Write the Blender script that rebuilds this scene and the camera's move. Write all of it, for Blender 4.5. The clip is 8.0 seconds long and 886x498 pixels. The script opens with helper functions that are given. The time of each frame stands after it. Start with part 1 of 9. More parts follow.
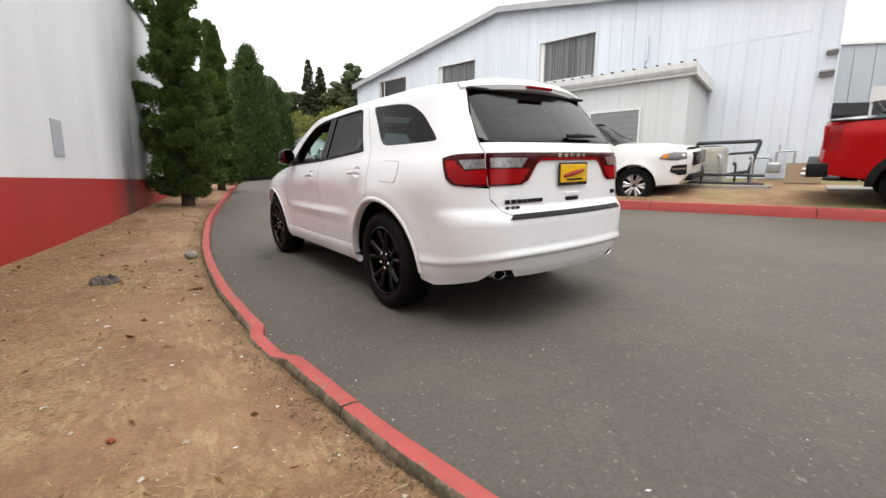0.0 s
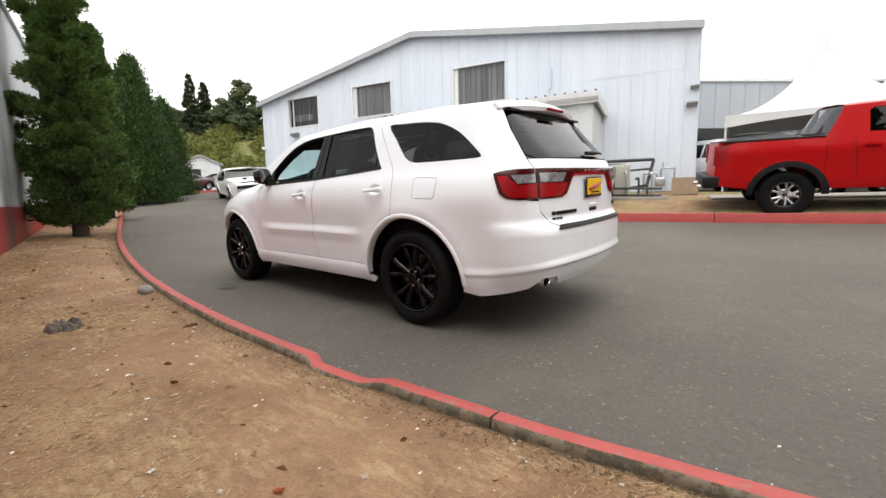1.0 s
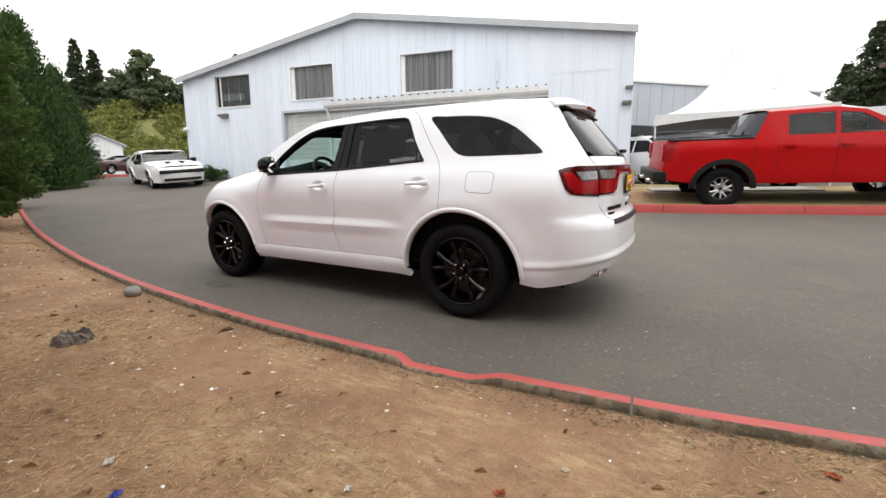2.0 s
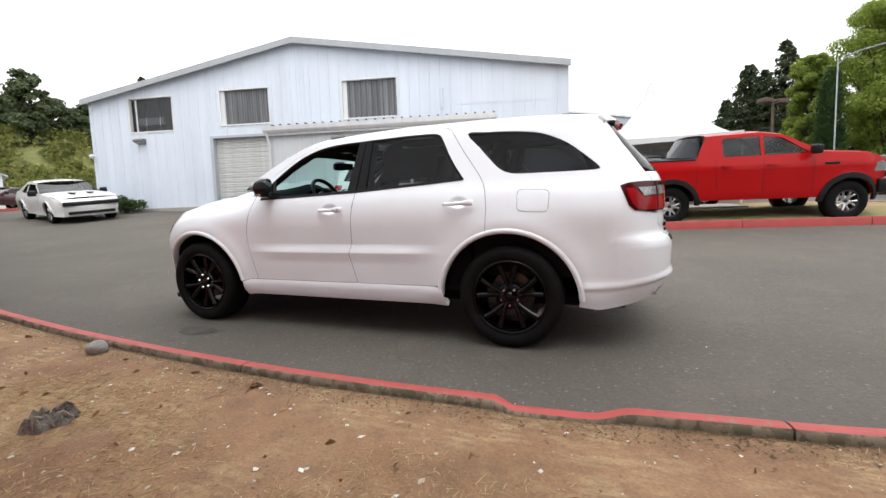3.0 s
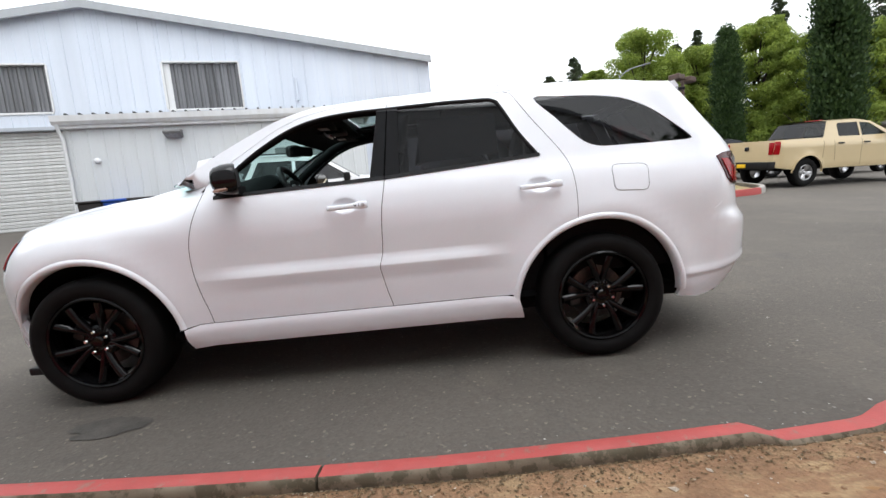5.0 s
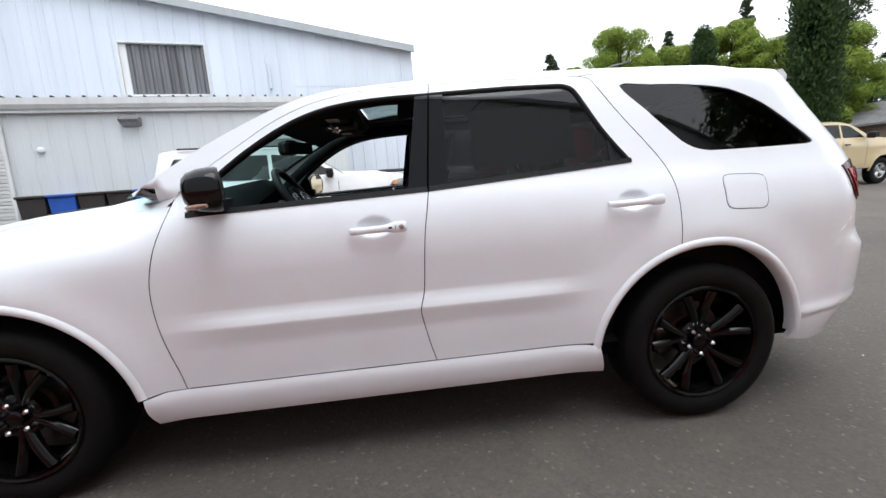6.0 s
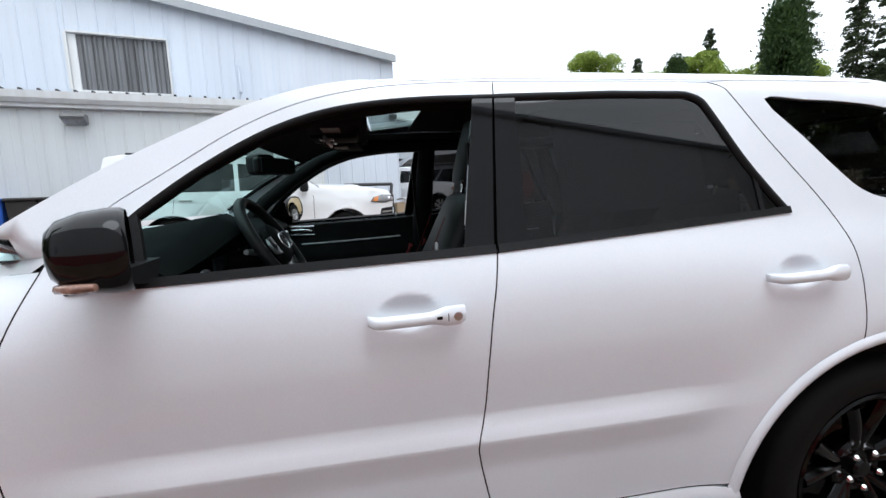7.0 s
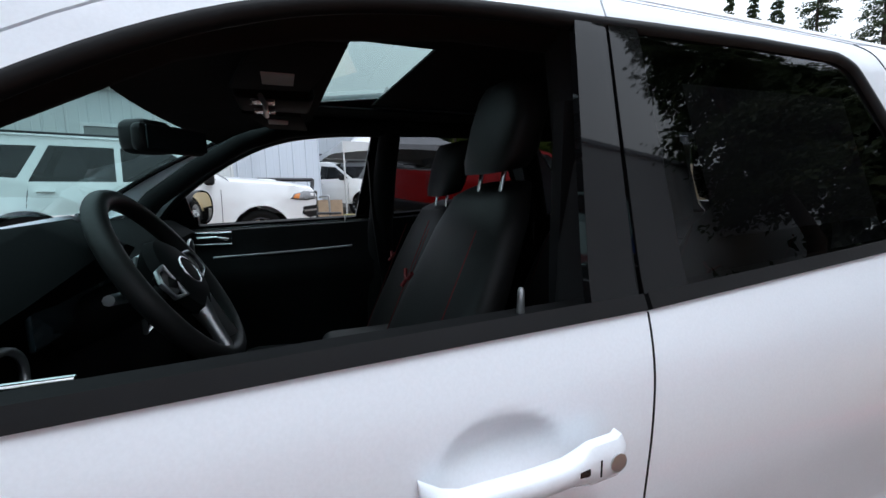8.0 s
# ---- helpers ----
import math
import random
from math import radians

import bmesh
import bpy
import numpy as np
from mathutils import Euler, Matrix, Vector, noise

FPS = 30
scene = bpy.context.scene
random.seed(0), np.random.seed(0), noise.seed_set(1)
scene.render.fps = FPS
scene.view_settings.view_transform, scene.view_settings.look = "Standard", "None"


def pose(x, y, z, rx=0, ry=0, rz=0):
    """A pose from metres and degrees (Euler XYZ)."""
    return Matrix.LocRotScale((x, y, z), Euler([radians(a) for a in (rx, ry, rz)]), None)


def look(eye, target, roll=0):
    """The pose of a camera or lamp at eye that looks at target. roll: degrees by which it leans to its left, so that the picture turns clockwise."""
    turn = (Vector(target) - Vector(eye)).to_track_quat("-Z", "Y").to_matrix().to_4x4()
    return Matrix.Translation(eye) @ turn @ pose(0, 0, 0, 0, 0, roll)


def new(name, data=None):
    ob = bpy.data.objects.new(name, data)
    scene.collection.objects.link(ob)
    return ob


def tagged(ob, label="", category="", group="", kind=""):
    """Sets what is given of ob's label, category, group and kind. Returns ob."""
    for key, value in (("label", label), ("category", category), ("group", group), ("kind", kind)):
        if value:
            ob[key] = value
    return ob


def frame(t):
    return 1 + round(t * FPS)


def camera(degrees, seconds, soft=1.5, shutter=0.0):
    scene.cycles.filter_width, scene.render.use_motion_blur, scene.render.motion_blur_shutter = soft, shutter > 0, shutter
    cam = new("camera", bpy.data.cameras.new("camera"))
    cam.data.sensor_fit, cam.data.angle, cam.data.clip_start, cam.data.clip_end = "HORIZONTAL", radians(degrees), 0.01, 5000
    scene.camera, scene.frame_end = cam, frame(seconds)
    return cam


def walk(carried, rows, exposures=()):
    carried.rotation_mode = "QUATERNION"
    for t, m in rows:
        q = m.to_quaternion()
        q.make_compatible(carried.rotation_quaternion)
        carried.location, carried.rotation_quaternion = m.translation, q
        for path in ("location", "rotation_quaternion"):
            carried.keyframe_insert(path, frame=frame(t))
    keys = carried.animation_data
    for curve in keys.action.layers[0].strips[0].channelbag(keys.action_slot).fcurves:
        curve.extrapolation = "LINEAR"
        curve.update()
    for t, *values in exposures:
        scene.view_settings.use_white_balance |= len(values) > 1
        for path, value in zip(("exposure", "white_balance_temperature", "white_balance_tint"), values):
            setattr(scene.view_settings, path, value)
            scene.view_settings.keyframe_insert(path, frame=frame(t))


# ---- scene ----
cam = camera(93.1, 8.0)
PATH = [
    (0, (-2.506, -2.971, 1.041), (-1.341, -1.376, 0.726), 0.4),
    (0.5, (-2.886, -2.675, 1.004), (-1.496, -1.255, 0.774), 1.3),
    (1, (-3.284, -2.34, 1.018), (-1.772, -1.051, 0.79), -1.1),
    (1.5, (-3.616, -1.966, 1.064), (-2.07, -0.739, 0.739), -1.3),
    (1.7, (-3.737, -1.814, 1.078), (-2.117, -0.686, 0.756), -0.9),
    (2.8, (-3.929, -0.792, 1.06), (-2.102, -0.004, 0.854), -1.7),
    (3, (-3.954, -0.624, 1.051), (-2.087, 0.072, 0.879), -2.0),
    (3.5, (-3.938, -0.179, 1.038), (-2.009, 0.292, 0.796), -2.9),
    (4, (-3.788, 0.253, 1.041), (-1.829, 0.552, 0.774), -3.8),
    (4.5, (-3.634, 0.678, 1.04), (-1.649, 0.782, 0.819), -5.2),
    (6, (-2.737, 1.368, 1.213), (-0.761, 1.183, 0.963), -5.1),
    (6.5, (-2.33, 1.438, 1.296), (-0.35, 1.291, 1.048), -4.2),
    (7, (-1.987, 1.558, 1.363), (-0.026, 1.225, 1.163), -3.2),
    (7.5, (-1.663, 1.657, 1.39), (0.243, 1.108, 1.127), -2.6),
    (8, (-1.369, 1.688, 1.389), (0.489, 0.981, 1.169), -1.95),
]
walk(cam, [(t, look(eye, target, roll)) for t, eye, target, roll in PATH], [(0.0, 0.2, 6900, 10), (1.7, 0.2, 6850, 10), (3.0, 0.2, 6600, 10), (4.5, 0.2, 6450, 10), (6.0, 0.2, 6250, 9), (7.4, 0.0, 6000, 8), (8.0, -0.1, 5850, 8)])

# ---- light ----
world = bpy.data.worlds.new("overcast_sky")
scene.world = world
world.use_nodes = True
wn, wl = world.node_tree.nodes, world.node_tree.links
sky = wn.new("ShaderNodeTexSky")
sky.sky_type, sky.sun_disc = "NISHITA", False
sky.sun_elevation, sky.sun_rotation = radians(64), radians(240)
sky.air_density, sky.dust_density = 1.0, 4.0
sky_scale = wn.new("ShaderNodeVectorMath")
sky_scale.operation, sky_scale.inputs[3].default_value = "SCALE", 0.10
cloud_noise = wn.new("ShaderNodeTexNoise")
cloud_noise.inputs["Scale"].default_value, cloud_noise.inputs["Detail"].default_value = 2.2, 6.0
cloud_ramp = wn.new("ShaderNodeValToRGB")
cloud_ramp.color_ramp.elements[0].position, cloud_ramp.color_ramp.elements[0].color = 0.3, (0.90, 0.93, 0.98, 1)
cloud_ramp.color_ramp.elements[1].position, cloud_ramp.color_ramp.elements[1].color = 0.7, (1.06, 1.07, 1.08, 1)
# an overcast dome: brightest overhead
sky_split = wn.new("ShaderNodeSeparateXYZ")
dome = wn.new("ShaderNodeMapRange")
dome.inputs[1].default_value, dome.inputs[2].default_value = 0.0, 1.0
dome.inputs[3].default_value, dome.inputs[4].default_value = 1.20, 2.35
cloud_lit = wn.new("ShaderNodeVectorMath")
cloud_lit.operation = "SCALE"
cloud_mix = wn.new("ShaderNodeMix")
cloud_mix.data_type = "RGBA"
cloud_mix.inputs[0].default_value = 0.93
sky_coord = wn.new("ShaderNodeTexCoord")
wl.new(sky_coord.outputs["Generated"], cloud_noise.inputs["Vector"])
wl.new(cloud_noise.outputs["Fac"], cloud_ramp.inputs[0])
wl.new(sky.outputs[0], sky_scale.inputs[0])
wl.new(sky_scale.outputs[0], cloud_mix.inputs[6])
wl.new(sky_coord.outputs["Generated"], sky_split.inputs[0])
wl.new(sky_split.outputs[2], dome.inputs[0])
wl.new(cloud_ramp.outputs[0], cloud_lit.inputs[0])
wl.new(dome.outputs[0], cloud_lit.inputs[3])
wl.new(cloud_lit.outputs[0], cloud_mix.inputs[7])
wl.new(cloud_mix.outputs[2], wn["Background"].inputs[0])
wn["Background"].inputs[1].default_value = 1.0
sun_data = bpy.data.lights.new("sun", "SUN")
sun_data.energy, sun_data.angle, sun_data.color = 1.1, radians(35), (0.97, 0.985, 1.0)
sun = new("sun", sun_data)
sun.matrix_world = look((-15, -9, 36), (0, 0, 0))


# ---- materials ----
def bump_into(nt, bsdf, height, strength, distance):
    b = nt.nodes.new("ShaderNodeBump")
    b.inputs["Strength"].default_value, b.inputs["Distance"].default_value = strength, distance
    nt.links.new(height, b.inputs["Height"])
    nt.links.new(b.outputs[0], bsdf.inputs["Normal"])


def noise_node(nt, scale, detail=4.0, coord="Object", stretch=None, rough=0.55):
    tc = nt.nodes.new("ShaderNodeTexCoord")
    n = nt.nodes.new("ShaderNodeTexNoise")
    n.inputs["Scale"].default_value, n.inputs["Detail"].default_value = scale, detail
    n.inputs["Roughness"].default_value = rough
    if stretch:
        mp = nt.nodes.new("ShaderNodeMapping")
        mp.inputs["Scale"].default_value = stretch
        nt.links.new(tc.outputs[coord], mp.inputs[0])
        nt.links.new(mp.outputs[0], n.inputs["Vector"])
    else:
        nt.links.new(tc.outputs[coord], n.inputs["Vector"])
    return n


def ramp_node(nt, fac, stops):
    r = nt.nodes.new("ShaderNodeValToRGB")
    els = r.color_ramp.elements
    while len(els) < len(stops):
        els.new(0.5)
    for e, (p, c) in zip(els, stops):
        e.position, e.color = p, (*c, 1) if len(c) == 3 else c
    nt.links.new(fac, r.inputs[0])
    return r


def mix_node(nt, fac, a, b, blend="MIX"):
    m = nt.nodes.new("ShaderNodeMix")
    m.data_type, m.blend_type = "RGBA", blend
    for sock, v in ((0, fac), (6, a), (7, b)):
        if isinstance(v, (int, float)):
            m.inputs[sock].default_value = v
        elif isinstance(v, tuple):
            m.inputs[sock].default_value = (*v, 1)
        else:
            nt.links.new(v, m.inputs[sock])
    return m.outputs[2]


def material(name, color, rough=0.5, metal=0.0, vary=0.12, scale=6.0, fine=60.0, bump=0.0, bump_dist=0.003, coat=0.0, spec=0.5, stretch=None, per_piece=0.0):
    """A plain surface with broad and fine variation of its colour and roughness."""
    m = bpy.data.materials.new(name)
    m.use_nodes = True
    nt = m.node_tree
    b = nt.nodes["Principled BSDF"]
    b.inputs["Roughness"].default_value, b.inputs["Metallic"].default_value = rough, metal
    b.inputs["Coat Weight"].default_value, b.inputs["Coat Roughness"].default_value = coat, 0.04
    b.inputs["Specular IOR Level"].default_value = spec
    big, small = noise_node(nt, scale, stretch=stretch), noise_node(nt, fine, 3.0, stretch=stretch)
    dark, light = tuple(c * (1 - vary) for c in color), tuple(min(1.0, c * (1 + vary)) for c in color)
    base = ramp_node(nt, big.outputs["Fac"], [(0.3, dark), (0.7, light)]).outputs[0]
    grain = ramp_node(nt, small.outputs["Fac"], [(0.3, (1 - vary,) * 3), (0.7, (1.0,) * 3)]).outputs[0]
    col = mix_node(nt, 0.7, base, grain, "MULTIPLY")
    if per_piece:
        info = nt.nodes.new("ShaderNodeObjectInfo")
        tone = ramp_node(nt, info.outputs["Random"], [(0.0, (1 - per_piece,) * 3), (1.0, (1.0,) * 3)]).outputs[0]
        col = mix_node(nt, 1.0, col, tone, "MULTIPLY")
    nt.links.new(col, b.inputs["Base Color"])
    if bump:
        bump_into(nt, b, small.outputs["Fac"], bump, bump_dist)
    return m


def glass(name, tint, rough=0.0, gloss=0.035):
    """Thin pane: tinted see-through with a mirror-like gloss by the view angle."""
    m = bpy.data.materials.new(name)
    m.use_nodes = True
    nt = m.node_tree
    nt.nodes.remove(nt.nodes["Principled BSDF"])
    tr, gl, lw, pw, ml, mx = (nt.nodes.new(k) for k in ("ShaderNodeBsdfTransparent", "ShaderNodeBsdfGlossy", "ShaderNodeLayerWeight", "ShaderNodeMath", "ShaderNodeMath", "ShaderNodeMixShader"))
    tr.inputs[0].default_value = (*tint, 1)
    gl.inputs["Roughness"].default_value = rough
    lw.inputs[0].default_value = 0.5
    pw.operation, pw.inputs[1].default_value = "POWER", 4.5
    ml.operation, ml.inputs[1].default_value, ml.inputs[2].default_value = "MULTIPLY_ADD", 0.8, gloss
    nt.links.new(lw.outputs["Facing"], pw.inputs[0])
    nt.links.new(pw.outputs[0], ml.inputs[0])
    nt.links.new(ml.outputs[0], mx.inputs[0])
    nt.links.new(tr.outputs[0], mx.inputs[1])
    nt.links.new(gl.outputs[0], mx.inputs[2])
    nt.links.new(mx.outputs[0], nt.nodes["Material Output"].inputs[0])
    return m


# ---- mesh helpers ----
def thing(name, label, category, m=None, group="", kind=""):
    ob = new(name)
    ob.empty_display_size = 0.1
    ob.matrix_world = m or Matrix()
    return tagged(ob, label, category, group, kind)


def mesh_object(name, bm, mat, smooth=None):
    me = bpy.data.meshes.new(name)
    bm.to_mesh(me)
    bm.free()
    for k in mat if isinstance(mat, (list, tuple)) else (mat,):
        me.materials.append(k)
    if smooth is not None:
        for p in me.polygons:
            p.use_smooth = True
        me.set_sharp_from_angle(angle=radians(smooth))
    return new(name, me)


def part(name, bm, mat, parent, label="", smooth=None, m=None, kind=""):
    ob = mesh_object(name, bm, mat, smooth)
    ob.parent = parent
    if m is not None:
        ob.matrix_local = m
    return tagged(ob, label, kind=kind)


def shared_part(name, me, parent, m):
    """One more object on an existing mesh."""
    ob = new(name, me)
    ob.parent = parent
    ob.matrix_local = m
    return ob


def box(bm, lo, hi, bevel=0.0, seg=2, m=None):
    """A box from corner to corner, with rounded edges."""
    ret = bmesh.ops.create_cube(bm, size=1.0)
    vs = ret["verts"]
    c, s = [(a + b) / 2 for a, b in zip(lo, hi)], [abs(b - a) for a, b in zip(lo, hi)]
    bmesh.ops.scale(bm, vec=s, verts=vs)
    bmesh.ops.translate(bm, vec=c, verts=vs)
    if bevel:
        es = list({e for v in vs for e in v.link_edges})
        r = bmesh.ops.bevel(bm, geom=es, offset=bevel, segments=seg, affect="EDGES", profile=0.5)
        vs = list({v for f in r["faces"] for v in f.verts} | {v for v in vs if v.is_valid})
    if m is not None:
        bmesh.ops.transform(bm, matrix=m, verts=vs)
    return vs


def boxed(lo, hi, bevel=0.0, seg=2, m=None):
    bm = bmesh.new()
    box(bm, lo, hi, bevel, seg, m)
    return bm


def lathe(bm, profile, n=32, axis="x", m=None, closed=False):
    """Rings from (along, radius) pairs round an axis."""
    rings = []
    for a, r in profile:
        ring = []
        for k in range(n):
            c, s = math.cos(2 * math.pi * k / n) * r, math.sin(2 * math.pi * k / n) * r
            p = {"x": (a, c, s), "y": (c, a, s), "z": (c, s, a)}[axis]
            ring.append(bm.verts.new(p))
        rings.append(ring)
    pairs = list(zip(rings, rings[1:])) + ([(rings[-1], rings[0])] if closed else [])
    for p, q in pairs:
        for k in range(n):
            bm.faces.new((p[k], p[(k + 1) % n], q[(k + 1) % n], q[k]))
    if not closed:
        for ring in (rings[0], rings[-1]):
            bm.faces.new(ring)
    vs = [v for r in rings for v in r]
    if m is not None:
        bmesh.ops.transform(bm, matrix=m, verts=vs)
    bmesh.ops.recalc_face_normals(bm, faces=list({f for v in vs for f in v.link_faces}))
    return vs


def tube(bm, pts, radius, n=10, closed=False):
    """A round bar along points; radius may be one number or one for each point."""
    pts = [Vector(p) for p in pts]
    rad = radius if isinstance(radius, (list, tuple)) else [radius] * len(pts)
    rings, up = [], None
    for k, p in enumerate(pts):
        a = pts[k - 1] if k or closed else p
        b = pts[(k + 1) % len(pts)] if k + 1 < len(pts) or closed else p
        d = (b - a).normalized()
        if up is None:
            up = d.orthogonal().normalized()
        up = (up - d * up.dot(d)).normalized()
        side = d.cross(up)
        rings.append([bm.verts.new(p + rad[k] * (math.cos(2 * math.pi * j / n) * up + math.sin(2 * math.pi * j / n) * side)) for j in range(n)])
    for p, q in list(zip(rings, rings[1:])) + ([(rings[-1], rings[0])] if closed else []):
        for j in range(n):
            bm.faces.new((p[j], p[(j + 1) % n], q[(j + 1) % n], q[j]))
    if not closed:
        bm.faces.new(rings[0][::-1])
        bm.faces.new(rings[-1])
    return rings


def prism(bm, outline, a, b, axis="x", bevel=0.0):
    """A plate: an outline in the two other axes, from a to b along the axis."""
    def at(u, v, w):
        return {"x": (w, u, v), "y": (u, w, v), "z": (u, v, w)}[axis]
    p = [bm.verts.new(at(u, v, a)) for u, v in outline]
    q = [bm.verts.new(at(u, v, b)) for u, v in outline]
    n = len(p)
    fs = [bm.faces.new(p), bm.faces.new(q)] + [bm.faces.new((p[k], p[(k + 1) % n], q[(k + 1) % n], q[k])) for k in range(n)]
    bmesh.ops.recalc_face_normals(bm, faces=fs)
    if bevel:
        es = list({e for f in fs[:2] for e in f.edges})
        bmesh.ops.bevel(bm, geom=es, offset=bevel, segments=2, affect="EDGES", profile=0.5)
    return p + q


def spline(pts, steps=8, closed=False):
    """A smooth line through points of any size."""
    pts = [np.array(p, float) for p in pts]
    n, out = len(pts), []
    for k in range(n if closed else n - 1):
        p0, p1, p2, p3 = (pts[j % n] if closed else pts[min(max(j, 0), n - 1)] for j in (k - 1, k, k + 1, k + 2))
        for s in range(steps):
            t = s / steps
            out.append(0.5 * (2 * p1 + (p2 - p0) * t + (2 * p0 - 5 * p1 + 4 * p2 - p3) * t * t + (3 * p1 - p0 - 3 * p2 + p3) * t ** 3))
    if not closed:
        out.append(pts[-1])
    return [tuple(float(c) for c in p) for p in out]


# ---- lie of the land ----
GROUND_U = (-60, -6, -2, -1.2, -0.8, 0, 1, 2, 5, 12.5, 20, 60)
GROUND_Z = (-1.0, -0.2, -0.05, -0.01, 0.032, 0.078, 0.125, 0.172, 0.43, 1.33, 1.75, 2.4)


def ground_z(x, y):
    """The asphalt's height: it climbs towards the metal building."""
    u = 0.97 * x + 0.2425 * y
    far = 0.018 * max(0.0, min(y, 40) - 5) - 0.02 * max(0.0, -6 - max(y, -30))
    return float(np.mean(np.interp([u - 0.8, u - 0.4, u, u + 0.4, u + 0.8], GROUND_U, GROUND_Z))) + far - 0.27 * min(max((u - 7.5) / 4.0, 0.0), 1.0) * min(max((9.0 - y) / 6.0, 0.0), 1.0)


# ---- materials of vehicles ----
def car_paint(name, color, spec=0.5):
    m = bpy.data.materials.new(name)
    m.use_nodes = True
    nt = m.node_tree
    b = nt.nodes["Principled BSDF"]
    b.inputs["Roughness"].default_value = 0.38
    b.inputs["Specular IOR Level"].default_value = spec
    b.inputs["Coat Weight"].default_value, b.inputs["Coat Roughness"].default_value = 1.6 * spec, 0.03
    film = noise_node(nt, 3.0, 5.0)
    spots = noise_node(nt, 240.0, 2.0)
    col = ramp_node(nt, film.outputs["Fac"], [(0.3, tuple(c * 0.965 for c in color)), (0.7, color)]).outputs[0]
    col = mix_node(nt, 0.5, col, ramp_node(nt, spots.outputs["Fac"], [(0.35, (0.94,) * 3), (0.65, (1.0,) * 3)]).outputs[0], "MULTIPLY")
    nt.links.new(col, b.inputs["Base Color"])
    dust = ramp_node(nt, noise_node(nt, 7.0, 6.0).outputs["Fac"], [(0.35, (0.30,) * 3), (0.75, (0.46,) * 3)])
    nt.links.new(dust.outputs[0], b.inputs["Roughness"])
    return m


M_WHITE = car_paint("pearl_white_paint", (0.865, 0.895, 0.935))
M_GLOSSBLACK = material("gloss_black", (0.014, 0.014, 0.015), 0.14, vary=0.2, spec=0.42)
M_PILLAR = material("gloss_black_applique", (0.006, 0.006, 0.0065), 0.03, vary=0.1, spec=0.3)
M_RUBBER = material("black_rubber", (0.005, 0.005, 0.0055), 0.55, spec=0.25, vary=0.25, fine=120, bump=0.2, bump_dist=0.001)
M_TYRE = material("tyre_rubber", (0.0055, 0.0055, 0.0055), 0.7, spec=0.15, vary=0.3, scale=9, fine=90, bump=0.3, bump_dist=0.001)
M_RIM = material("gloss_black_rim", (0.0028, 0.0028, 0.003), 0.12, vary=0.2, spec=0.28)
M_CHROME = material("chrome", (0.75, 0.75, 0.76), 0.12, 1.0, vary=0.06)
M_STEEL = material("brake_steel", (0.10, 0.10, 0.10), 0.35, 1.0, vary=0.25, scale=14)
M_RUST = material("brake_hub_rust", (0.11, 0.045, 0.028), 0.7, 0.2, vary=0.3, scale=20)
M_PLASTIC = material("black_plastic", (0.009, 0.009, 0.0095), 0.5, spec=0.25, vary=0.2, fine=160, bump=0.15, bump_dist=0.0008)
M_CABIN = material("charcoal_trim", (0.0075, 0.0075, 0.008), 0.7, spec=0.14, vary=0.25, fine=200, bump=0.2, bump_dist=0.0008)
M_DASH = material("soft_dash_vinyl", (0.0032, 0.0034, 0.0036), 0.75, spec=0.05, vary=0.2, fine=180, bump=0.25, bump_dist=0.0008)
M_SEAT = material("black_leather", (0.0135, 0.013, 0.013), 0.5, spec=0.3, vary=0.25, scale=8, fine=140, bump=0.3, bump_dist=0.001)
M_HEADLINER = material("black_headliner_cloth", (0.013, 0.013, 0.0135), 0.95, spec=0.15, vary=0.2, fine=220)
M_REDSTITCH = material("red_thread", (0.16, 0.005, 0.008), 0.7)
M_REDLENS = material("red_lens", (0.32, 0.005, 0.008), 0.2, vary=0.2, coat=0.08, spec=0.22)
M_DARKREDLENS = material("smoked_red_lens", (0.055, 0.003, 0.004), 0.15, vary=0.2, coat=0.08, spec=0.25)
M_SMOKELENS = material("smoked_lens", (0.05, 0.05, 0.053), 0.14, 0.2, vary=0.4, scale=30, coat=0.5)
M_CLEARLENS = material("clear_lens", (0.30, 0.30, 0.31), 0.18, 0.3, vary=0.35, scale=30, coat=0.5)
M_AMBER = material("amber_lens", (0.75, 0.25, 0.05), 0.15, vary=0.15, coat=1.0)
M_PLATE = material("yellow_card", (0.85, 0.52, 0.02), 0.35, vary=0.05)
M_BADGE = material("badge_black", (0.01, 0.01, 0.011), 0.25, vary=0.1)
M_SATIN = material("satin_silver", (0.55, 0.55, 0.56), 0.3, 0.9, vary=0.08)
M_SCREEN = material("dark_screen", (0.02, 0.03, 0.035), 0.08, vary=0.1)
M_PRIVACY = glass("privacy_glass", (0.15, 0.15, 0.157), gloss=0.045)
M_GREENGLASS = glass("green_tinted_glass", (0.54, 0.74, 0.71))
M_CLEARGLASS = glass("clear_glass", (0.86, 0.93, 0.91))
M_LAMPSTRIP = material("repeater_lens", (0.42, 0.24, 0.18), 0.15, 0.2, vary=0.35, scale=30, coat=0.6)
M_MIRROR = material("mirror_glass", (0.9, 0.92, 0.92), 0.02, 1.0, vary=0.01)
M_UNDER = material("underbody", (0.006, 0.006, 0.006), 0.9, vary=0.3, spec=0.1)

# ---- white three-row SUV: its skin as two sheets, side and top ----
CAR = thing("white_suv", "white three-row SUV with black wheels parked beside a red kerb", "car", pose(0.0175, 0, 0.0405, 0.62, -2.6, 0))


def soft(a, b, v):
    t = min(max((v - a) / (b - a), 0.0), 1.0)
    return t * t * (3 - 2 * t)


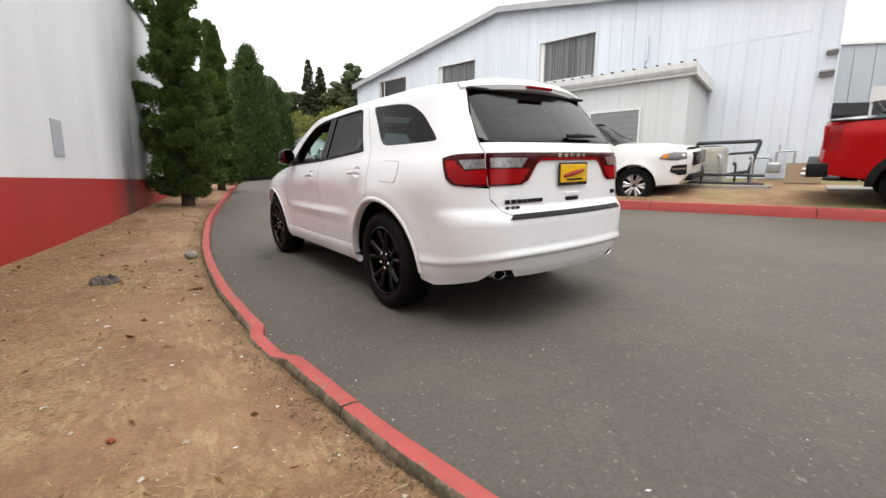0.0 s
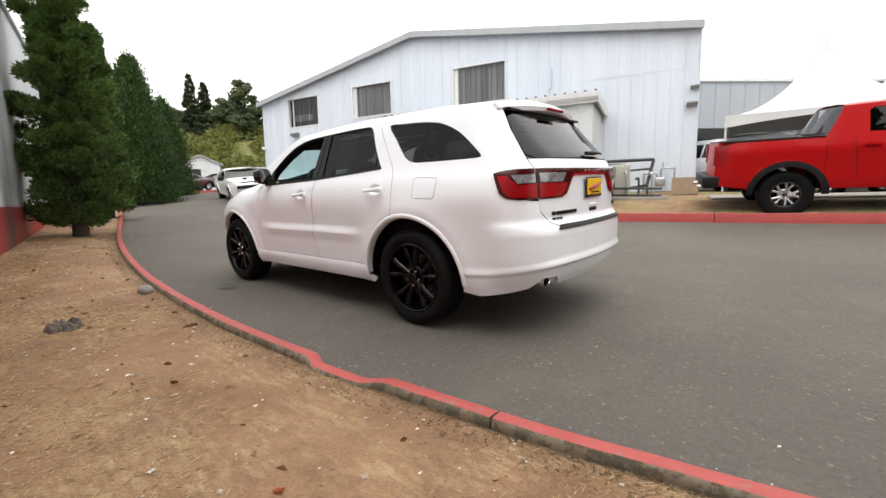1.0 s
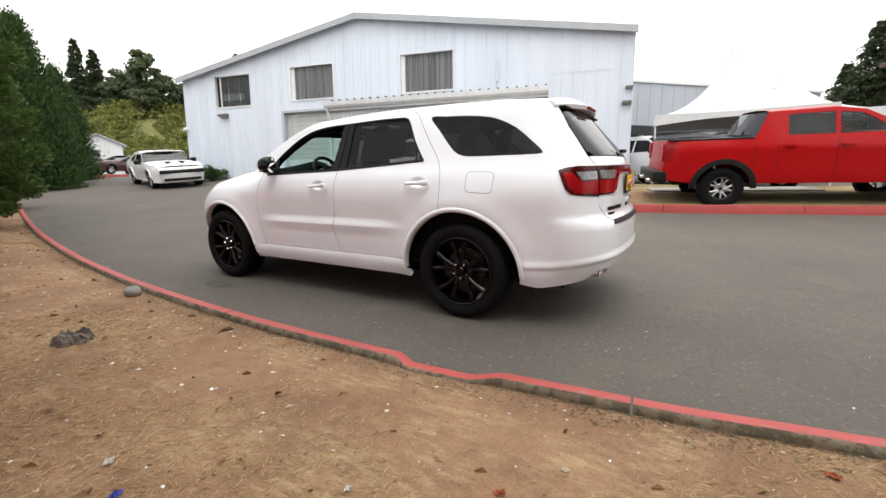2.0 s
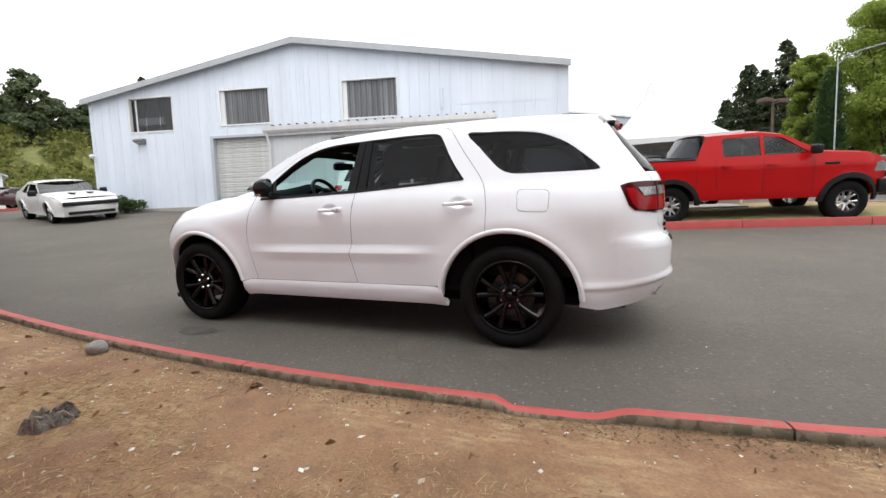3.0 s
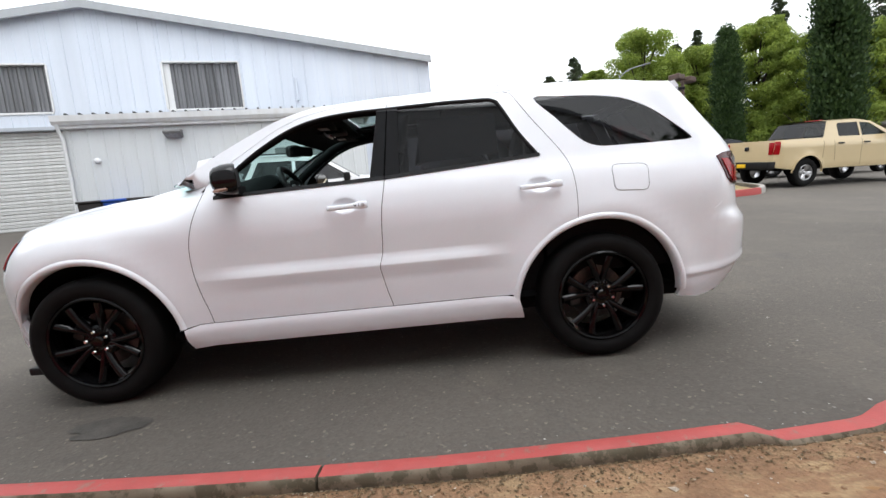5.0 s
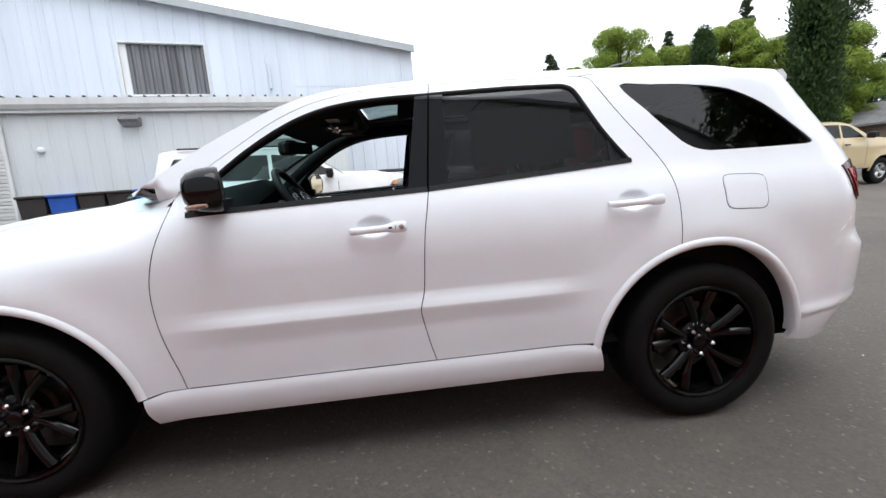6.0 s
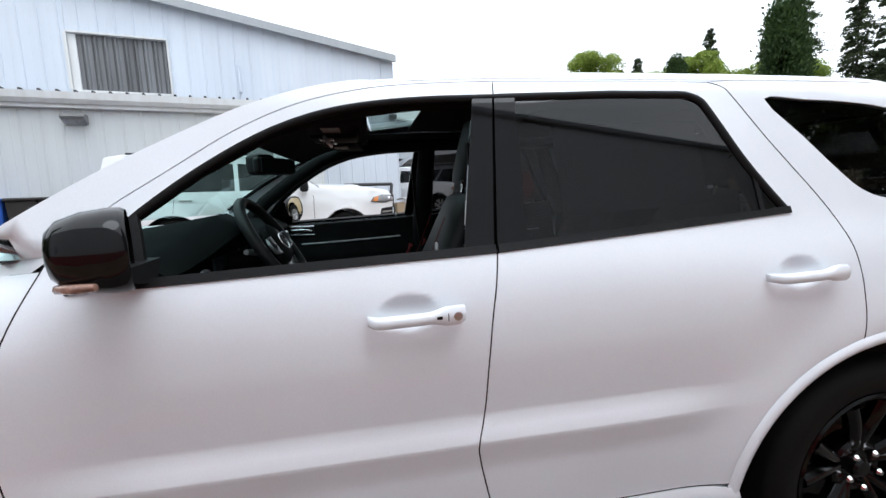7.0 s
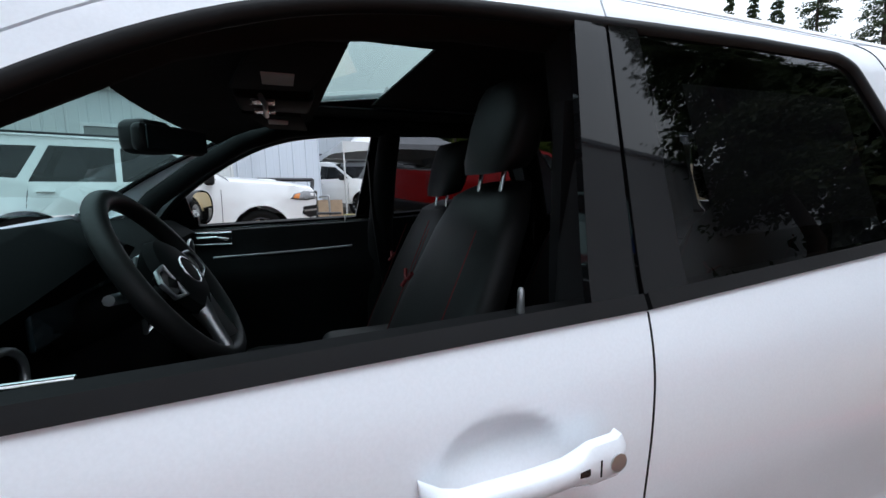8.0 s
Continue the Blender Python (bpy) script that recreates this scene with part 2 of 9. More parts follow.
SIDE_Z = (0.20, 0.32, 0.44, 0.60, 0.75, 0.90, 1.00, 1.08, 1.15, 1.20, 1.235, 1.27, 1.645, 1.685, 1.71, 1.73)
SIDE_W = (0.870, 0.905, 0.928, 0.942, 0.952, 0.960, 0.964, 0.961, 0.948, 0.930, 0.912, 0.896, 0.765, 0.745, 0.722, 0.69)
REAR_Z = (0.20, 0.36, 0.45, 0.55, 0.62, 0.80, 0.835, 0.87, 1.00, 1.20, 1.25, 1.32, 1.64, 1.73)
REAR_Y = (-0.95, -1.02, -1.09, -1.13, -1.145, -1.15, -1.13, -1.095, -1.085, -1.075, -1.06, -1.015, -0.735, -0.65)
NOSE_Z = (0.20, 0.30, 0.45, 0.65, 0.85, 0.95, 1.02, 1.10, 1.25)
NOSE_Y = (3.80, 3.88, 3.93, 3.95, 3.93, 3.90, 3.85, 3.78, 3.70)
TOP_Y = (2.20, 2.42, 2.67, 3.07, 3.30, 3.60, 3.80)
TOP_Z = (1.255, 1.235, 1.207, 1.165, 1.12, 1.03, 0.95)


SCOOPS = ((1.492, 1.100), (0.362, 1.122))
SCOOP_GRID = [(cy + 0.009 * i, cz + 0.009 * j) for cy, cz in SCOOPS for i in range(-10, 11) for j in range(-6, 7)]


def smooth_interp(v, xs, ys, h):
    return float(np.mean(np.interp([v - h, v - h / 2, v, v + h / 2, v + h], xs, ys)))


def side_width(y, z):
    """Half the body's width at a length and a height, with crease, hips and wheel arches."""
    w = smooth_interp(z, SIDE_Z, SIDE_W, 0.022)
    if y > 2.2:
        zt = np.interp(y, TOP_Y, TOP_Z)
        k = min(max((z - (zt - 0.26)) / 0.26, 0.0), 1.15)
        w = w * (1 - soft(2.2, 2.6, y)) + (min(w, 0.962) * 1.0 - 0.15 * k ** 3) * soft(2.2, 2.6, y) if z < 1.3 else w
        w -= 0.05 * soft(2.6, 3.6, y) ** 2
    if y < 0.3:
        w -= (0.045 if z < 1.0 else 0.045 + 0.02 * soft(1.0, 1.3, z)) * soft(0.3, -0.85, y) ** 1.5 if y < 0.3 else 0
    fade = soft(0.45, 0.85, y) * soft(2.45, 2.05, y)
    if 0.66 < z < 0.98:
        d = np.interp(z, (0.66, 0.735, 0.739, 0.80, 0.98), (0.0, 0.013, 0.0125, -0.011, 0.0))
        w += d * fade
    for hub in (0.0, 3.042):
        r = math.hypot(y - hub, z - 0.40)
        w += 0.020 * math.exp(-((r - 0.53) / 0.10) ** 2) * soft(0.25, 0.45, z)
    for cy, cz in SCOOPS:
        q = ((y - cy) / 0.080) ** 2 + ((z - cz) / 0.046) ** 2
        if q < 1:
            w -= 0.024 * (1 - q) ** 1.5
    hip = math.exp(-((y + 0.05) / 0.55) ** 2) * math.exp(-((z - 0.98) / 0.14) ** 2)
    return w + 0.012 * hip


def rear_y(z):
    return smooth_interp(z, REAR_Z, REAR_Y, 0.012)


def nose_y(z):
    return smooth_interp(z, NOSE_Z, NOSE_Y, 0.03)


BEND = 0.52


def bezier(p0, p1, p2, p3, t):
    u = 1 - t
    return tuple(u ** 3 * a + 3 * u * u * t * b + 3 * u * t * t * c + t ** 3 * d for a, b, c, d in zip(p0, p1, p2, p3))


def side_xy(s, z):
    """Along the flank (s is the length there), round the rear corner to the middle of the tail, or round the nose."""
    yr, yn = rear_y(z), nose_y(z)
    y0, y1 = yr + 0.42, yn - 0.62
    if s >= y0 and s <= y1:
        return -side_width(s, z), s
    sgn = -1 if s < y0 else 1
    ye, edge = (yr, y0) if sgn < 0 else (yn, y1)
    w, xr, crown = side_width(edge, z), (0.52 if sgn < 0 else 0.45), (0.035 if sgn < 0 else 0.10)
    w2 = side_width(edge + sgn * -0.04, z)
    slope = (w - w2) / 0.04
    length = BEND if sgn < 0 else 0.66
    q = (edge - s) if sgn < 0 else (s - edge)
    yb = ye - sgn * crown
    a = abs(yb - edge)
    if q < length:
        return bezier((-w, edge), (-w - slope * 0.55 * a, edge + sgn * 0.55 * a), (-xr - 0.16, yb - sgn * 0.16 * 2 * crown / xr), (-xr, yb), q / length)
    x = -xr + (q - length)
    return x, ye - sgn * crown * (x / xr) ** 2


def ledge_z(s):
    return 0.500 + 0.07 * soft(-0.55, -1.25, s)


def side_point(s, z):
    x, y = side_xy(s, z)
    if s < -0.46 and z < 0.75:
        # a broad ledge runs round the lower rear bumper
        d = z - ledge_z(s)
        k = soft(-0.46, -0.56, s) * (0.024 * soft(0.055, 0.0, d) if d > 0 else 0.024 * soft(-0.03, 0.0, d))
        turn = soft(-0.70, -1.15, s)
        return Vector((x - 0.45 * k * (1 - turn), y - k * turn, z))
    return Vector((x, y, z))


def at_y(y, z):
    """The side sheet's s for a length y, round the corners too."""
    lo, hi = (-2.2, 1.0) if y < 1 else (1.0, 5.0)
    yr, yn = rear_y(z) + 0.42, nose_y(z) - 0.62
    if yr <= y <= yn:
        return y, z
    a, b = (yr - BEND, yr) if y < 1 else (yn, yn + 0.66)
    for _ in range(30):
        m = (a + b) / 2
        if side_xy(m, z)[1] < y:
            a = m
        else:
            b = m
    return (a + b) / 2, z


def at_x(x, z, tail=True):
    """The same for a place across the tail or nose."""
    yr, yn = rear_y(z) + 0.42, nose_y(z) - 0.62
    a, b = (yr - BEND - 0.6, yr) if tail else (yn, yn + 1.3)
    for _ in range(30):
        m = (a + b) / 2
        inside = side_xy(m, z)[0] > x
        if tail:
            a, b = (m, b) if inside else (a, m)
        else:
            a, b = (a, m) if inside else (m, b)
    return (a + b) / 2, z


def dense(outline, step=0.03):
    out = []
    n = len(outline)
    for k in range(n):
        (a, b), (c, d) = outline[k], outline[(k + 1) % n]
        m = max(1, int(math.hypot(c - a, d - b) / step + 0.5))
        out += [(a + (c - a) * j / m, b + (d - b) * j / m) for j in range(m)]
    return out


def inside(p, poly):
    x, y = p
    c = False
    for k in range(len(poly)):
        (x1, y1), (x2, y2) = poly[k - 1], poly[k]
        if (y1 > y) != (y2 > y) and x < (x2 - x1) * (y - y1) / (y2 - y1) + x1:
            c = not c
    return c


def inset_loop(poly, d):
    """The outline moved inwards by d."""
    area = sum(poly[k - 1][0] * poly[k][1] - poly[k][0] * poly[k - 1][1] for k in range(len(poly)))
    sg, out, n = (1 if area > 0 else -1), [], len(poly)
    for k in range(n):
        a, b, c = poly[k - 1], poly[k], poly[(k + 1) % n]
        e1, e2 = Vector((b[0] - a[0], b[1] - a[1])), Vector((c[0] - b[0], c[1] - b[1]))
        if e1.length < 1e-9 or e2.length < 1e-9:
            out.append(b)
            continue
        n1, n2 = Vector((-e1.y, e1.x)).normalized() * sg, Vector((-e2.y, e2.x)).normalized() * sg
        m = n1 + n2
        m = m / max(m.length_squared / 2, 0.35) if m.length > 1e-6 else n1
        out.append((b[0] + m.x * d, b[1] + m.y * d))
    return out


from mathutils.geometry import delaunay_2d_cdt


MIDDLE = Vector((0, 1.4, 0.95))


def sheet(name, outline, mat, parent, surf, label="", holes=(), mirror=False, gap=0.002, depth=0.014, grid=0.045, lift=0.0, both=False, lines=(), extra=()):
    """A thin curved panel cut from a sheet: face, rolled edge and clean normals. both: joined with its mirror image across the middle."""
    ring = dense(outline)
    loops = [inset_loop(ring, gap)] + [dense(h)[::-1] for h in holes]
    if both:
        loops[0] = [(a[0], b[1]) if abs(surf(*a).x) < 0.004 else b for a, b in zip(ring, loops[0])]
    verts, edges = [], []
    for lp in loops:
        k0 = len(verts)
        verts += [Vector(p) for p in lp]
        edges += [(k0 + k, k0 + (k + 1) % len(lp)) for k in range(len(lp))]
    us, vs = [p[0] for p in loops[0]], [p[1] for p in loops[0]]
    border = np.array([p for lp in loops for p in lp])
    u = min(us)
    while u < max(us):
        v = min(vs)
        rows = list(np.arange(v, max(vs), grid)) + [z for z in lines if v < z < max(vs)]
        for v in rows:
            p = (u + grid * 0.37, v + grid * 0.41 if v not in lines else v)
            if inside(p, loops[0]) and not any(inside(p, h) for h in loops[1:]) and np.min(np.abs(border - p).sum(1)) > grid * 0.45:
                verts.append(Vector(p))
        u += grid
    verts += [Vector(q) for q in extra if inside(q, loops[0]) and np.min(np.abs(border - q).sum(1)) > 0.004]
    cv, _, cf, *_ = delaunay_2d_cdt(verts, edges, [], 0, 1e-6)
    tris = []
    for f in cf:
        c = (sum(cv[k][0] for k in f) / len(f), sum(cv[k][1] for k in f) / len(f))
        if inside(c, loops[0]) and not any(inside(c, h) for h in loops[1:]):
            tris.append(f)
    pts, nors, faces = [], [], []
    for p in cv:
        P = surf(*p)
        e = 0.004
        N = (surf(p[0] + e, p[1]) - surf(p[0] - e, p[1])).cross(surf(p[0], p[1] + e) - surf(p[0], p[1] - e))
        N = N.normalized() if N.length > 1e-12 else Vector((-1, 0, 0))
        if N.dot(P - MIDDLE) < 0:
            N = -N
        pts.append(P)
        nors.append(N)
    # where the surface has a kink, take the normal from the faces
    around = [Vector() for _ in pts]
    for f in tris:
        g = (pts[f[1]] - pts[f[0]]).cross(pts[f[2]] - pts[f[0]])
        if g.dot(nors[f[0]] + nors[f[1]] + nors[f[2]]) < 0:
            g = -g
        for k in f:
            around[k] += g
    for k, g in enumerate(around):
        if g.length > 1e-9 and g.normalized().dot(nors[k]) < 0.9:
            nors[k] = g.normalized()
    pts = [p + n * lift for p, n in zip(pts, nors)]
    faces = [tuple(f) for f in tris]
    count = {}
    for f in tris:
        for k in range(len(f)):
            e = (f[k], f[(k + 1) % len(f)])
            count[frozenset(e)] = None if frozenset(e) in count else e
    for e in count.values():
        if e is None:
            continue
        i, j = e
        if both and abs(pts[i].x) < 0.003 and abs(pts[j].x) < 0.003:
            continue
        k = len(pts)
        d = pts[j] - pts[i]
        out = d.cross(nors[i])
        out = out.normalized() if out.length > 1e-9 else nors[i]
        for q in (pts[i], pts[j], pts[j] - nors[j] * depth, pts[i] - nors[i] * depth):
            pts.append(q.copy())
            nors.append(out)
        pts_k = (k + 1, k, k + 3, k + 2)
        faces.append(pts_k)
    faces = [g[::-1] if (pts[g[1]] - pts[g[0]]).cross(pts[g[2]] - pts[g[0]]).dot(nors[g[0]]) < 0 else g for g in faces]
    flip = lambda v: Vector((-v.x, v.y, v.z))
    if mirror or both:
        mp, mn, mf = [flip(p) for p in pts], [flip(n) for n in nors], [g[::-1] for g in faces]
        if both:
            o = len(pts)
            pts, nors, faces = pts + mp, nors + mn, faces + [tuple(k + o for k in g) for g in mf]
        else:
            pts, nors, faces = mp, mn, mf
    me = bpy.data.meshes.new(name)
    me.from_pydata([tuple(p) for p in pts], [], faces)
    me.materials.append(mat)
    for p in me.polygons:
        p.use_smooth = True
    me.normals_split_custom_set_from_vertices([tuple(n) for n in nors])
    ob = new(name, me)
    ob.parent = parent
    return tagged(ob, label)


def sides(name, outline, mat, label="", parent=CAR, surf=side_point, **kw):
    """The same panel on both flanks."""
    return [sheet(name, outline, mat, parent, surf, label, mirror=mm, **kw) for mm in (False, True)]


def ys(points):
    return [at_y(y, z) for y, z in points]


BELT = [(2.23, 1.198), (2.10, 1.202), (1.68, 1.216), (1.25, 1.229), (0.75, 1.260), (0.31, 1.290)]


def belt(y):
    return float(np.interp(-y, [-p[0] for p in BELT], [p[1] for p in BELT]))


FENDER_GAP = spline([(2.288, 1.272), (2.318, 1.19), (2.365, 1.06), (2.397, 0.93), (2.400, 0.80), (2.383, 0.68), (2.352, 0.55), (2.34, 0.478)], 5)
B_LOW = spline([(1.275, 0.478), (1.297, 0.56), (1.322, 0.68), (1.326, 0.735), (1.306, 0.81), (1.295, 0.95), (1.284, 1.06), (1.268, 1.15), (1.255, 1.224)], 5)
C_GAP = spline([(0.158, 0.905), (0.153, 1.02), (0.155, 1.12), (0.170, 1.22), (0.215, 1.315), (0.347, 1.50), (0.435, 1.635), (0.462, 1.676), (0.505, 1.692)], 5)
FRAME_F = spline([(2.288, 1.272), (2.22, 1.335), (2.149, 1.389), (2.035, 1.464), (1.893, 1.556), (1.767, 1.616), (1.654, 1.650), (1.515, 1.675), (1.35, 1.687), (1.205, 1.692)], 4)
FRAME_R = [(1.205, 1.692), (0.84, 1.696), (0.60, 1.695), (0.505, 1.692)]
WIN_F = spline([(2.225, 1.232), (2.165, 1.305), (2.101, 1.370), (1.977, 1.464), (1.84, 1.546), (1.712, 1.598), (1.58, 1.627), (1.416, 1.643), (1.211, 1.649)], 4)
WIN_R = [(1.211, 1.649), (1.13, 1.652), (0.85, 1.660), (0.62, 1.659)] + spline([(0.60, 1.658), (0.558, 1.642), (0.53, 1.605), (0.445, 1.445), (0.355, 1.315), (0.335, 1.294)], 4)
ARC_R = [(0.015 + 0.533 * math.cos(a), 0.386 + 0.533 * math.sin(a)) for a in (radians(d) for d in range(10, 175, 6))]
ARC_F = [(3.035 + 0.533 * math.cos(a), 0.386 + 0.533 * math.sin(a)) for a in (radians(d) for d in range(28, 173, 6))]

belt_f = [(y, belt(y)) for y in np.arange(1.26, 2.22, 0.06)]
belt_r = [(y, belt(y)) for y in np.arange(0.35, 1.25, 0.06)]
CREASE = (0.735, 0.739, 0.70, 0.80, 0.77)
sides("front_door", B_LOW + belt_f + WIN_F + [(1.205, 1.692)] + FRAME_F[::-1][1:] + FENDER_GAP[1:], M_WHITE, lines=CREASE, extra=SCOOP_GRID)
arc_door = [p for p in ARC_R if p[0] > 0.165 and p[1] > 0.50]
sides("rear_door", [(1.275, 0.478), (0.525, 0.478)] + arc_door + C_GAP + FRAME_R[::-1][1:] + WIN_R + belt_r + B_LOW[::-1], M_WHITE, lines=CREASE, extra=SCOOP_GRID)
# front wings
hood_edge = [(y, float(np.interp(y, TOP_Y, TOP_Z))) for y in (2.30, 2.42, 2.55, 2.67, 2.87, 3.07, 3.20, 3.30, 3.42, 3.50)]
sides("front_wing", FENDER_GAP + [(2.42, 0.478), (2.498, 0.462)] + [p for p in ARC_F[::-1] if p[1] > 0.463] + ys([(3.53, 0.70), (3.545, 0.80), (3.535, 0.88), (3.515, 0.97), (3.50, 1.04), (3.51, 1.078)]) + hood_edge[::-1], M_WHITE)
# quarter panels with the rear roof pillars
tail_gap = [at_x(-0.690, 1.02), at_x(-0.690, 1.22), at_x(-0.705, 1.27), at_x(-0.70, 1.32), at_x(-0.655, 1.50), at_x(-0.61, 1.62), at_x(-0.585, 1.69)]
QUARTER_WIN = spline([(0.328, 1.638), (0.18, 1.636), (0.02, 1.629), (-0.13, 1.614), (-0.25, 1.588), (-0.40, 1.517), (-0.53, 1.415), (-0.615, 1.338), (-0.605, 1.318), (-0.50, 1.313), (-0.14, 1.312), (-0.02, 1.318), (0.06, 1.350), (0.13, 1.415), (0.22, 1.515)], 3, closed=True)
quarter = C_GAP + [(0.40, 1.702), (0.1, 1.702), (-0.15, 1.701)] + tail_gap[::-1] + ys([(-0.895, 1.02), (-0.83, 1.03), (-0.775, 1.20)])[1:1] + ys([(-0.86, 1.005), (-0.70, 0.86), (-0.48, 0.66)]) + [p for p in ARC_R[::-1] if p[0] < 0.15 and not (p[0] < -0.40 and p[1] < 0.67)]
sides("quarter_panel", quarter, M_WHITE, holes=[ys(QUARTER_WIN)], gap=0.0003)
# sills
def sill_point(s, z):
    """The sill swells outward below the doors and turns under."""
    p = side_point(s, z)
    u = (z - 0.318) / 0.1605
    return p - Vector((0.017 * (1 - (abs(min(max(u, 0), 1) - 0.52) / 0.53) ** 2.6), 0, 0))


sides("sill", [(2.485, 0.325), (2.503, 0.39), (2.506, 0.455), (2.42, 0.4765), (2.30, 0.4765), (0.60, 0.4765), (0.525, 0.466), (0.487, 0.318), (0.60, 0.33), (2.36, 0.335)], M_WHITE, surf=sill_point, depth=0.05, gap=0.0, grid=0.02)
# bumpers
rear_bumper = [p for p in ARC_R if p[0] < -0.40 and p[1] < 0.73] + [(-0.488, 0.36)] + [at_y(-0.62, 0.34), at_y(-0.80, 0.37), at_x(-0.72, 0.40), at_x(-0.66, 0.475), at_x(-0.55, 0.475), at_x(-0.49, 0.41), at_x(-0.3, 0.40), *[at_x(0, z) for z in np.arange(0.40, 0.831, 0.0215)], at_x(-0.58, 0.83), at_x(-0.63, 0.86), at_x(-0.685, 0.93), at_x(-0.690, 1.005)] + ys([(-0.86, 1.018), (-0.69, 0.878), (-0.46, 0.70)])
ledge_pts = [(s, ledge_z(s) + d) for s in np.arange(-0.48, -1.75, -0.035) for d in (-0.035, -0.02, -0.008, 0.0, 0.006, 0.018, 0.032, 0.050)]
sheet("rear_bumper", rear_bumper, M_WHITE, CAR, side_point, both=True, gap=0.0, depth=0.03, extra=ledge_pts)
front_bumper = [p for p in ARC_F if p[1] < 0.72 and p[0] > 3.3] + ys([(3.53, 0.70), (3.545, 0.80), (3.545, 0.875)]) + [at_x(-0.6, 0.875, False), at_x(-0.3, 0.88, False), *[at_x(0, z, False) for z in np.arange(0.88, 0.26, -0.03)], at_x(-0.5, 0.27, False)] + ys([(3.62, 0.27), (3.47, 0.29), (3.455, 0.40)])
front_bumper = front_bumper[::-1]
sheet("front_bumper", front_bumper, M_WHITE, CAR, side_point, both=True, gap=0.0012, depth=0.03)
sheet("chin_spoiler", [at_y(3.50, 0.285), at_y(3.52, 0.240), at_y(3.62, 0.236), at_x(-0.5, 0.235, False), at_x(0, 0.235, False), at_x(0, 0.268, False), at_x(-0.5, 0.268, False), at_y(3.62, 0.268)], M_PLASTIC, CAR, side_point, "black plastic chin", both=True, gap=0.0, depth=0.03)
for sx in (-1, 1):
    part("chin_foot", boxed((sx * 0.77, 3.44, 0.225), (sx * 0.845, 3.55, 0.275), 0.012), M_PLASTIC, CAR, "black plastic deflector")
for mm in (False, True):
    lamp = sheet("headlight", ys([(3.555, 0.882), (3.535, 0.965), (3.525, 1.055)]) + [at_x(-0.66, 1.00, False), at_x(-0.52, 0.965, False), at_x(-0.54, 0.89, False)], M_SMOKELENS, CAR, side_point, "smoked headlight with dark surround", mirror=mm, gap=0.001, lift=0.002)
    sheet("side_marker", ys([(3.565, 0.892), (3.548, 0.965), (3.542, 1.04), (3.60, 1.025), (3.645, 0.975), (3.65, 0.892)]), M_REDLENS, lamp, side_point, "red-orange marker lens", mirror=mm, gap=0.001, lift=0.006)
sheet("grille", [at_x(-0.5, 0.89, False), at_x(-0.48, 0.975, False), at_x(0, 0.985, False), at_x(0, 0.89, False)], M_GLOSSBLACK, CAR, side_point, "gloss black crosshair grille", both=True, gap=0.002)


# roof, bonnet and windscreen
ROOF_Y = (-0.75, -0.66, -0.3, 0.3, 0.9, 1.3, 1.62, 1.8)
ROOF_Z = (1.752, 1.765, 1.783, 1.798, 1.800, 1.772, 1.728, 1.69)


def roof_point(x, y):
    zc, ze = smooth_interp(y, ROOF_Y, ROOF_Z, 0.08), np.interp(y, (-0.66, -0.15, 1.205, 1.53, 1.70), (1.694, 1.701, 1.702, 1.690, 1.668))
    half = side_width(min(y, 2.0), float(ze)) + 0.001
    if y < -0.15:
        half -= 0.14 * soft(-0.15, -0.72, y)
    f = min(abs(x) / half, 1.0)
    return Vector((x, y, float(ze) + (zc - float(ze)) * (1 - f ** 2.4) ** 0.62 if f < 1 else float(ze)))


def roof_fx(fx, y):
    """Over the roof by a share of its half width, so that the edge stays clean."""
    ze = float(np.interp(y, (-0.66, -0.15, 1.205, 1.53, 1.70), (1.694, 1.701, 1.702, 1.690, 1.668)))
    half = side_width(min(y, 2.0), ze) + 0.001
    if y < -0.15:
        half -= 0.14 * soft(-0.15, -0.72, y)
    x = -half * math.sin(min(max(fx, -1.05), 1.05) * math.pi / 2)
    return roof_point(x, y)


sheet("roof", [(0, -0.68), (0, 1.62), (0.4, 1.605), (0.7, 1.575), (0.9, 1.55), (1.0, 1.53), (1.0, -0.62), (0.7, -0.66)], M_WHITE, CAR, roof_fx, holes=[[(0.0, 0.86), (0.0, 1.565), (0.36, 1.545), (0.36, 0.86)]], both=True, gap=0.0, depth=0.02, grid=0.05)
SUN_GLASS = sheet("sunroof_glass", [(0, 0.87), (0, 1.557), (0.355, 1.537), (0.355, 0.87)], glass("sunroof_green_glass", (0.40, 0.50, 0.475)), CAR, roof_fx, "green-tinted sunroof glass", both=True, gap=0.0, lift=-0.004)
# screen pillars between door frame and windscreen
PILLAR_TOP = spline([(2.46, 1.290), (2.34, 1.372), (2.206, 1.455), (2.05, 1.538), (1.88, 1.618), (1.73, 1.668), (1.60, 1.694), (1.53, 1.694)], 4)
sides("screen_pillar", [(2.288, 1.275), (2.35, 1.268), (2.44, 1.255)] + PILLAR_TOP + [(1.40, 1.701), (1.205, 1.704), (0.84, 1.705), (0.505, 1.704), (0.40, 1.703)] + [(0.505, 1.695)] + FRAME_R[::-1][1:] + FRAME_F[::-1][1:], M_WHITE, gap=0.0012)


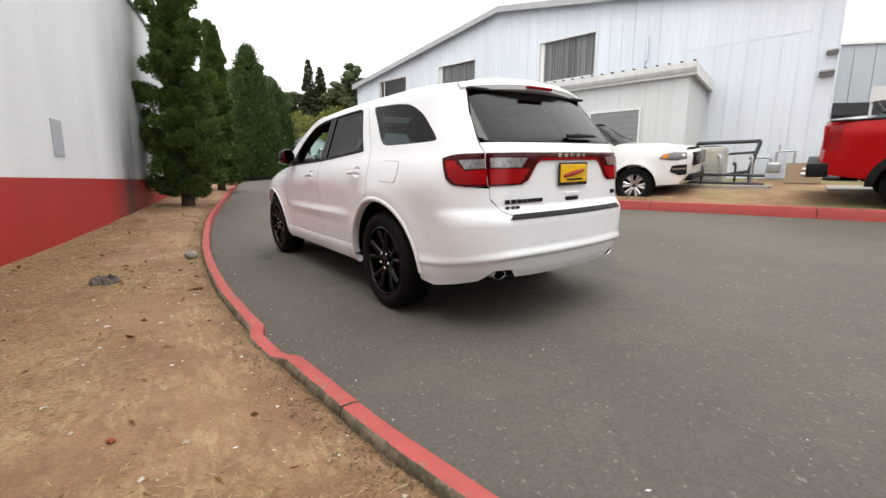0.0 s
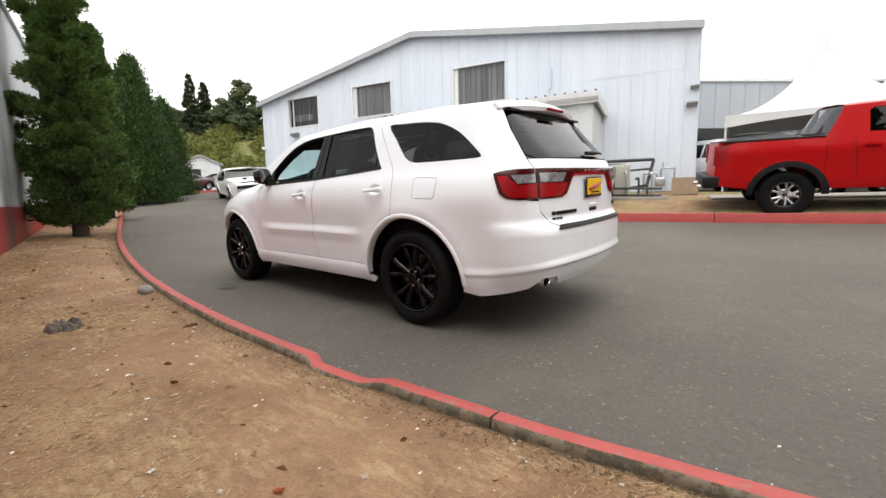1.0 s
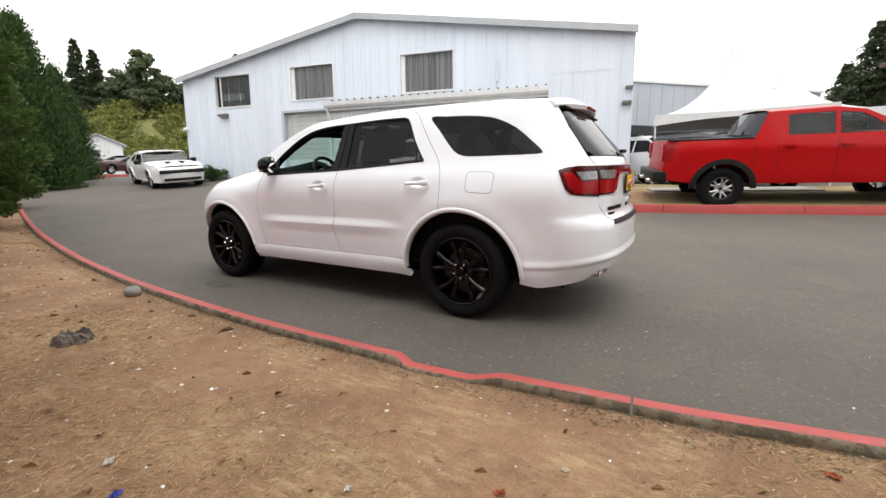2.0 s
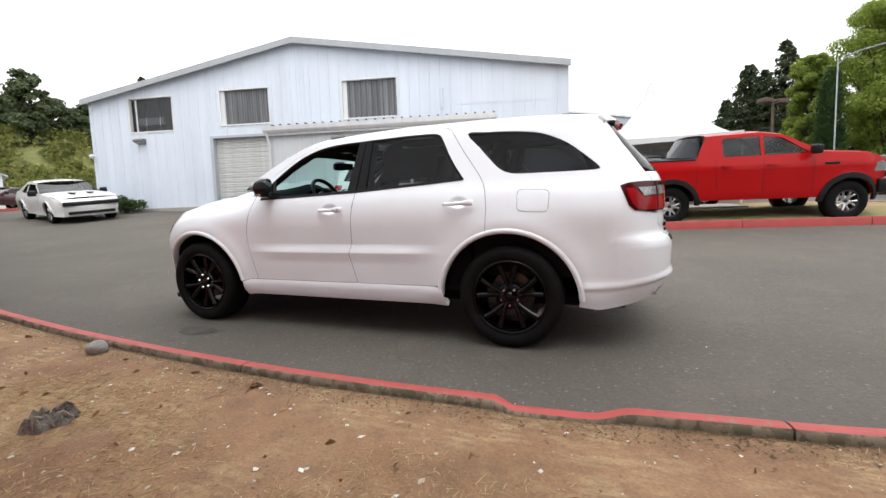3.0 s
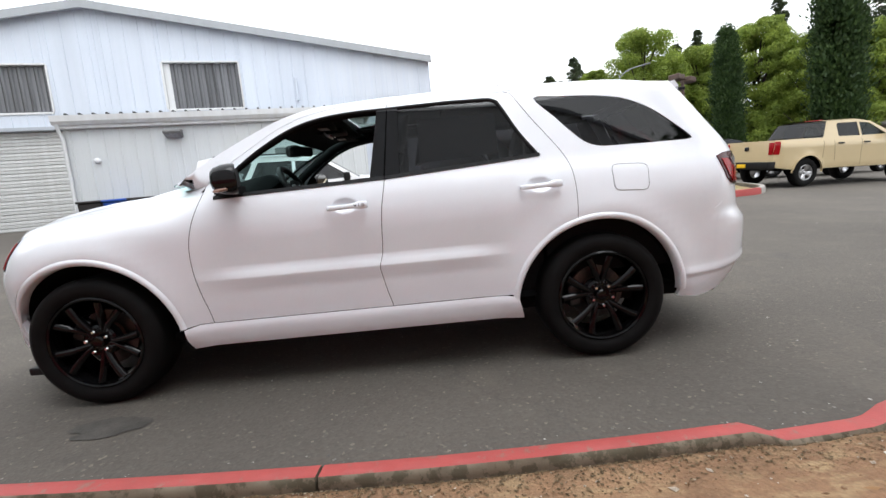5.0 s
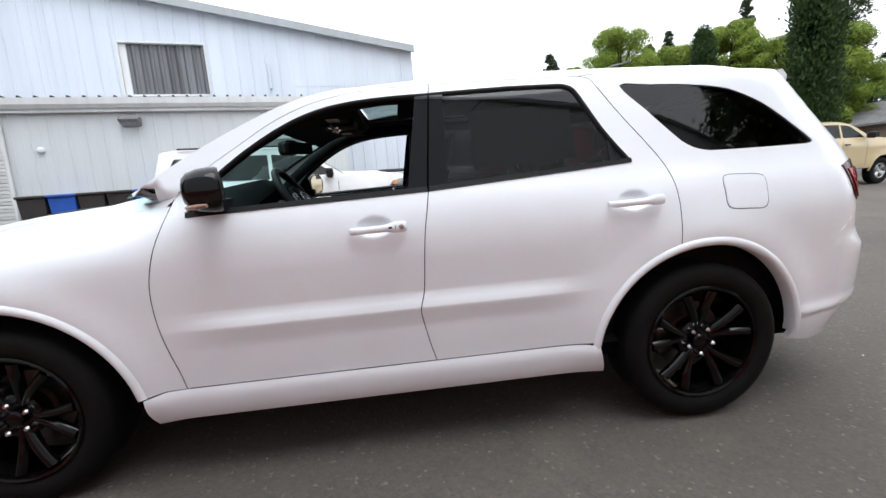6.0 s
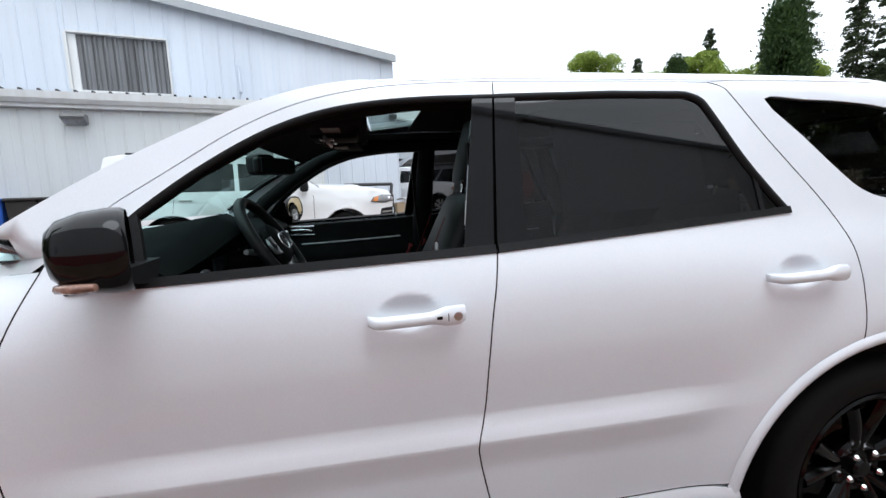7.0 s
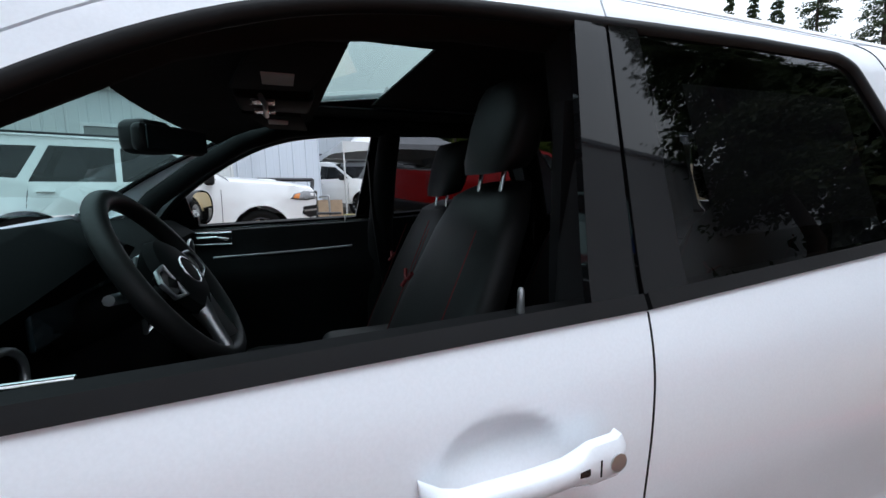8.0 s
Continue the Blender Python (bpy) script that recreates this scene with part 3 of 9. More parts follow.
def screen_point(f, v):
    """Windscreen: across by f (0 middle, 1 pillar), up by v."""
    n = len(PILLAR_TOP) - 1
    k = min(max(v, 0.0), 0.9999) * n
    i = int(k)
    y = PILLAR_TOP[i][0] + (PILLAR_TOP[i + 1][0] - PILLAR_TOP[i][0]) * (k - i)
    z = PILLAR_TOP[i][1] + (PILLAR_TOP[i + 1][1] - PILLAR_TOP[i][1]) * (k - i)
    w = side_width(min(y, 2.2), max(z, 1.28)) - 0.004
    g = 1 - f * f
    return Vector((-w * f, y + (0.24 - 0.12 * v) * g, z + 0.03 * g * (0.3 + v)))


sheet("windscreen", [(0, 0), (0, 1.0), (0.5, 1.0), (1.0, 1.0), (1.0, 0), (0.5, 0)], M_GREENGLASS, CAR, screen_point, "green-tinted windscreen", both=True, gap=0.0, grid=0.1, depth=0.004)
for mm in (False,):
    sheet("screen_band", [(0, 0.93), (0, 1.0), (0.96, 1.0), (0.96, 0.06), (1.0, 0.06), (1.0, 1.02), (0, 1.02)], M_GLOSSBLACK, CAR, screen_point, "black printed edge", both=True, gap=0.0, grid=0.1, depth=0.004, lift=-0.006)
HOOD_Y = (2.40, 2.55, 2.81, 3.03, 3.30, 3.60, 3.79, 3.86, 3.93)
HOOD_Z = (1.262, 1.262, 1.258, 1.243, 1.207, 1.115, 1.00, 0.95, 0.90)


def hood_point(f, y):
    zt = float(np.interp(y, TOP_Y + (3.95,), TOP_Z + (0.90,)))
    edge = side_width(min(y, 3.25), min(zt, float(np.interp(min(y, 3.25), TOP_Y, TOP_Z)))) - 0.10 * soft(3.25, 3.9, y)
    zc = smooth_interp(y, HOOD_Y, HOOD_Z, 0.05)
    bulge = 0.016 * (soft(0.72, 0.60, f) - 0.4 * soft(0.45, 0.2, f)) * soft(3.9, 3.5, y)
    return Vector((-edge * f, y + 0.08 * (1 - f * f), zt + (max(zc - 0.01, zt) - zt) * (1 - abs(f) ** 3.2) + bulge))


NOSE_CORNER = side_point(*at_y(3.51, 1.078))


def nose_edge(f):
    """Front edge of the bonnet, along the top of lamps and grille."""
    if f > 0.97:
        return NOSE_CORNER
    z = 0.985 + (NOSE_CORNER.z - 0.985) * soft(0.62, 1.0, f)
    p = side_point(*at_x(NOSE_CORNER.x * f, z, False))
    return p.lerp(NOSE_CORNER, soft(0.86, 0.97, f))


def bonnet_point(f, y):
    """The bonnet, rolled down at its front to meet the nose."""
    if y <= 3.25:
        return hood_point(f, y)
    t = min((y - 3.25) / 0.45, 1.0)
    a, b = hood_point(f, 3.25), nose_edge(f)
    d = (a - hood_point(f, 3.20)).normalized()
    n = (b - a).length
    c1, c2 = a + d * n * 0.42, b + Vector((0, -0.35, 1.0)).normalized() * n * 0.22
    p = a * (1 - t) ** 3 + c1 * 3 * t * (1 - t) ** 2 + c2 * 3 * t * t * (1 - t) + b * t ** 3
    yw = 3.25 + (3.51 - 3.25) * t
    w = side_point(yw, float(np.interp(yw, TOP_Y, TOP_Z)))
    return p.lerp(w, f ** 8)


BONNET = sheet("bonnet", [(0, 2.55), (0, 3.70), (0.5, 3.70), (0.8, 3.70), (1.0, 3.70), (1.0, 2.44), (0.7, 2.47)], M_WHITE, CAR, bonnet_point, both=True, gap=0.0015, grid=0.05)
for mm in (False, True):
    sheet("bonnet_vent", [(0.48, 2.86), (0.50, 3.08), (0.585, 3.06), (0.585, 2.88)], M_PLASTIC, BONNET, hood_point, "black slotted vent", mirror=mm, gap=0.0, lift=0.004)
sheet("cowl", [(0, 2.42), (0, 2.56), (0.7, 2.475), (1.0, 2.445), (1.0, 2.36)], M_PLASTIC, CAR, lambda f, y: hood_point(f, y) - Vector((0, 0, 0.03)), "black plastic cowl under the windscreen", both=True, gap=0.0)

# corner between wing, bonnet and screen pillar
for mm in (False, True):
    bm = bmesh.new()
    rows = []
    for k in range(15):
        t = k / 14
        y = 2.285 + 0.60 * t
        a = side_point(*at_y(y, float(np.interp(y, TOP_Y, TOP_Z)) if t > 0 else 1.272)) + Vector((0.002, 0, -0.002))
        if t < 0.26:
            b = side_point(*at_y(y, float(np.interp(y, (2.288, 2.35, 2.44), (1.276, 1.270, 1.262))))) - Vector((0.001, 0, 0))
        else:
            u = (t - 0.26) / 0.74
            b = side_point(*at_y(2.46, 1.292)) * (1 - u) ** 2 + Vector((-0.70, 2.62, 1.268)) * 2 * u * (1 - u) + hood_point(0.90, 2.90) * u * u
        rows.append([bm.verts.new(a.lerp(b, j / 6) + Vector((0, 0, 0.006 * math.sin(math.pi * j / 6)))) for j in range(7)])
    for p, q in zip(rows, rows[1:]):
        for j in range(6):
            bm.faces.new((p[j], p[j + 1], q[j + 1], q[j]))
    if mm:
        bmesh.ops.scale(bm, vec=(-1, 1, 1), verts=bm.verts[:])
    bmesh.ops.recalc_face_normals(bm, faces=bm.faces[:])
    part("wing_corner", bm, M_WHITE, CAR, smooth=60)

# tail: gate, glass, lamps, badges
gate = [at_x(-0.575, 0.835), at_x(-0.63, 0.865), at_x(-0.685, 0.94), at_x(-0.688, 1.05), at_x(-0.688, 1.22), at_x(-0.70, 1.272), at_x(-0.70, 1.290)] + [at_x(0, z) for z in np.arange(1.29, 0.834, -0.0175)]
GATE = sheet("tailgate", gate[::-1], M_WHITE, CAR, side_point, both=True)
sheet("rear_window", [at_x(-0.64, 1.292), at_x(-0.69, 1.32), at_x(-0.665, 1.45), at_x(-0.61, 1.60), at_x(-0.585, 1.665)] + [at_x(0, z) for z in np.arange(1.685, 1.29, -0.02)], M_PRIVACY, CAR, side_point, "dark rear window", both=True, gap=0.001)
sheet("rear_window_shade", [at_x(0, 1.292), at_x(-0.64, 1.292), at_x(-0.69, 1.32), at_x(-0.665, 1.45), at_x(-0.61, 1.60), at_x(-0.585, 1.665), at_x(-0.50, 1.66), at_x(-0.55, 1.58), at_x(-0.61, 1.44), at_x(-0.63, 1.335), at_x(-0.60, 1.318), at_x(0, 1.318)], M_GLOSSBLACK, GATE, side_point, "black printed glass edge", both=True, gap=0.001, lift=-0.005)
# spoiler over the glass
bm = bmesh.new()
rows = []
for k in range(25):
    f = -1 + k / 12
    x = 0.63 * f
    yb, zb = -0.775 + 0.09 * f * f + 0.03 * f ** 6, 1.702 - 0.035 * f * f
    y0, z0 = -0.60, roof_point(x * 0.98, -0.60).z + 0.002
    rows.append([(x, y0, z0), (x, (y0 + yb) / 2, (z0 + zb) / 2 + 0.020), (x, yb, zb), (x, yb + 0.008, zb - 0.030), (x, yb + 0.06, zb - 0.042), (x, y0 - 0.02, z0 - 0.075)])
vr = [[bm.verts.new(p) for p in r] for r in rows]
for a, b in zip(vr, vr[1:]):
    for k in range(5):
        bm.faces.new((a[k], b[k], b[k + 1], a[k + 1]))
bm.faces.new(vr[0][::-1])
bm.faces.new(vr[-1])
bmesh.ops.recalc_face_normals(bm, faces=bm.faces[:])
SPOILER = part("roof_spoiler", bm, M_WHITE, CAR, smooth=38)
part("brake_lamp", boxed((-0.13, -0.793, 1.678), (0.13, -0.765, 1.698), 0.006), M_REDLENS, SPOILER, "red high brake lamp")
bm = bmesh.new()
box(bm, (-0.60, -0.72, 1.645), (0.60, -0.66, 1.662), 0.004)
part("spoiler_underside", bm, M_PLASTIC, SPOILER, "black underside")
bm = bmesh.new()
pv = side_point(*at_x(0.0, 1.33))
tube(bm, [(0.02, pv.y - 0.02, 1.335), (0.10, pv.y - 0.035, 1.338), (0.30, pv.y - 0.015, 1.342), (0.36, pv.y - 0.01, 1.340)], [0.016, 0.018, 0.011, 0.007])
part("rear_wiper", bm, M_PLASTIC, GATE, smooth=50)
# tail lamps: side pod on the body, inner lamp and light bar on the gate
for mm in (False, True):
    pod = sheet("tail_lamp", ys([(-0.745, 1.198), (-0.80, 1.065), (-0.84, 1.030)]) + [at_x(-0.80, 1.018), at_x(-0.694, 1.018), at_x(-0.694, 1.222), at_x(-0.78, 1.222)] + ys([(-0.80, 1.215)]), M_DARKREDLENS, CAR, side_point, "dark red wraparound tail lamp", mirror=mm, gap=0.0, lift=0.006, depth=0.05)
    sheet("red_lens", ys([(-0.775, 1.178), (-0.82, 1.075), (-0.855, 1.04)]) + [at_x(-0.80, 1.032), at_x(-0.697, 1.030), at_x(-0.697, 1.125), at_x(-0.80, 1.115)] + ys([(-0.83, 1.178)]), M_REDLENS, pod, side_point, "bright red lens", mirror=mm, gap=0.0, lift=0.010)
    sheet("reversing_lens", [at_x(-0.80, 1.125), at_x(-0.702, 1.130), at_x(-0.702, 1.185), at_x(-0.815, 1.180)], M_CLEARLENS, pod, side_point, "clear lens", mirror=mm, gap=0.0, lift=0.012)
    inner = sheet("gate_lamp", [at_x(-0.686, 1.018), at_x(-0.47, 1.022), at_x(-0.42, 1.045), at_x(-0.34, 1.150), at_x(-0.30, 1.170), at_x(0.0, 1.172), at_x(0.0, 1.222), at_x(-0.686, 1.222)], M_DARKREDLENS, GATE, side_point, "dark red lamp and light bar across the gate", mirror=mm, gap=0.0, lift=0.006, depth=0.012)
    sheet("red_lens", [at_x(-0.682, 1.030), at_x(-0.49, 1.032), at_x(-0.46, 1.055), at_x(-0.40, 1.120), at_x(-0.682, 1.125)], M_REDLENS, inner, side_point, "bright red lens", mirror=mm, gap=0.0, lift=0.010)
    sheet("reversing_lens", [at_x(-0.675, 1.132), at_x(-0.47, 1.130), at_x(-0.42, 1.190), at_x(-0.675, 1.192)], M_CLEARLENS, inner, side_point, "clear reversing lens", mirror=mm, gap=0.0, lift=0.012)
    sheet("light_strip", [at_x(-0.47, 1.030), at_x(-0.43, 1.040), at_x(-0.325, 1.168), at_x(-0.29, 1.186), at_x(0, 1.188), at_x(0, 1.174), at_x(-0.30, 1.172), at_x(-0.34, 1.150), at_x(-0.42, 1.045)], M_REDLENS, inner, side_point, "red light strip", mirror=mm, gap=0.0, lift=0.011)
gy = side_point(*at_x(0, 1.08)).y
PL = part("number_plate", boxed((-0.155, gy - 0.022, 1.000), (0.155, gy - 0.010, 1.155), 0.006), M_GLOSSBLACK, GATE, "yellow dealer card in a black plate frame")
part("plate_card", boxed((-0.142, gy - 0.026, 1.022), (0.142, gy - 0.021, 1.143), 0.004), M_PLATE, PL, "yellow card")
bm = bmesh.new()
tube(bm, [(-0.11, gy - 0.028, 1.062), (-0.02, gy - 0.028, 1.080), (0.10, gy - 0.028, 1.100)], [0.010, 0.016, 0.010], 8)
part("plate_mark", bm, M_REDLENS, PL, "red bar of writing")
part("plate_line", boxed((-0.08, gy - 0.0285, 1.034), (0.09, gy - 0.0255, 1.046)), M_BADGE, PL, "small dark bar of writing")
for k in range(5):
    x = -0.13 + k * 0.065
    part("badge_mark", boxed((x - 0.017, side_point(*at_x(-abs(x), 1.20)).y - 0.016, 1.191), (x + 0.017, side_point(*at_x(-abs(x), 1.20)).y - 0.008, 1.211), 0.002), M_CHROME, GATE, "bright plain badge mark")
for x0, x1, z0, z1, nm in ((-0.60, -0.29, 0.905, 0.930, "long"), (-0.60, -0.49, 0.872, 0.888, "short"), (0.52, 0.58, 0.915, 0.945, "small")):
    n = 7 if nm == "long" else 3 if nm == "short" else 2
    for k in range(n):
        a, b = x0 + (x1 - x0) * k / n, x0 + (x1 - x0) * (k + 0.82) / n
        yy = side_point(*at_x(-abs((a + b) / 2), z0)).y
        part("badge_bar", boxed((a, yy - 0.010, z0), (b, yy + 0.004, z1), 0.002), M_BADGE, GATE, "black plain badge bar")
hy = side_point(*at_x(0, 0.93)).y
part("gate_handle", boxed((-0.075, hy - 0.012, 0.925), (0.075, hy + 0.01, 0.955), 0.008, 3), M_WHITE, GATE)
# no recess is cut: a black insert stands in for its shade
part("handle_slot", boxed((-0.07, hy - 0.006, 0.896), (0.07, hy + 0.01, 0.922), 0.004), M_PLASTIC, GATE, "black insert standing in for the grip slot's shade")
sheet("step_pad", [at_x(0, 0.806), at_x(-0.60, 0.806), at_x(-0.56, 0.838), at_x(0, 0.838)], M_PLASTIC, CAR, side_point, "black ribbed bumper step pad", both=True, gap=0.0, lift=0.006)
for sx in (-1, 1):
    bm = bmesh.new()
    lathe(bm, [(0.0, 0.040), (-0.20, 0.040), (-0.205, 0.038), (-0.20, 0.033), (-0.05, 0.031)], 24, "y", Matrix.Translation((sx * 0.605, -0.80, 0.440)) @ Matrix.Diagonal((1.35, 1, 0.85, 1)))
    part("exhaust_tip", bm, M_CHROME, CAR, "chrome exhaust tip", smooth=40)
    bm = bmesh.new()
    lathe(bm, [(0, 0.031), (0.01, 0.031)], 20, "y", Matrix.Translation((sx * 0.605, -0.955, 0.440)) @ Matrix.Diagonal((1.35, 1, 0.85, 1)))
    part("exhaust_bore", bm, M_UNDER, CAR, "sooty exhaust bore")

# windows of the flanks
sides("rear_door_glass", [(1.162, belt(1.162) + 0.01)] + [(1.144, 1.651), (0.85, 1.660), (0.62, 1.659)] + WIN_R[5:] + belt_r[1:-2], M_PRIVACY, "dark privacy glass", lift=-0.010, gap=-0.004, depth=0.003)
sides("quarter_glass", ys(QUARTER_WIN), M_PRIVACY, "dark quarter window", lift=-0.004, gap=-0.003, depth=0.003)
for mm in (False, True):
    sheet("pillar_cover", [(1.260, belt(1.262) + 0.008), (1.213, 1.648), (1.272, 1.648), (1.342, belt(1.342) + 0.008)], M_PILLAR, CAR, side_point, "gloss black pillar cover", mirror=mm, gap=0.001, lift=-0.002)
    sheet("pillar_cover", [(1.252, belt(1.252) + 0.008), (1.166, belt(1.166) + 0.01), (1.148, 1.651), (1.209, 1.649)], M_PILLAR, CAR, side_point, "gloss black pillar cover", mirror=mm, gap=0.001, lift=-0.002)
    sheet("glass_divider", [(0.430, 1.288), (0.416, 1.288), (0.416, 1.385), (0.430, 1.41)], M_RUBBER, CAR, side_point, "", mirror=mm, gap=0.0, lift=-0.007)
    for a, b in ((1.258, 2.23), (0.338, 1.250)):
        pts = [(float(y), belt(y)) for y in np.linspace(a, b, 24)]
        low = [(y, z - 0.003) for y, z in pts]
        top = [(y, z + 0.017) for y, z in pts[::-1]]
        sheet("belt_moulding", low + top, M_RUBBER, CAR, side_point, "black belt moulding", mirror=mm, gap=0.0, lift=0.005, depth=0.02)
    # dark shut lines between the panels
    for line, name in ((FENDER_GAP, "door_gap"), (B_LOW, "door_gap"), (C_GAP, "door_gap"), ([(y, 0.478) for y in np.arange(0.53, 2.34, 0.06)], "sill_gap")):
        bm = bmesh.new()
        tube(bm, [side_point(y, z) + Vector((0.0006, 0, 0)) for y, z in line], 0.0019, 5)
        if mm:
            bmesh.ops.scale(bm, vec=(-1, 1, 1), verts=bm.verts[:])
            bmesh.ops.reverse_faces(bm, faces=bm.faces[:])
        part(name, bm, M_RUBBER, CAR, "dark shut line", smooth=60)
    # rubber round the openings
    for line in (WIN_F, WIN_R):
        bm = bmesh.new()
        tube(bm, [side_point(y, z) * 1.0 + Vector((0.010, 0, -0.006)) for y, z in line], 0.013, 8)
        if mm:
            bmesh.ops.scale(bm, vec=(-1, 1, 1), verts=bm.verts[:])
            bmesh.ops.reverse_faces(bm, faces=bm.faces[:])
        part("window_seal", bm, M_RUBBER, CAR, "black window seal", smooth=60)
sheet("fuel_door", spline([(-0.075, 1.125), (-0.075, 1.175), (-0.10, 1.196), (-0.185, 1.194), (-0.265, 1.188), (-0.287, 1.165), (-0.285, 1.115), (-0.280, 1.065), (-0.255, 1.043), (-0.18, 1.046), (-0.10, 1.052), (-0.076, 1.075)], 3, closed=True), M_WHITE, CAR, side_point, "", gap=0.0, lift=0.0028, depth=0.006)
bm = bmesh.new()
loop = spline([(-0.072, 1.125), (-0.072, 1.177), (-0.098, 1.199), (-0.185, 1.197), (-0.267, 1.191), (-0.290, 1.165), (-0.288, 1.115), (-0.283, 1.063), (-0.257, 1.040), (-0.18, 1.043), (-0.098, 1.049), (-0.073, 1.073)], 3, closed=True)
tube(bm, [side_point(*at_y(y, z)) for y, z in loop], 0.0013, 5, closed=True)
part("fuel_door_gap", bm, M_RUBBER, CAR, "dark shut line")


# wheel arches: rolled lip and dark liner
def arch(hub_y, a0, a1, mm):
    bm = bmesh.new()
    rings = []
    for k in range(45):
        a = radians(a0 + (a1 - a0) * k / 44)
        c, s = math.cos(a), math.sin(a)
        ring = []
        for r, lift in ((0.546, 0.001), (0.538, 0.009), (0.526, 0.013), (0.514, 0.011), (0.507, 0.003), (0.507, -0.05)):
            y, z = hub_y + r * c, 0.386 + r * s
            st = at_y(y, z)
            p = side_point(*st)
            ring.append(bm.verts.new((p.x - lift, p.y, p.z)))
        rings.append(ring)
    for p, q in zip(rings, rings[1:]):
        for k in range(5):
            bm.faces.new((p[k], p[k + 1], q[k + 1], q[k]))
    if mm:
        bmesh.ops.scale(bm, vec=(-1, 1, 1), verts=bm.verts[:])
    bmesh.ops.recalc_face_normals(bm, faces=bm.faces[:])
    part("arch_lip", bm, M_WHITE, CAR, smooth=50)
    bm = bmesh.new()
    rings = []
    for k in range(33):
        a = radians(4 + 170 * k / 32)
        y, z = hub_y + 0.512 * math.cos(a), 0.386 + 0.512 * math.sin(a)
        rings.append([bm.verts.new((x, y, z)) for x in (max(-0.90, side_point(*at_y(y, z)).x + 0.03), -0.55)])
    for p, q in zip(rings, rings[1:]):
        bm.faces.new((p[0], q[0], q[1], p[1]))
    bm.faces.new([r[1] for r in rings])
    if mm:
        bmesh.ops.scale(bm, vec=(-1, 1, 1), verts=bm.verts[:])
    part("arch_liner", bm, M_UNDER, CAR, "black arch liner")


for mm in (False, True):
    arch(0.015, 2, 178, mm)
    arch(3.035, 2, 172, mm)


def tyre_bm(r, rim, half, tread=0.012):
    bm = bmesh.new()
    lathe(bm, [(-half * 0.86, rim), (-half * 0.99, rim + 0.02), (-half * 1.04, (r + rim) / 2 + 0.01), (-half * 0.98, r - 0.03), (-half * 0.86, r - 0.008), (-half * 0.7, r), (half * 0.7, r), (half * 0.86, r - 0.008), (half * 0.98, r - 0.03), (half * 1.04, (r + rim) / 2), (half * 0.99, rim + 0.02), (half * 0.86, rim)], 64, "x", closed=True)
    return bm


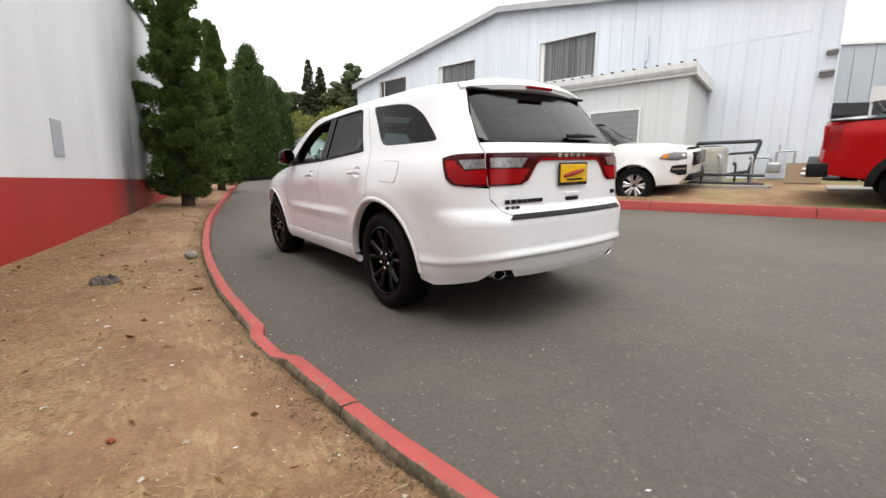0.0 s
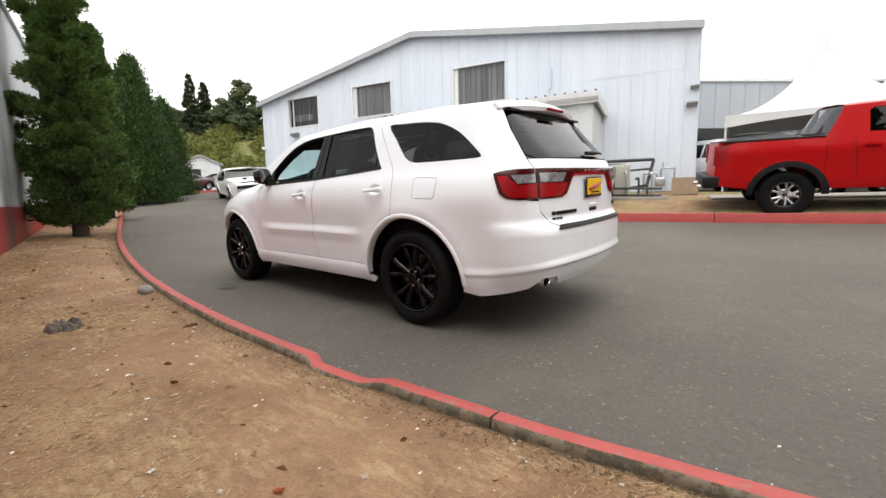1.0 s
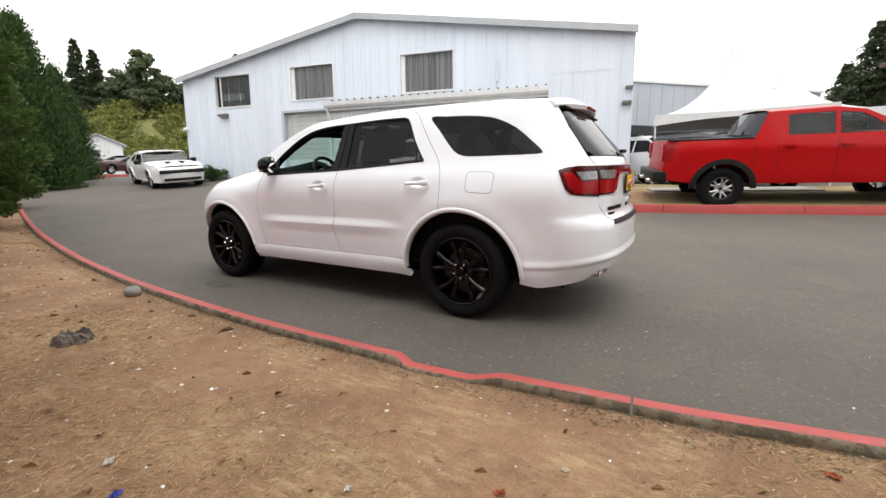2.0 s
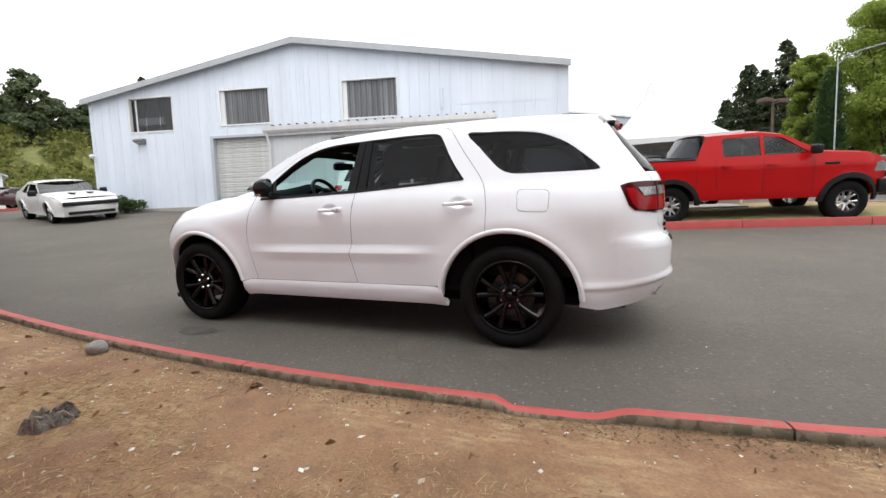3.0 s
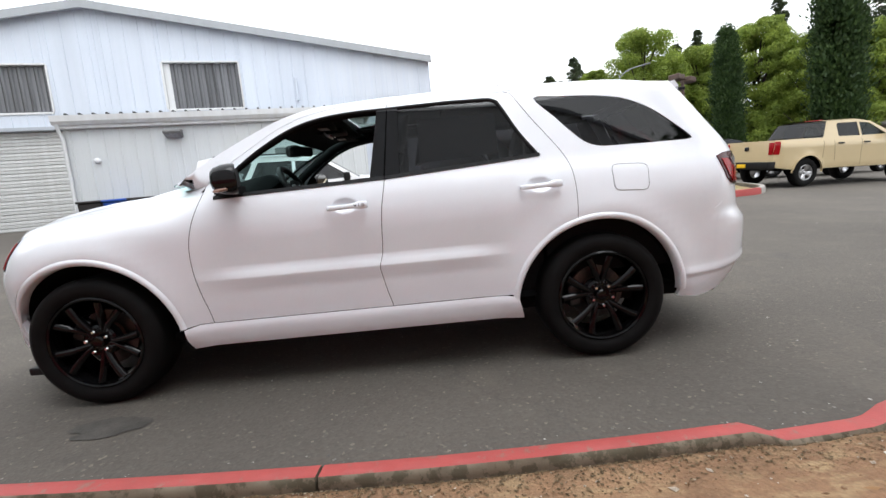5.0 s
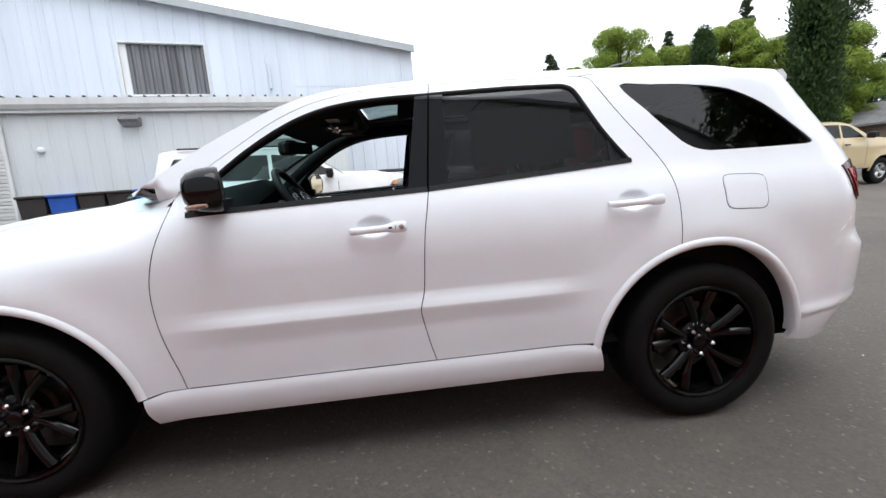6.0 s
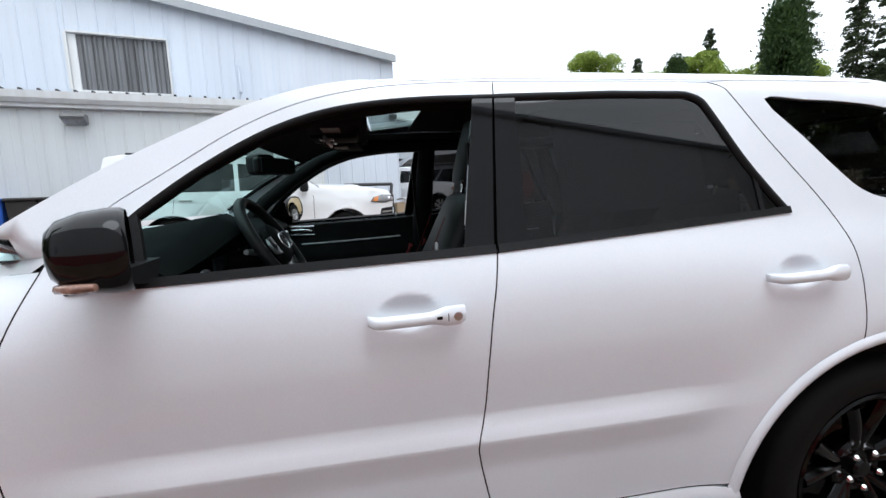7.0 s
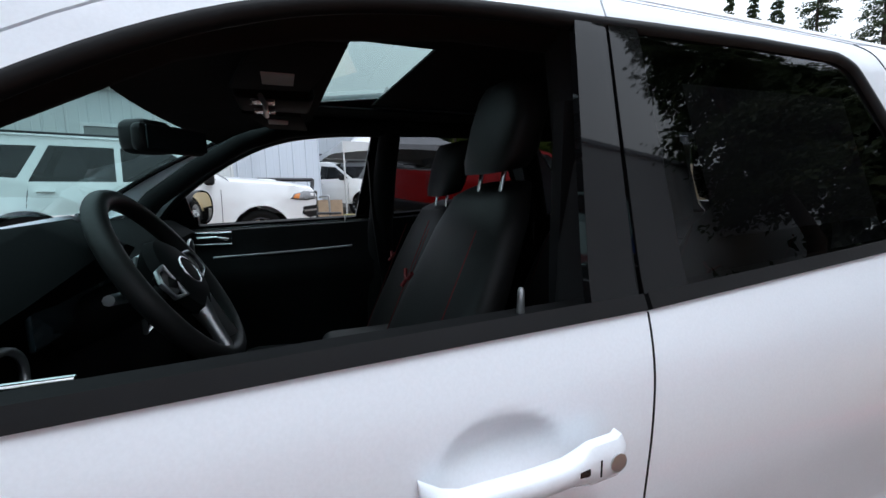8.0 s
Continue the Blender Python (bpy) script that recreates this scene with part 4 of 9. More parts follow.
def split_wheel(name, parent, m, r=0.387, rim=0.275, half=0.132, rim_mat=None, twin=5, nut_mat=None, label="", fine=True, width=0.030, face=None):
    """A road wheel: tyre, barrel, paired spokes, cap, nuts and the brake behind. Its outer face looks along -x."""
    rim_mat = rim_mat or M_RIM
    w = new(name)
    w.parent, w.matrix_local = parent, m
    tagged(w, label)
    part("tyre", tyre_bm(r, rim, half), M_TYRE, w, "black road tyre", smooth=35)
    bm = bmesh.new()
    lathe(bm, [(-half * 0.93, rim + 0.004), (-half * 0.97, rim - 0.004), (-half * 0.93, rim - 0.014), (-half * 0.75, rim - 0.022), (half * 0.6, rim - 0.035), (half * 0.6, rim - 0.028), (-half * 0.70, rim - 0.002)], 48, "x", closed=True)
    part("rim", bm, rim_mat, w, smooth=35)
    bm = bmesh.new()
    for k in range(twin):
        for d in (-1, 1):
            a = 2 * math.pi * k / twin + math.pi / 2
            inner, outer = a + d * 0.13, a + d * (0.27 if twin == 5 else 0.2)
            rows = []
            for t in np.linspace(0, 1, 7):
                rr = 0.055 + (rim - 0.028 - 0.055) * t
                an = inner + (outer - inner) * t
                wd = width * (0.62 + 0.25 * t)
                xf = -half * (0.80 + 0.10 * t) + 0.022 * (1 - t) ** 2
                rad, tan = Vector((0, math.cos(an), math.sin(an))), Vector((0, -math.sin(an), math.cos(an)))
                c = rad * rr
                rows.append([bm.verts.new(Vector((xf + dx, 0, 0)) + c + tan * wd * q) for dx, q in ((0.014, -0.62), (0.0, -0.36), (-0.004, 0), (0.0, 0.36), (0.014, 0.62), (0.045, 0.3), (0.045, -0.3))])
            for p, q in zip(rows, rows[1:]):
                for j in range(7):
                    bm.faces.new((p[j], p[(j + 1) % 7], q[(j + 1) % 7], q[j]))
            bm.faces.new(rows[0])
            bm.faces.new(rows[-1][::-1])
    bmesh.ops.recalc_face_normals(bm, faces=bm.faces[:])
    lathe(bm, [(-half * 0.60, 0.045), (-half * 0.66, 0.085), (-half * 0.60, 0.098), (-half * 0.2, 0.10)], 32, "x")
    part("spokes", bm, face or rim_mat, w, smooth=40)
    bm = bmesh.new()
    lathe(bm, [(-half * 0.56, 0.036), (-half * 0.74, 0.034), (-half * 0.80, 0.026), (-half * 0.81, 0.010)], 24, "x")
    part("centre_cap", bm, rim_mat, w, smooth=40)
    if fine:
        for k in range(5):
            a = 2 * math.pi * (k + 0.5) / 5 + math.pi / 2
            bm = bmesh.new()
            lathe(bm, [(-half * 0.60, 0.012), (-half * 0.82, 0.012), (-half * 0.88, 0.007)], 8, "x", Matrix.Translation((0, 0.064 * math.cos(a), 0.064 * math.sin(a))))
            part("wheel_nut", bm, nut_mat or M_CHROME, w, "bright wheel nut", smooth=30)
        bm = bmesh.new()
        lathe(bm, [(0.0, 0.17), (0.028, 0.17)], 40, "x")
        part("brake_disc", bm, M_STEEL, w, "bare steel brake disc", smooth=30)
        bm = bmesh.new()
        lathe(bm, [(-0.03, 0.095), (0.0, 0.10)], 24, "x")
        part("brake_hub", bm, M_RUST, w, "rusty brake hub", smooth=30)
        bm = bmesh.new()
        box(bm, (-0.045, 0.105, -0.07), (0.06, 0.19, 0.07), 0.018, 3)
        part("brake_caliper", bm, M_STEEL, w, "grey brake caliper", smooth=40)
    return w


for y in (0.0, 3.042):
    for sx in (-1, 1):
        split_wheel("wheel", CAR, pose(sx * 0.815, y, 0.424 if y else 0.415, 26 if y else -3, 0, 0 if sx < 0 else 180), label="gloss black split-spoke alloy wheel", width=0.044)

# door handles
for y0, y1, z0, z1, front in ((1.592, 1.360, 1.081, 1.089, True), (0.480, 0.242, 1.104, 1.112, False)):
    for mm in (False, True):
        def hp(y, z, out):
            a, b = side_point(y0, z0).x, side_point(y1, z1).x
            return Vector((a + (b - a) * (y - y0) / (y1 - y0) - out, y, z))
        bm = bmesh.new()
        rows = []
        for k in range(15):
            t = k / 14
            y, z = y0 + (y1 - y0) * t, z0 + (z1 - z0) * t + 0.008
            out = 0.042 * soft(-0.06, 0.12, t) * soft(1.06, 0.97, t) + 0.004 * math.exp(-((y - (y0 + y1) / 2) / 0.06) ** 2)
            hh = (0.0135 + 0.0085 * soft(0.66, 0.78, t)) * (0.8 if k in (0, 14) else 1)
            c = hp(y, z, out)
            rows.append([bm.verts.new(c + Vector((dx, 0, dz))) for dx, dz in ((0.014, -hh), (0.002, -hh), (-0.005, -hh * 0.55), (-0.005, hh * 0.55), (0.002, hh), (0.014, hh))])
        for p, q in zip(rows, rows[1:]):
            for j in range(6):
                bm.faces.new((p[j], p[(j + 1) % 6], q[(j + 1) % 6], q[j]))
        bm.faces.new(rows[0])
        bm.faces.new(rows[-1][::-1])
        if mm:
            bmesh.ops.scale(bm, vec=(-1, 1, 1), verts=bm.verts[:])
        bmesh.ops.recalc_face_normals(bm, faces=bm.faces[:])
        H = part("door_handle", bm, M_WHITE, CAR, smooth=50)
        if front and not mm:
            bm = bmesh.new()
            lathe(bm, [(0, 0.0105), (-0.003, 0.0105), (-0.0035, 0.008)], 20, "x", Matrix.Translation(hp(1.381, 1.097, 0.0462)))
            part("key_cylinder", bm, M_SATIN, H, "round keyhole cover", smooth=30)
            part("handle_button", boxed(hp(1.434, 1.091, 0.0495), hp(1.418, 1.1005, 0.040), 0.002), M_GLOSSBLACK, H, "small black lock button")
            bm = bmesh.new()
            tube(bm, [hp(1.404, 1.077, 0.041), hp(1.404, 1.087, 0.0478), hp(1.404, 1.104, 0.0478), hp(1.404, 1.114, 0.041)], 0.0012, 6)
            part("handle_joint", bm, M_RUBBER, H)

# outside mirrors
for sx in (-1, 1):
    bm = bmesh.new()
    rows = []
    for t, yy, s in ((0, 2.178, 0.30), (0.1, 2.172, 0.56), (0.25, 2.155, 0.78), (0.5, 2.12, 0.95), (0.75, 2.08, 1.02), (0.92, 2.058, 1.02), (1.0, 2.05, 0.97)):
        ring = []
        for k in range(24):
            a = 2 * math.pi * k / 24
            ex, ez = abs(math.cos(a)) ** 0.88 * (1 if math.cos(a) > 0 else -1), abs(math.sin(a)) ** 0.88 * (1 if math.sin(a) > 0 else -1)
            ring.append(bm.verts.new((sx * (1.02 + 0.088 * s * ex), yy, 1.298 + (0.083 + 0.004 * ex) * s * ez)))
        rows.append(ring)
    for p, q in zip(rows, rows[1:]):
        for k in range(24):
            bm.faces.new((p[k], p[(k + 1) % 24], q[(k + 1) % 24], q[k]))
    bm.faces.new(rows[0])
    bmesh.ops.recalc_face_normals(bm, faces=bm.faces[:])
    bmesh.ops.rotate(bm, cent=(sx * 1.02, 2.10, 1.3), matrix=Matrix.Rotation(radians(-24 * sx), 3, "Z"), verts=bm.verts[:])
    MI = part("door_mirror", bm, M_PILLAR, CAR, "gloss black door mirror with repeater lamp", smooth=40)
    bm = bmesh.new()
    prism(bm, [(sx * (1.02 + 0.078 * c), 1.298 + 0.073 * s) for c, s in ((abs(math.cos(a)) ** 0.6 * (1 if math.cos(a) > 0 else -1), abs(math.sin(a)) ** 0.6 * (1 if math.sin(a) > 0 else -1)) for a in (2 * math.pi * k / 24 for k in range(24)))], 2.054, 2.060, "y")
    bmesh.ops.rotate(bm, cent=(sx * 1.02, 2.10, 1.3), matrix=Matrix.Rotation(radians(-24 * sx), 3, "Z"), verts=bm.verts[:])
    part("mirror_glass", bm, M_MIRROR, MI, "mirror glass")
    bm = bmesh.new()
    tube(bm, [(sx * 1.045, 2.168, 1.236), (sx * 1.083, 2.140, 1.238), (sx * 1.103, 2.095, 1.240), (sx * 1.106, 2.065, 1.242)], [0.004, 0.009, 0.010, 0.007], 8)
    part("repeater_lamp", bm, M_LAMPSTRIP, MI, "amber and clear repeater strip", smooth=50)
    bm = bmesh.new()
    rows = [[bm.verts.new(p) for p in r] for r in ([(sx * 0.90, 2.21, 1.215), (sx * 0.90, 2.06, 1.205), (sx * 0.87, 2.06, 1.26), (sx * 0.87, 2.19, 1.265)], [(sx * 1.0, 2.17, 1.228), (sx * 1.0, 2.07, 1.225), (sx * 0.99, 2.07, 1.255), (sx * 0.99, 2.16, 1.255)])]
    for k in range(4):
        bm.faces.new((rows[0][k], rows[0][(k + 1) % 4], rows[1][(k + 1) % 4], rows[1][k]))
    part("mirror_foot", bm, M_PLASTIC, MI, "black mirror foot", smooth=30)
    sheet("mirror_sail", [(2.228, 1.226), (2.10, 1.215), (2.075, 1.24), (2.10, 1.365), (2.165, 1.303)], M_PLASTIC, CAR, side_point, "black corner cover", mirror=sx > 0, gap=0.0, lift=0.003)


# ---- cabin of the white SUV ----
def slab(name, outline, a, b, mat, parent, label="", axis="x", bevel=0.012, smooth=40):
    bm = bmesh.new()
    prism(bm, outline, a, b, axis, bevel)
    return part(name, bm, mat, parent, label, smooth=smooth)


part("floor_pan", boxed((-0.80, -0.80, 0.34), (0.80, 3.45, 0.42), 0.02), M_UNDER, CAR, "dark floor pan")
part("engine_bay", boxed((-0.52, 2.45, 0.35), (0.52, 3.6, 0.92), 0.05), M_UNDER, CAR, "dark engine bay")
part("bulkhead", boxed((-0.85, 2.36, 0.40), (0.85, 2.44, 1.16), 0.01), M_UNDER, CAR, "dark bulkhead")
part("load_floor", boxed((-0.54, -0.92, 0.42), (0.54, 0.35, 0.80), 0.03), M_CABIN, CAR, "charcoal load floor")
for sx in (-1, 1):
    # inner door skins, with arm rest, pull and lever
    for y0, y1, nm in ((1.28, 2.30, "front"), (0.32, 1.24, "rear")):
        bm = bmesh.new()
        rows = []
        for k in range(9):
            y = y0 + (y1 - y0) * k / 8
            zt = belt(y) - 0.008
            rows.append([bm.verts.new((sx * x, y, z)) for x, z in ((0.865, zt), (0.815, zt), (0.80, zt - 0.06), (0.79, 1.08), (0.75, 1.02), (0.75, 0.94), (0.80, 0.82), (0.80, 0.46), (0.87, 0.44))])
        for p, q in zip(rows, rows[1:]):
            for j in range(8):
                bm.faces.new((p[j], p[j + 1], q[j + 1], q[j]))
        bmesh.ops.recalc_face_normals(bm, faces=bm.faces[:])
        card = part("door_card", bm, M_CABIN, CAR, "black door trim with chrome lever", smooth=35)
        ym = y0 + (y1 - y0) * 0.70
        bm = bmesh.new()
        tube(bm, [(sx * 0.788, ym + d * 0.075, 1.165 + e * 0.026) for d, e in ((-1, -1), (-1, 1), (1, 1), (1, -1))], 0.006, 8, closed=True)
        tube(bm, [(sx * 0.785, ym - 0.06, 1.16), (sx * 0.775, ym - 0.01, 1.172), (sx * 0.782, ym + 0.06, 1.17)], 0.008, 8)
        part("door_lever", bm, M_CHROME, card, "chrome inside lever", smooth=50)
        bm = bmesh.new()
        tube(bm, [(sx * 0.793, y0 + 0.10, 1.10), (sx * 0.787, (y0 + y1) / 2, 1.085), (sx * 0.79, y1 - 0.30, 1.08)], 0.005, 8)
        part("trim_line", bm, M_SATIN, card, "thin satin trim line", smooth=50)
        bm = bmesh.new()
        lathe(bm, [(0, 0.006), (0.035, 0.005), (0.04, 0.003)], 10, "z", Matrix.Translation((sx * 0.835, y0 + 0.12, belt(y0 + 0.12) - 0.012)))
        part("lock_pin", bm, M_SATIN, card, smooth=40)
    # linings of the pillars
    bm = bmesh.new()
    tube(bm, [(sx * 0.82, 2.31, 1.22), (sx * 0.785, 2.20, 1.345), (sx * 0.735, 2.02, 1.475), (sx * 0.685, 1.83, 1.585), (sx * 0.655, 1.66, 1.638), (sx * 0.65, 1.42, 1.665)], [0.045, 0.040, 0.038, 0.038, 0.038, 0.038], 10)
    part("pillar_lining", bm, M_HEADLINER, CAR, "black pillar lining", smooth=50)
    bm = bmesh.new()
    tube(bm, [(sx * 0.80, 1.24, 0.50), (sx * 0.80, 1.235, 1.15), (sx * 0.735, 1.215, 1.45), (sx * 0.665, 1.20, 1.65)], [0.08, 0.065, 0.055, 0.05], 10)
    part("pillar_lining", bm, M_HEADLINER, CAR, "black pillar lining", smooth=50)
    bm = bmesh.new()
    tube(bm, [(sx * 0.82, 0.26, 1.20), (sx * 0.745, 0.36, 1.45), (sx * 0.67, 0.46, 1.64)], [0.05, 0.05, 0.045], 10)
    part("pillar_lining", bm, M_HEADLINER, CAR, "black pillar lining", smooth=50)
    bm = bmesh.new()
    tube(bm, [(sx * 0.66, -0.70, 1.20), (sx * 0.60, -0.58, 1.42), (sx * 0.54, -0.46, 1.62)], [0.08, 0.07, 0.05], 10)
    part("pillar_lining", bm, M_HEADLINER, CAR, "black pillar lining", smooth=50)
    bm = bmesh.new()
    tube(bm, [(sx * 0.655, y, 1.665) for y in (1.55, 1.2, 0.6, 0.2)] + [(sx * 0.60, -0.1, 1.66), (sx * 0.52, -0.45, 1.655)], 0.040, 10)
    part("roof_side_lining", bm, M_HEADLINER, CAR, "black roof lining", smooth=50)
    part("side_lining", boxed((sx * 0.77, -0.56, 0.55), (sx * 0.81, 0.30, 1.22), 0.01), M_CABIN, CAR, "charcoal side trim")
    bm = bmesh.new()
    tube(bm, [(sx * 0.76, 1.28, 1.52), (sx * 0.745, 1.27, 1.25), (sx * 0.72, 1.24, 0.95), (sx * 0.70, 1.20, 0.62)], 0.018, 4)
    part("seat_belt", bm, M_CABIN, CAR, "black seat belt")
# roof lining round the sunroof
bm = bmesh.new()
for lo, hi in (((-0.52, -0.55, 1.690), (0.52, 0.20, 1.705)), ((-0.62, 0.20, 1.690), (0.62, 0.86, 1.705)), ((-0.60, 1.585, 1.660), (0.60, 1.66, 1.678)), ((-0.62, 0.86, 1.690), (-0.395, 1.585, 1.700)), ((0.395, 0.86, 1.690), (0.62, 1.585, 1.700))):
    box(bm, lo, hi, 0.006)
part("roof_lining", bm, M_HEADLINER, CAR, "black roof lining")
part("sunroof_blind", boxed((-0.40, 0.84, 1.708), (0.40, 1.34, 1.716), 0.002), M_HEADLINER, CAR, "half-open black sunroof blind")
bm = bmesh.new()
rows = []
for y, z in ((1.56, 1.676), (1.68, 1.664), (1.80, 1.632), (1.88, 1.600), (1.93, 1.572)):
    rows.append([bm.verts.new((x, y + 0.10 * (1 - (x / 0.62) ** 2) * (y - 1.56) / 0.37, z + 0.035 * (1 - (x / 0.62) ** 2) * (y - 1.56) / 0.37)) for x in np.linspace(-0.62, 0.62, 13)])
for p, q in zip(rows, rows[1:]):
    for j in range(12):
        bm.faces.new((p[j], p[j + 1], q[j + 1], q[j]))
bmesh.ops.recalc_face_normals(bm, faces=bm.faces[:])
bmesh.ops.solidify(bm, geom=bm.faces[:], thickness=0.008)
part("screen_header", bm, M_HEADLINER, CAR, "black lining over the windscreen", smooth=50)
bm = bmesh.new()
box(bm, (-0.11, 1.60, 1.618), (0.11, 1.80, 1.660), 0.015, 3)
part("overhead_console", bm, M_CABIN, CAR, "black overhead console", smooth=40)
for x in (-0.075, 0.075):
    part("map_lamp", boxed((x - 0.03, 1.70, 1.612), (x + 0.03, 1.76, 1.620), 0.004), M_CLEARLENS, CAR, "clear map lamp")
bm = bmesh.new()
tube(bm, [(-0.13, 1.735, 1.622), (-0.10, 1.725, 1.606), (0.10, 1.725, 1.606), (0.13, 1.735, 1.622)], 0.007, 8)
part("grab_bar", bm, M_SATIN, CAR, "bright switch bar", smooth=50)
for sx in (-1, 1):
    slab("sun_visor", [(sx * 0.18, 1.80), (sx * 0.54, 1.73), (sx * 0.56, 1.58), (sx * 0.20, 1.62)], 1.622, 1.636, M_HEADLINER, CAR, "folded black sun visor", "z", 0.006)
    part("visor_label", boxed((sx * 0.27, 1.66, 1.6185), (sx * 0.37, 1.725, 1.6215)), material("visor_label_paper", (0.55, 0.50, 0.48), 0.7, vary=0.1) if sx < 0 else bpy.data.materials["visor_label_paper"], CAR, "pale warning label")
# rear-view mirror
AIM = Matrix.Translation((0.02, 1.965, 1.518)) @ Matrix.Rotation(radians(-33), 4, "Z")
bm = bmesh.new()
box(bm, (-0.11, -0.02, -0.036), (0.11, 0.022, 0.036), 0.018, 3)
RM = part("inside_mirror", bm, M_PLASTIC, CAR, "black inside mirror", smooth=40, m=AIM)
part("mirror_face", boxed((-0.098, -0.025, -0.028), (0.098, -0.019, 0.028), 0.002), M_SCREEN, RM, "dimmed mirror face")
bm = bmesh.new()
box(bm, (-0.06, 0.03, -0.035), (0.05, 0.12, 0.055), 0.025, 3)
part("sensor_housing", bm, M_PLASTIC, RM, smooth=40)
# dashboard
bm = bmesh.new()
rows = []
for k in range(15):
    x = -0.82 + 1.64 * k / 14
    hood = 0.085 * math.exp(-((x + 0.38) / 0.20) ** 4)
    rows.append([bm.verts.new((x, y, z)) for y, z in ((2.44 + 0.20 * (1 - (x / 0.82) ** 2), 1.262), (2.30, 1.268 + hood * 0.4), (2.15 - hood, 1.252 + hood), (2.07 - hood, 1.20 + hood), (2.10, 1.15), (2.06, 1.05), (2.08, 0.86), (2.12, 0.66), (2.34, 0.50))])
for p, q in zip(rows, rows[1:]):
    for j in range(8):
        bm.faces.new((p[j], q[j], q[j + 1], p[j + 1]))
bmesh.ops.recalc_face_normals(bm, faces=bm.faces[:])
DASH = part("dashboard", bm, M_DASH, CAR, "dark vinyl dashboard", smooth=45)
slab("instrument_screen", [(-0.55, 1.15), (-0.55, 1.26), (-0.21, 1.26), (-0.21, 1.15)], 2.055, 2.065, M_SCREEN, DASH, "dark instrument screen", "y", 0.004)
slab("centre_screen", [(-0.12, 1.08), (-0.12, 1.22), (0.13, 1.22), (0.13, 1.08)], 2.03, 2.06, M_SCREEN, DASH, "dark touch screen in a satin frame", "y", 0.006)
bm = bmesh.new()
tube(bm, [(x, 2.032, z) for x, z in ((-0.13, 1.04), (-0.14, 1.225), (0.15, 1.225), (0.14, 1.04))], 0.007, 8, closed=True)
part("screen_frame", bm, M_SATIN, DASH, "satin silver frame", smooth=50)
for x in (-0.64, 0.62):
    bm = bmesh.new()
    tube(bm, [(x + 0.055 * math.cos(a), 2.055, 1.14 + 0.042 * math.sin(a)) for a in (2 * math.pi * k / 20 for k in range(20))], 0.006, 8, closed=True)
    part("air_vent", bm, M_SATIN, DASH, "satin ringed air vent", smooth=50)
part("centre_console", boxed((-0.14, 0.95, 0.45), (0.14, 2.08, 0.82), 0.04, 3), M_CABIN, CAR, "black centre console", smooth=40)
bm = bmesh.new()
box(bm, (-0.13, 1.18, 0.80), (0.13, 1.60, 0.905), 0.035, 3)
part("arm_rest", bm, M_SEAT, CAR, "black leather arm rest", smooth=45)
# steering wheel
ST = new("steering_wheel")
ST.parent, ST.matrix_local = CAR, pose(-0.38, 1.905, 1.215, 58, 0, 0)
bm = bmesh.new()
tube(bm, [(0.185 * math.cos(a), 0.185 * math.sin(a), 0) for a in (2 * math.pi * k / 40 for k in range(40))], 0.0185, 12, closed=True)
part("wheel_ring", bm, M_SEAT, ST, "black leather ring", smooth=60)
bm = bmesh.new()
lathe(bm, [(-0.03, 0.060), (0.0, 0.086), (0.018, 0.080), (0.030, 0.058), (0.034, 0.012)], 28, "z")
part("wheel_boss", bm, M_CABIN, ST, "black boss", smooth=40)
bm = bmesh.new()
tube(bm, [(0.036 * math.cos(a), 0.030 * math.sin(a), 0.031) for a in (2 * math.pi * k / 20 for k in range(20))], 0.003, 6, closed=True)
part("boss_ring", bm, M_CHROME, ST, "thin bright ring", smooth=60)
for a in (0, 180, 255, 285):
    bm = bmesh.new()
    c, s = math.cos(radians(a)), math.sin(radians(a))
    tube(bm, [(0.06 * c, 0.06 * s, 0.006), (0.12 * c, 0.12 * s, 0.004), (0.178 * c, 0.178 * s, 0)], [0.022, 0.014, 0.013], 8)
    part("wheel_spoke", bm, M_SATIN if a > 200 else M_CABIN, ST, smooth=50)
for sx in (-1, 1):
    bm = bmesh.new()
    tube(bm, [(sx * u, v, 0.020) for u, v in ((0.082, -0.030), (0.082, 0.034), (0.128, 0.030), (0.148, 0.012), (0.140, -0.020))], 0.0045, 6, closed=True)
    part("spoke_bezel", bm, M_SATIN, ST, "satin silver switch bezel", smooth=50)
    part("switch_pad", boxed((sx * 0.110 - 0.026, -0.020, 0.008), (sx * 0.110 + 0.026, 0.026, 0.018), 0.004), M_PLASTIC, ST, "black switch pad")
bm = bmesh.new()
tube(bm, [(-0.38, 1.92, 1.21), (-0.38, 2.12, 1.12)], 0.045, 12)
part("steering_column", bm, M_CABIN, CAR, smooth=50)
bm = bmesh.new()
tube(bm, [(-0.42, 1.95, 1.20), (-0.55, 1.96, 1.22)], [0.012, 0.009], 8)
part("stalk", bm, M_SATIN, CAR, smooth=50)


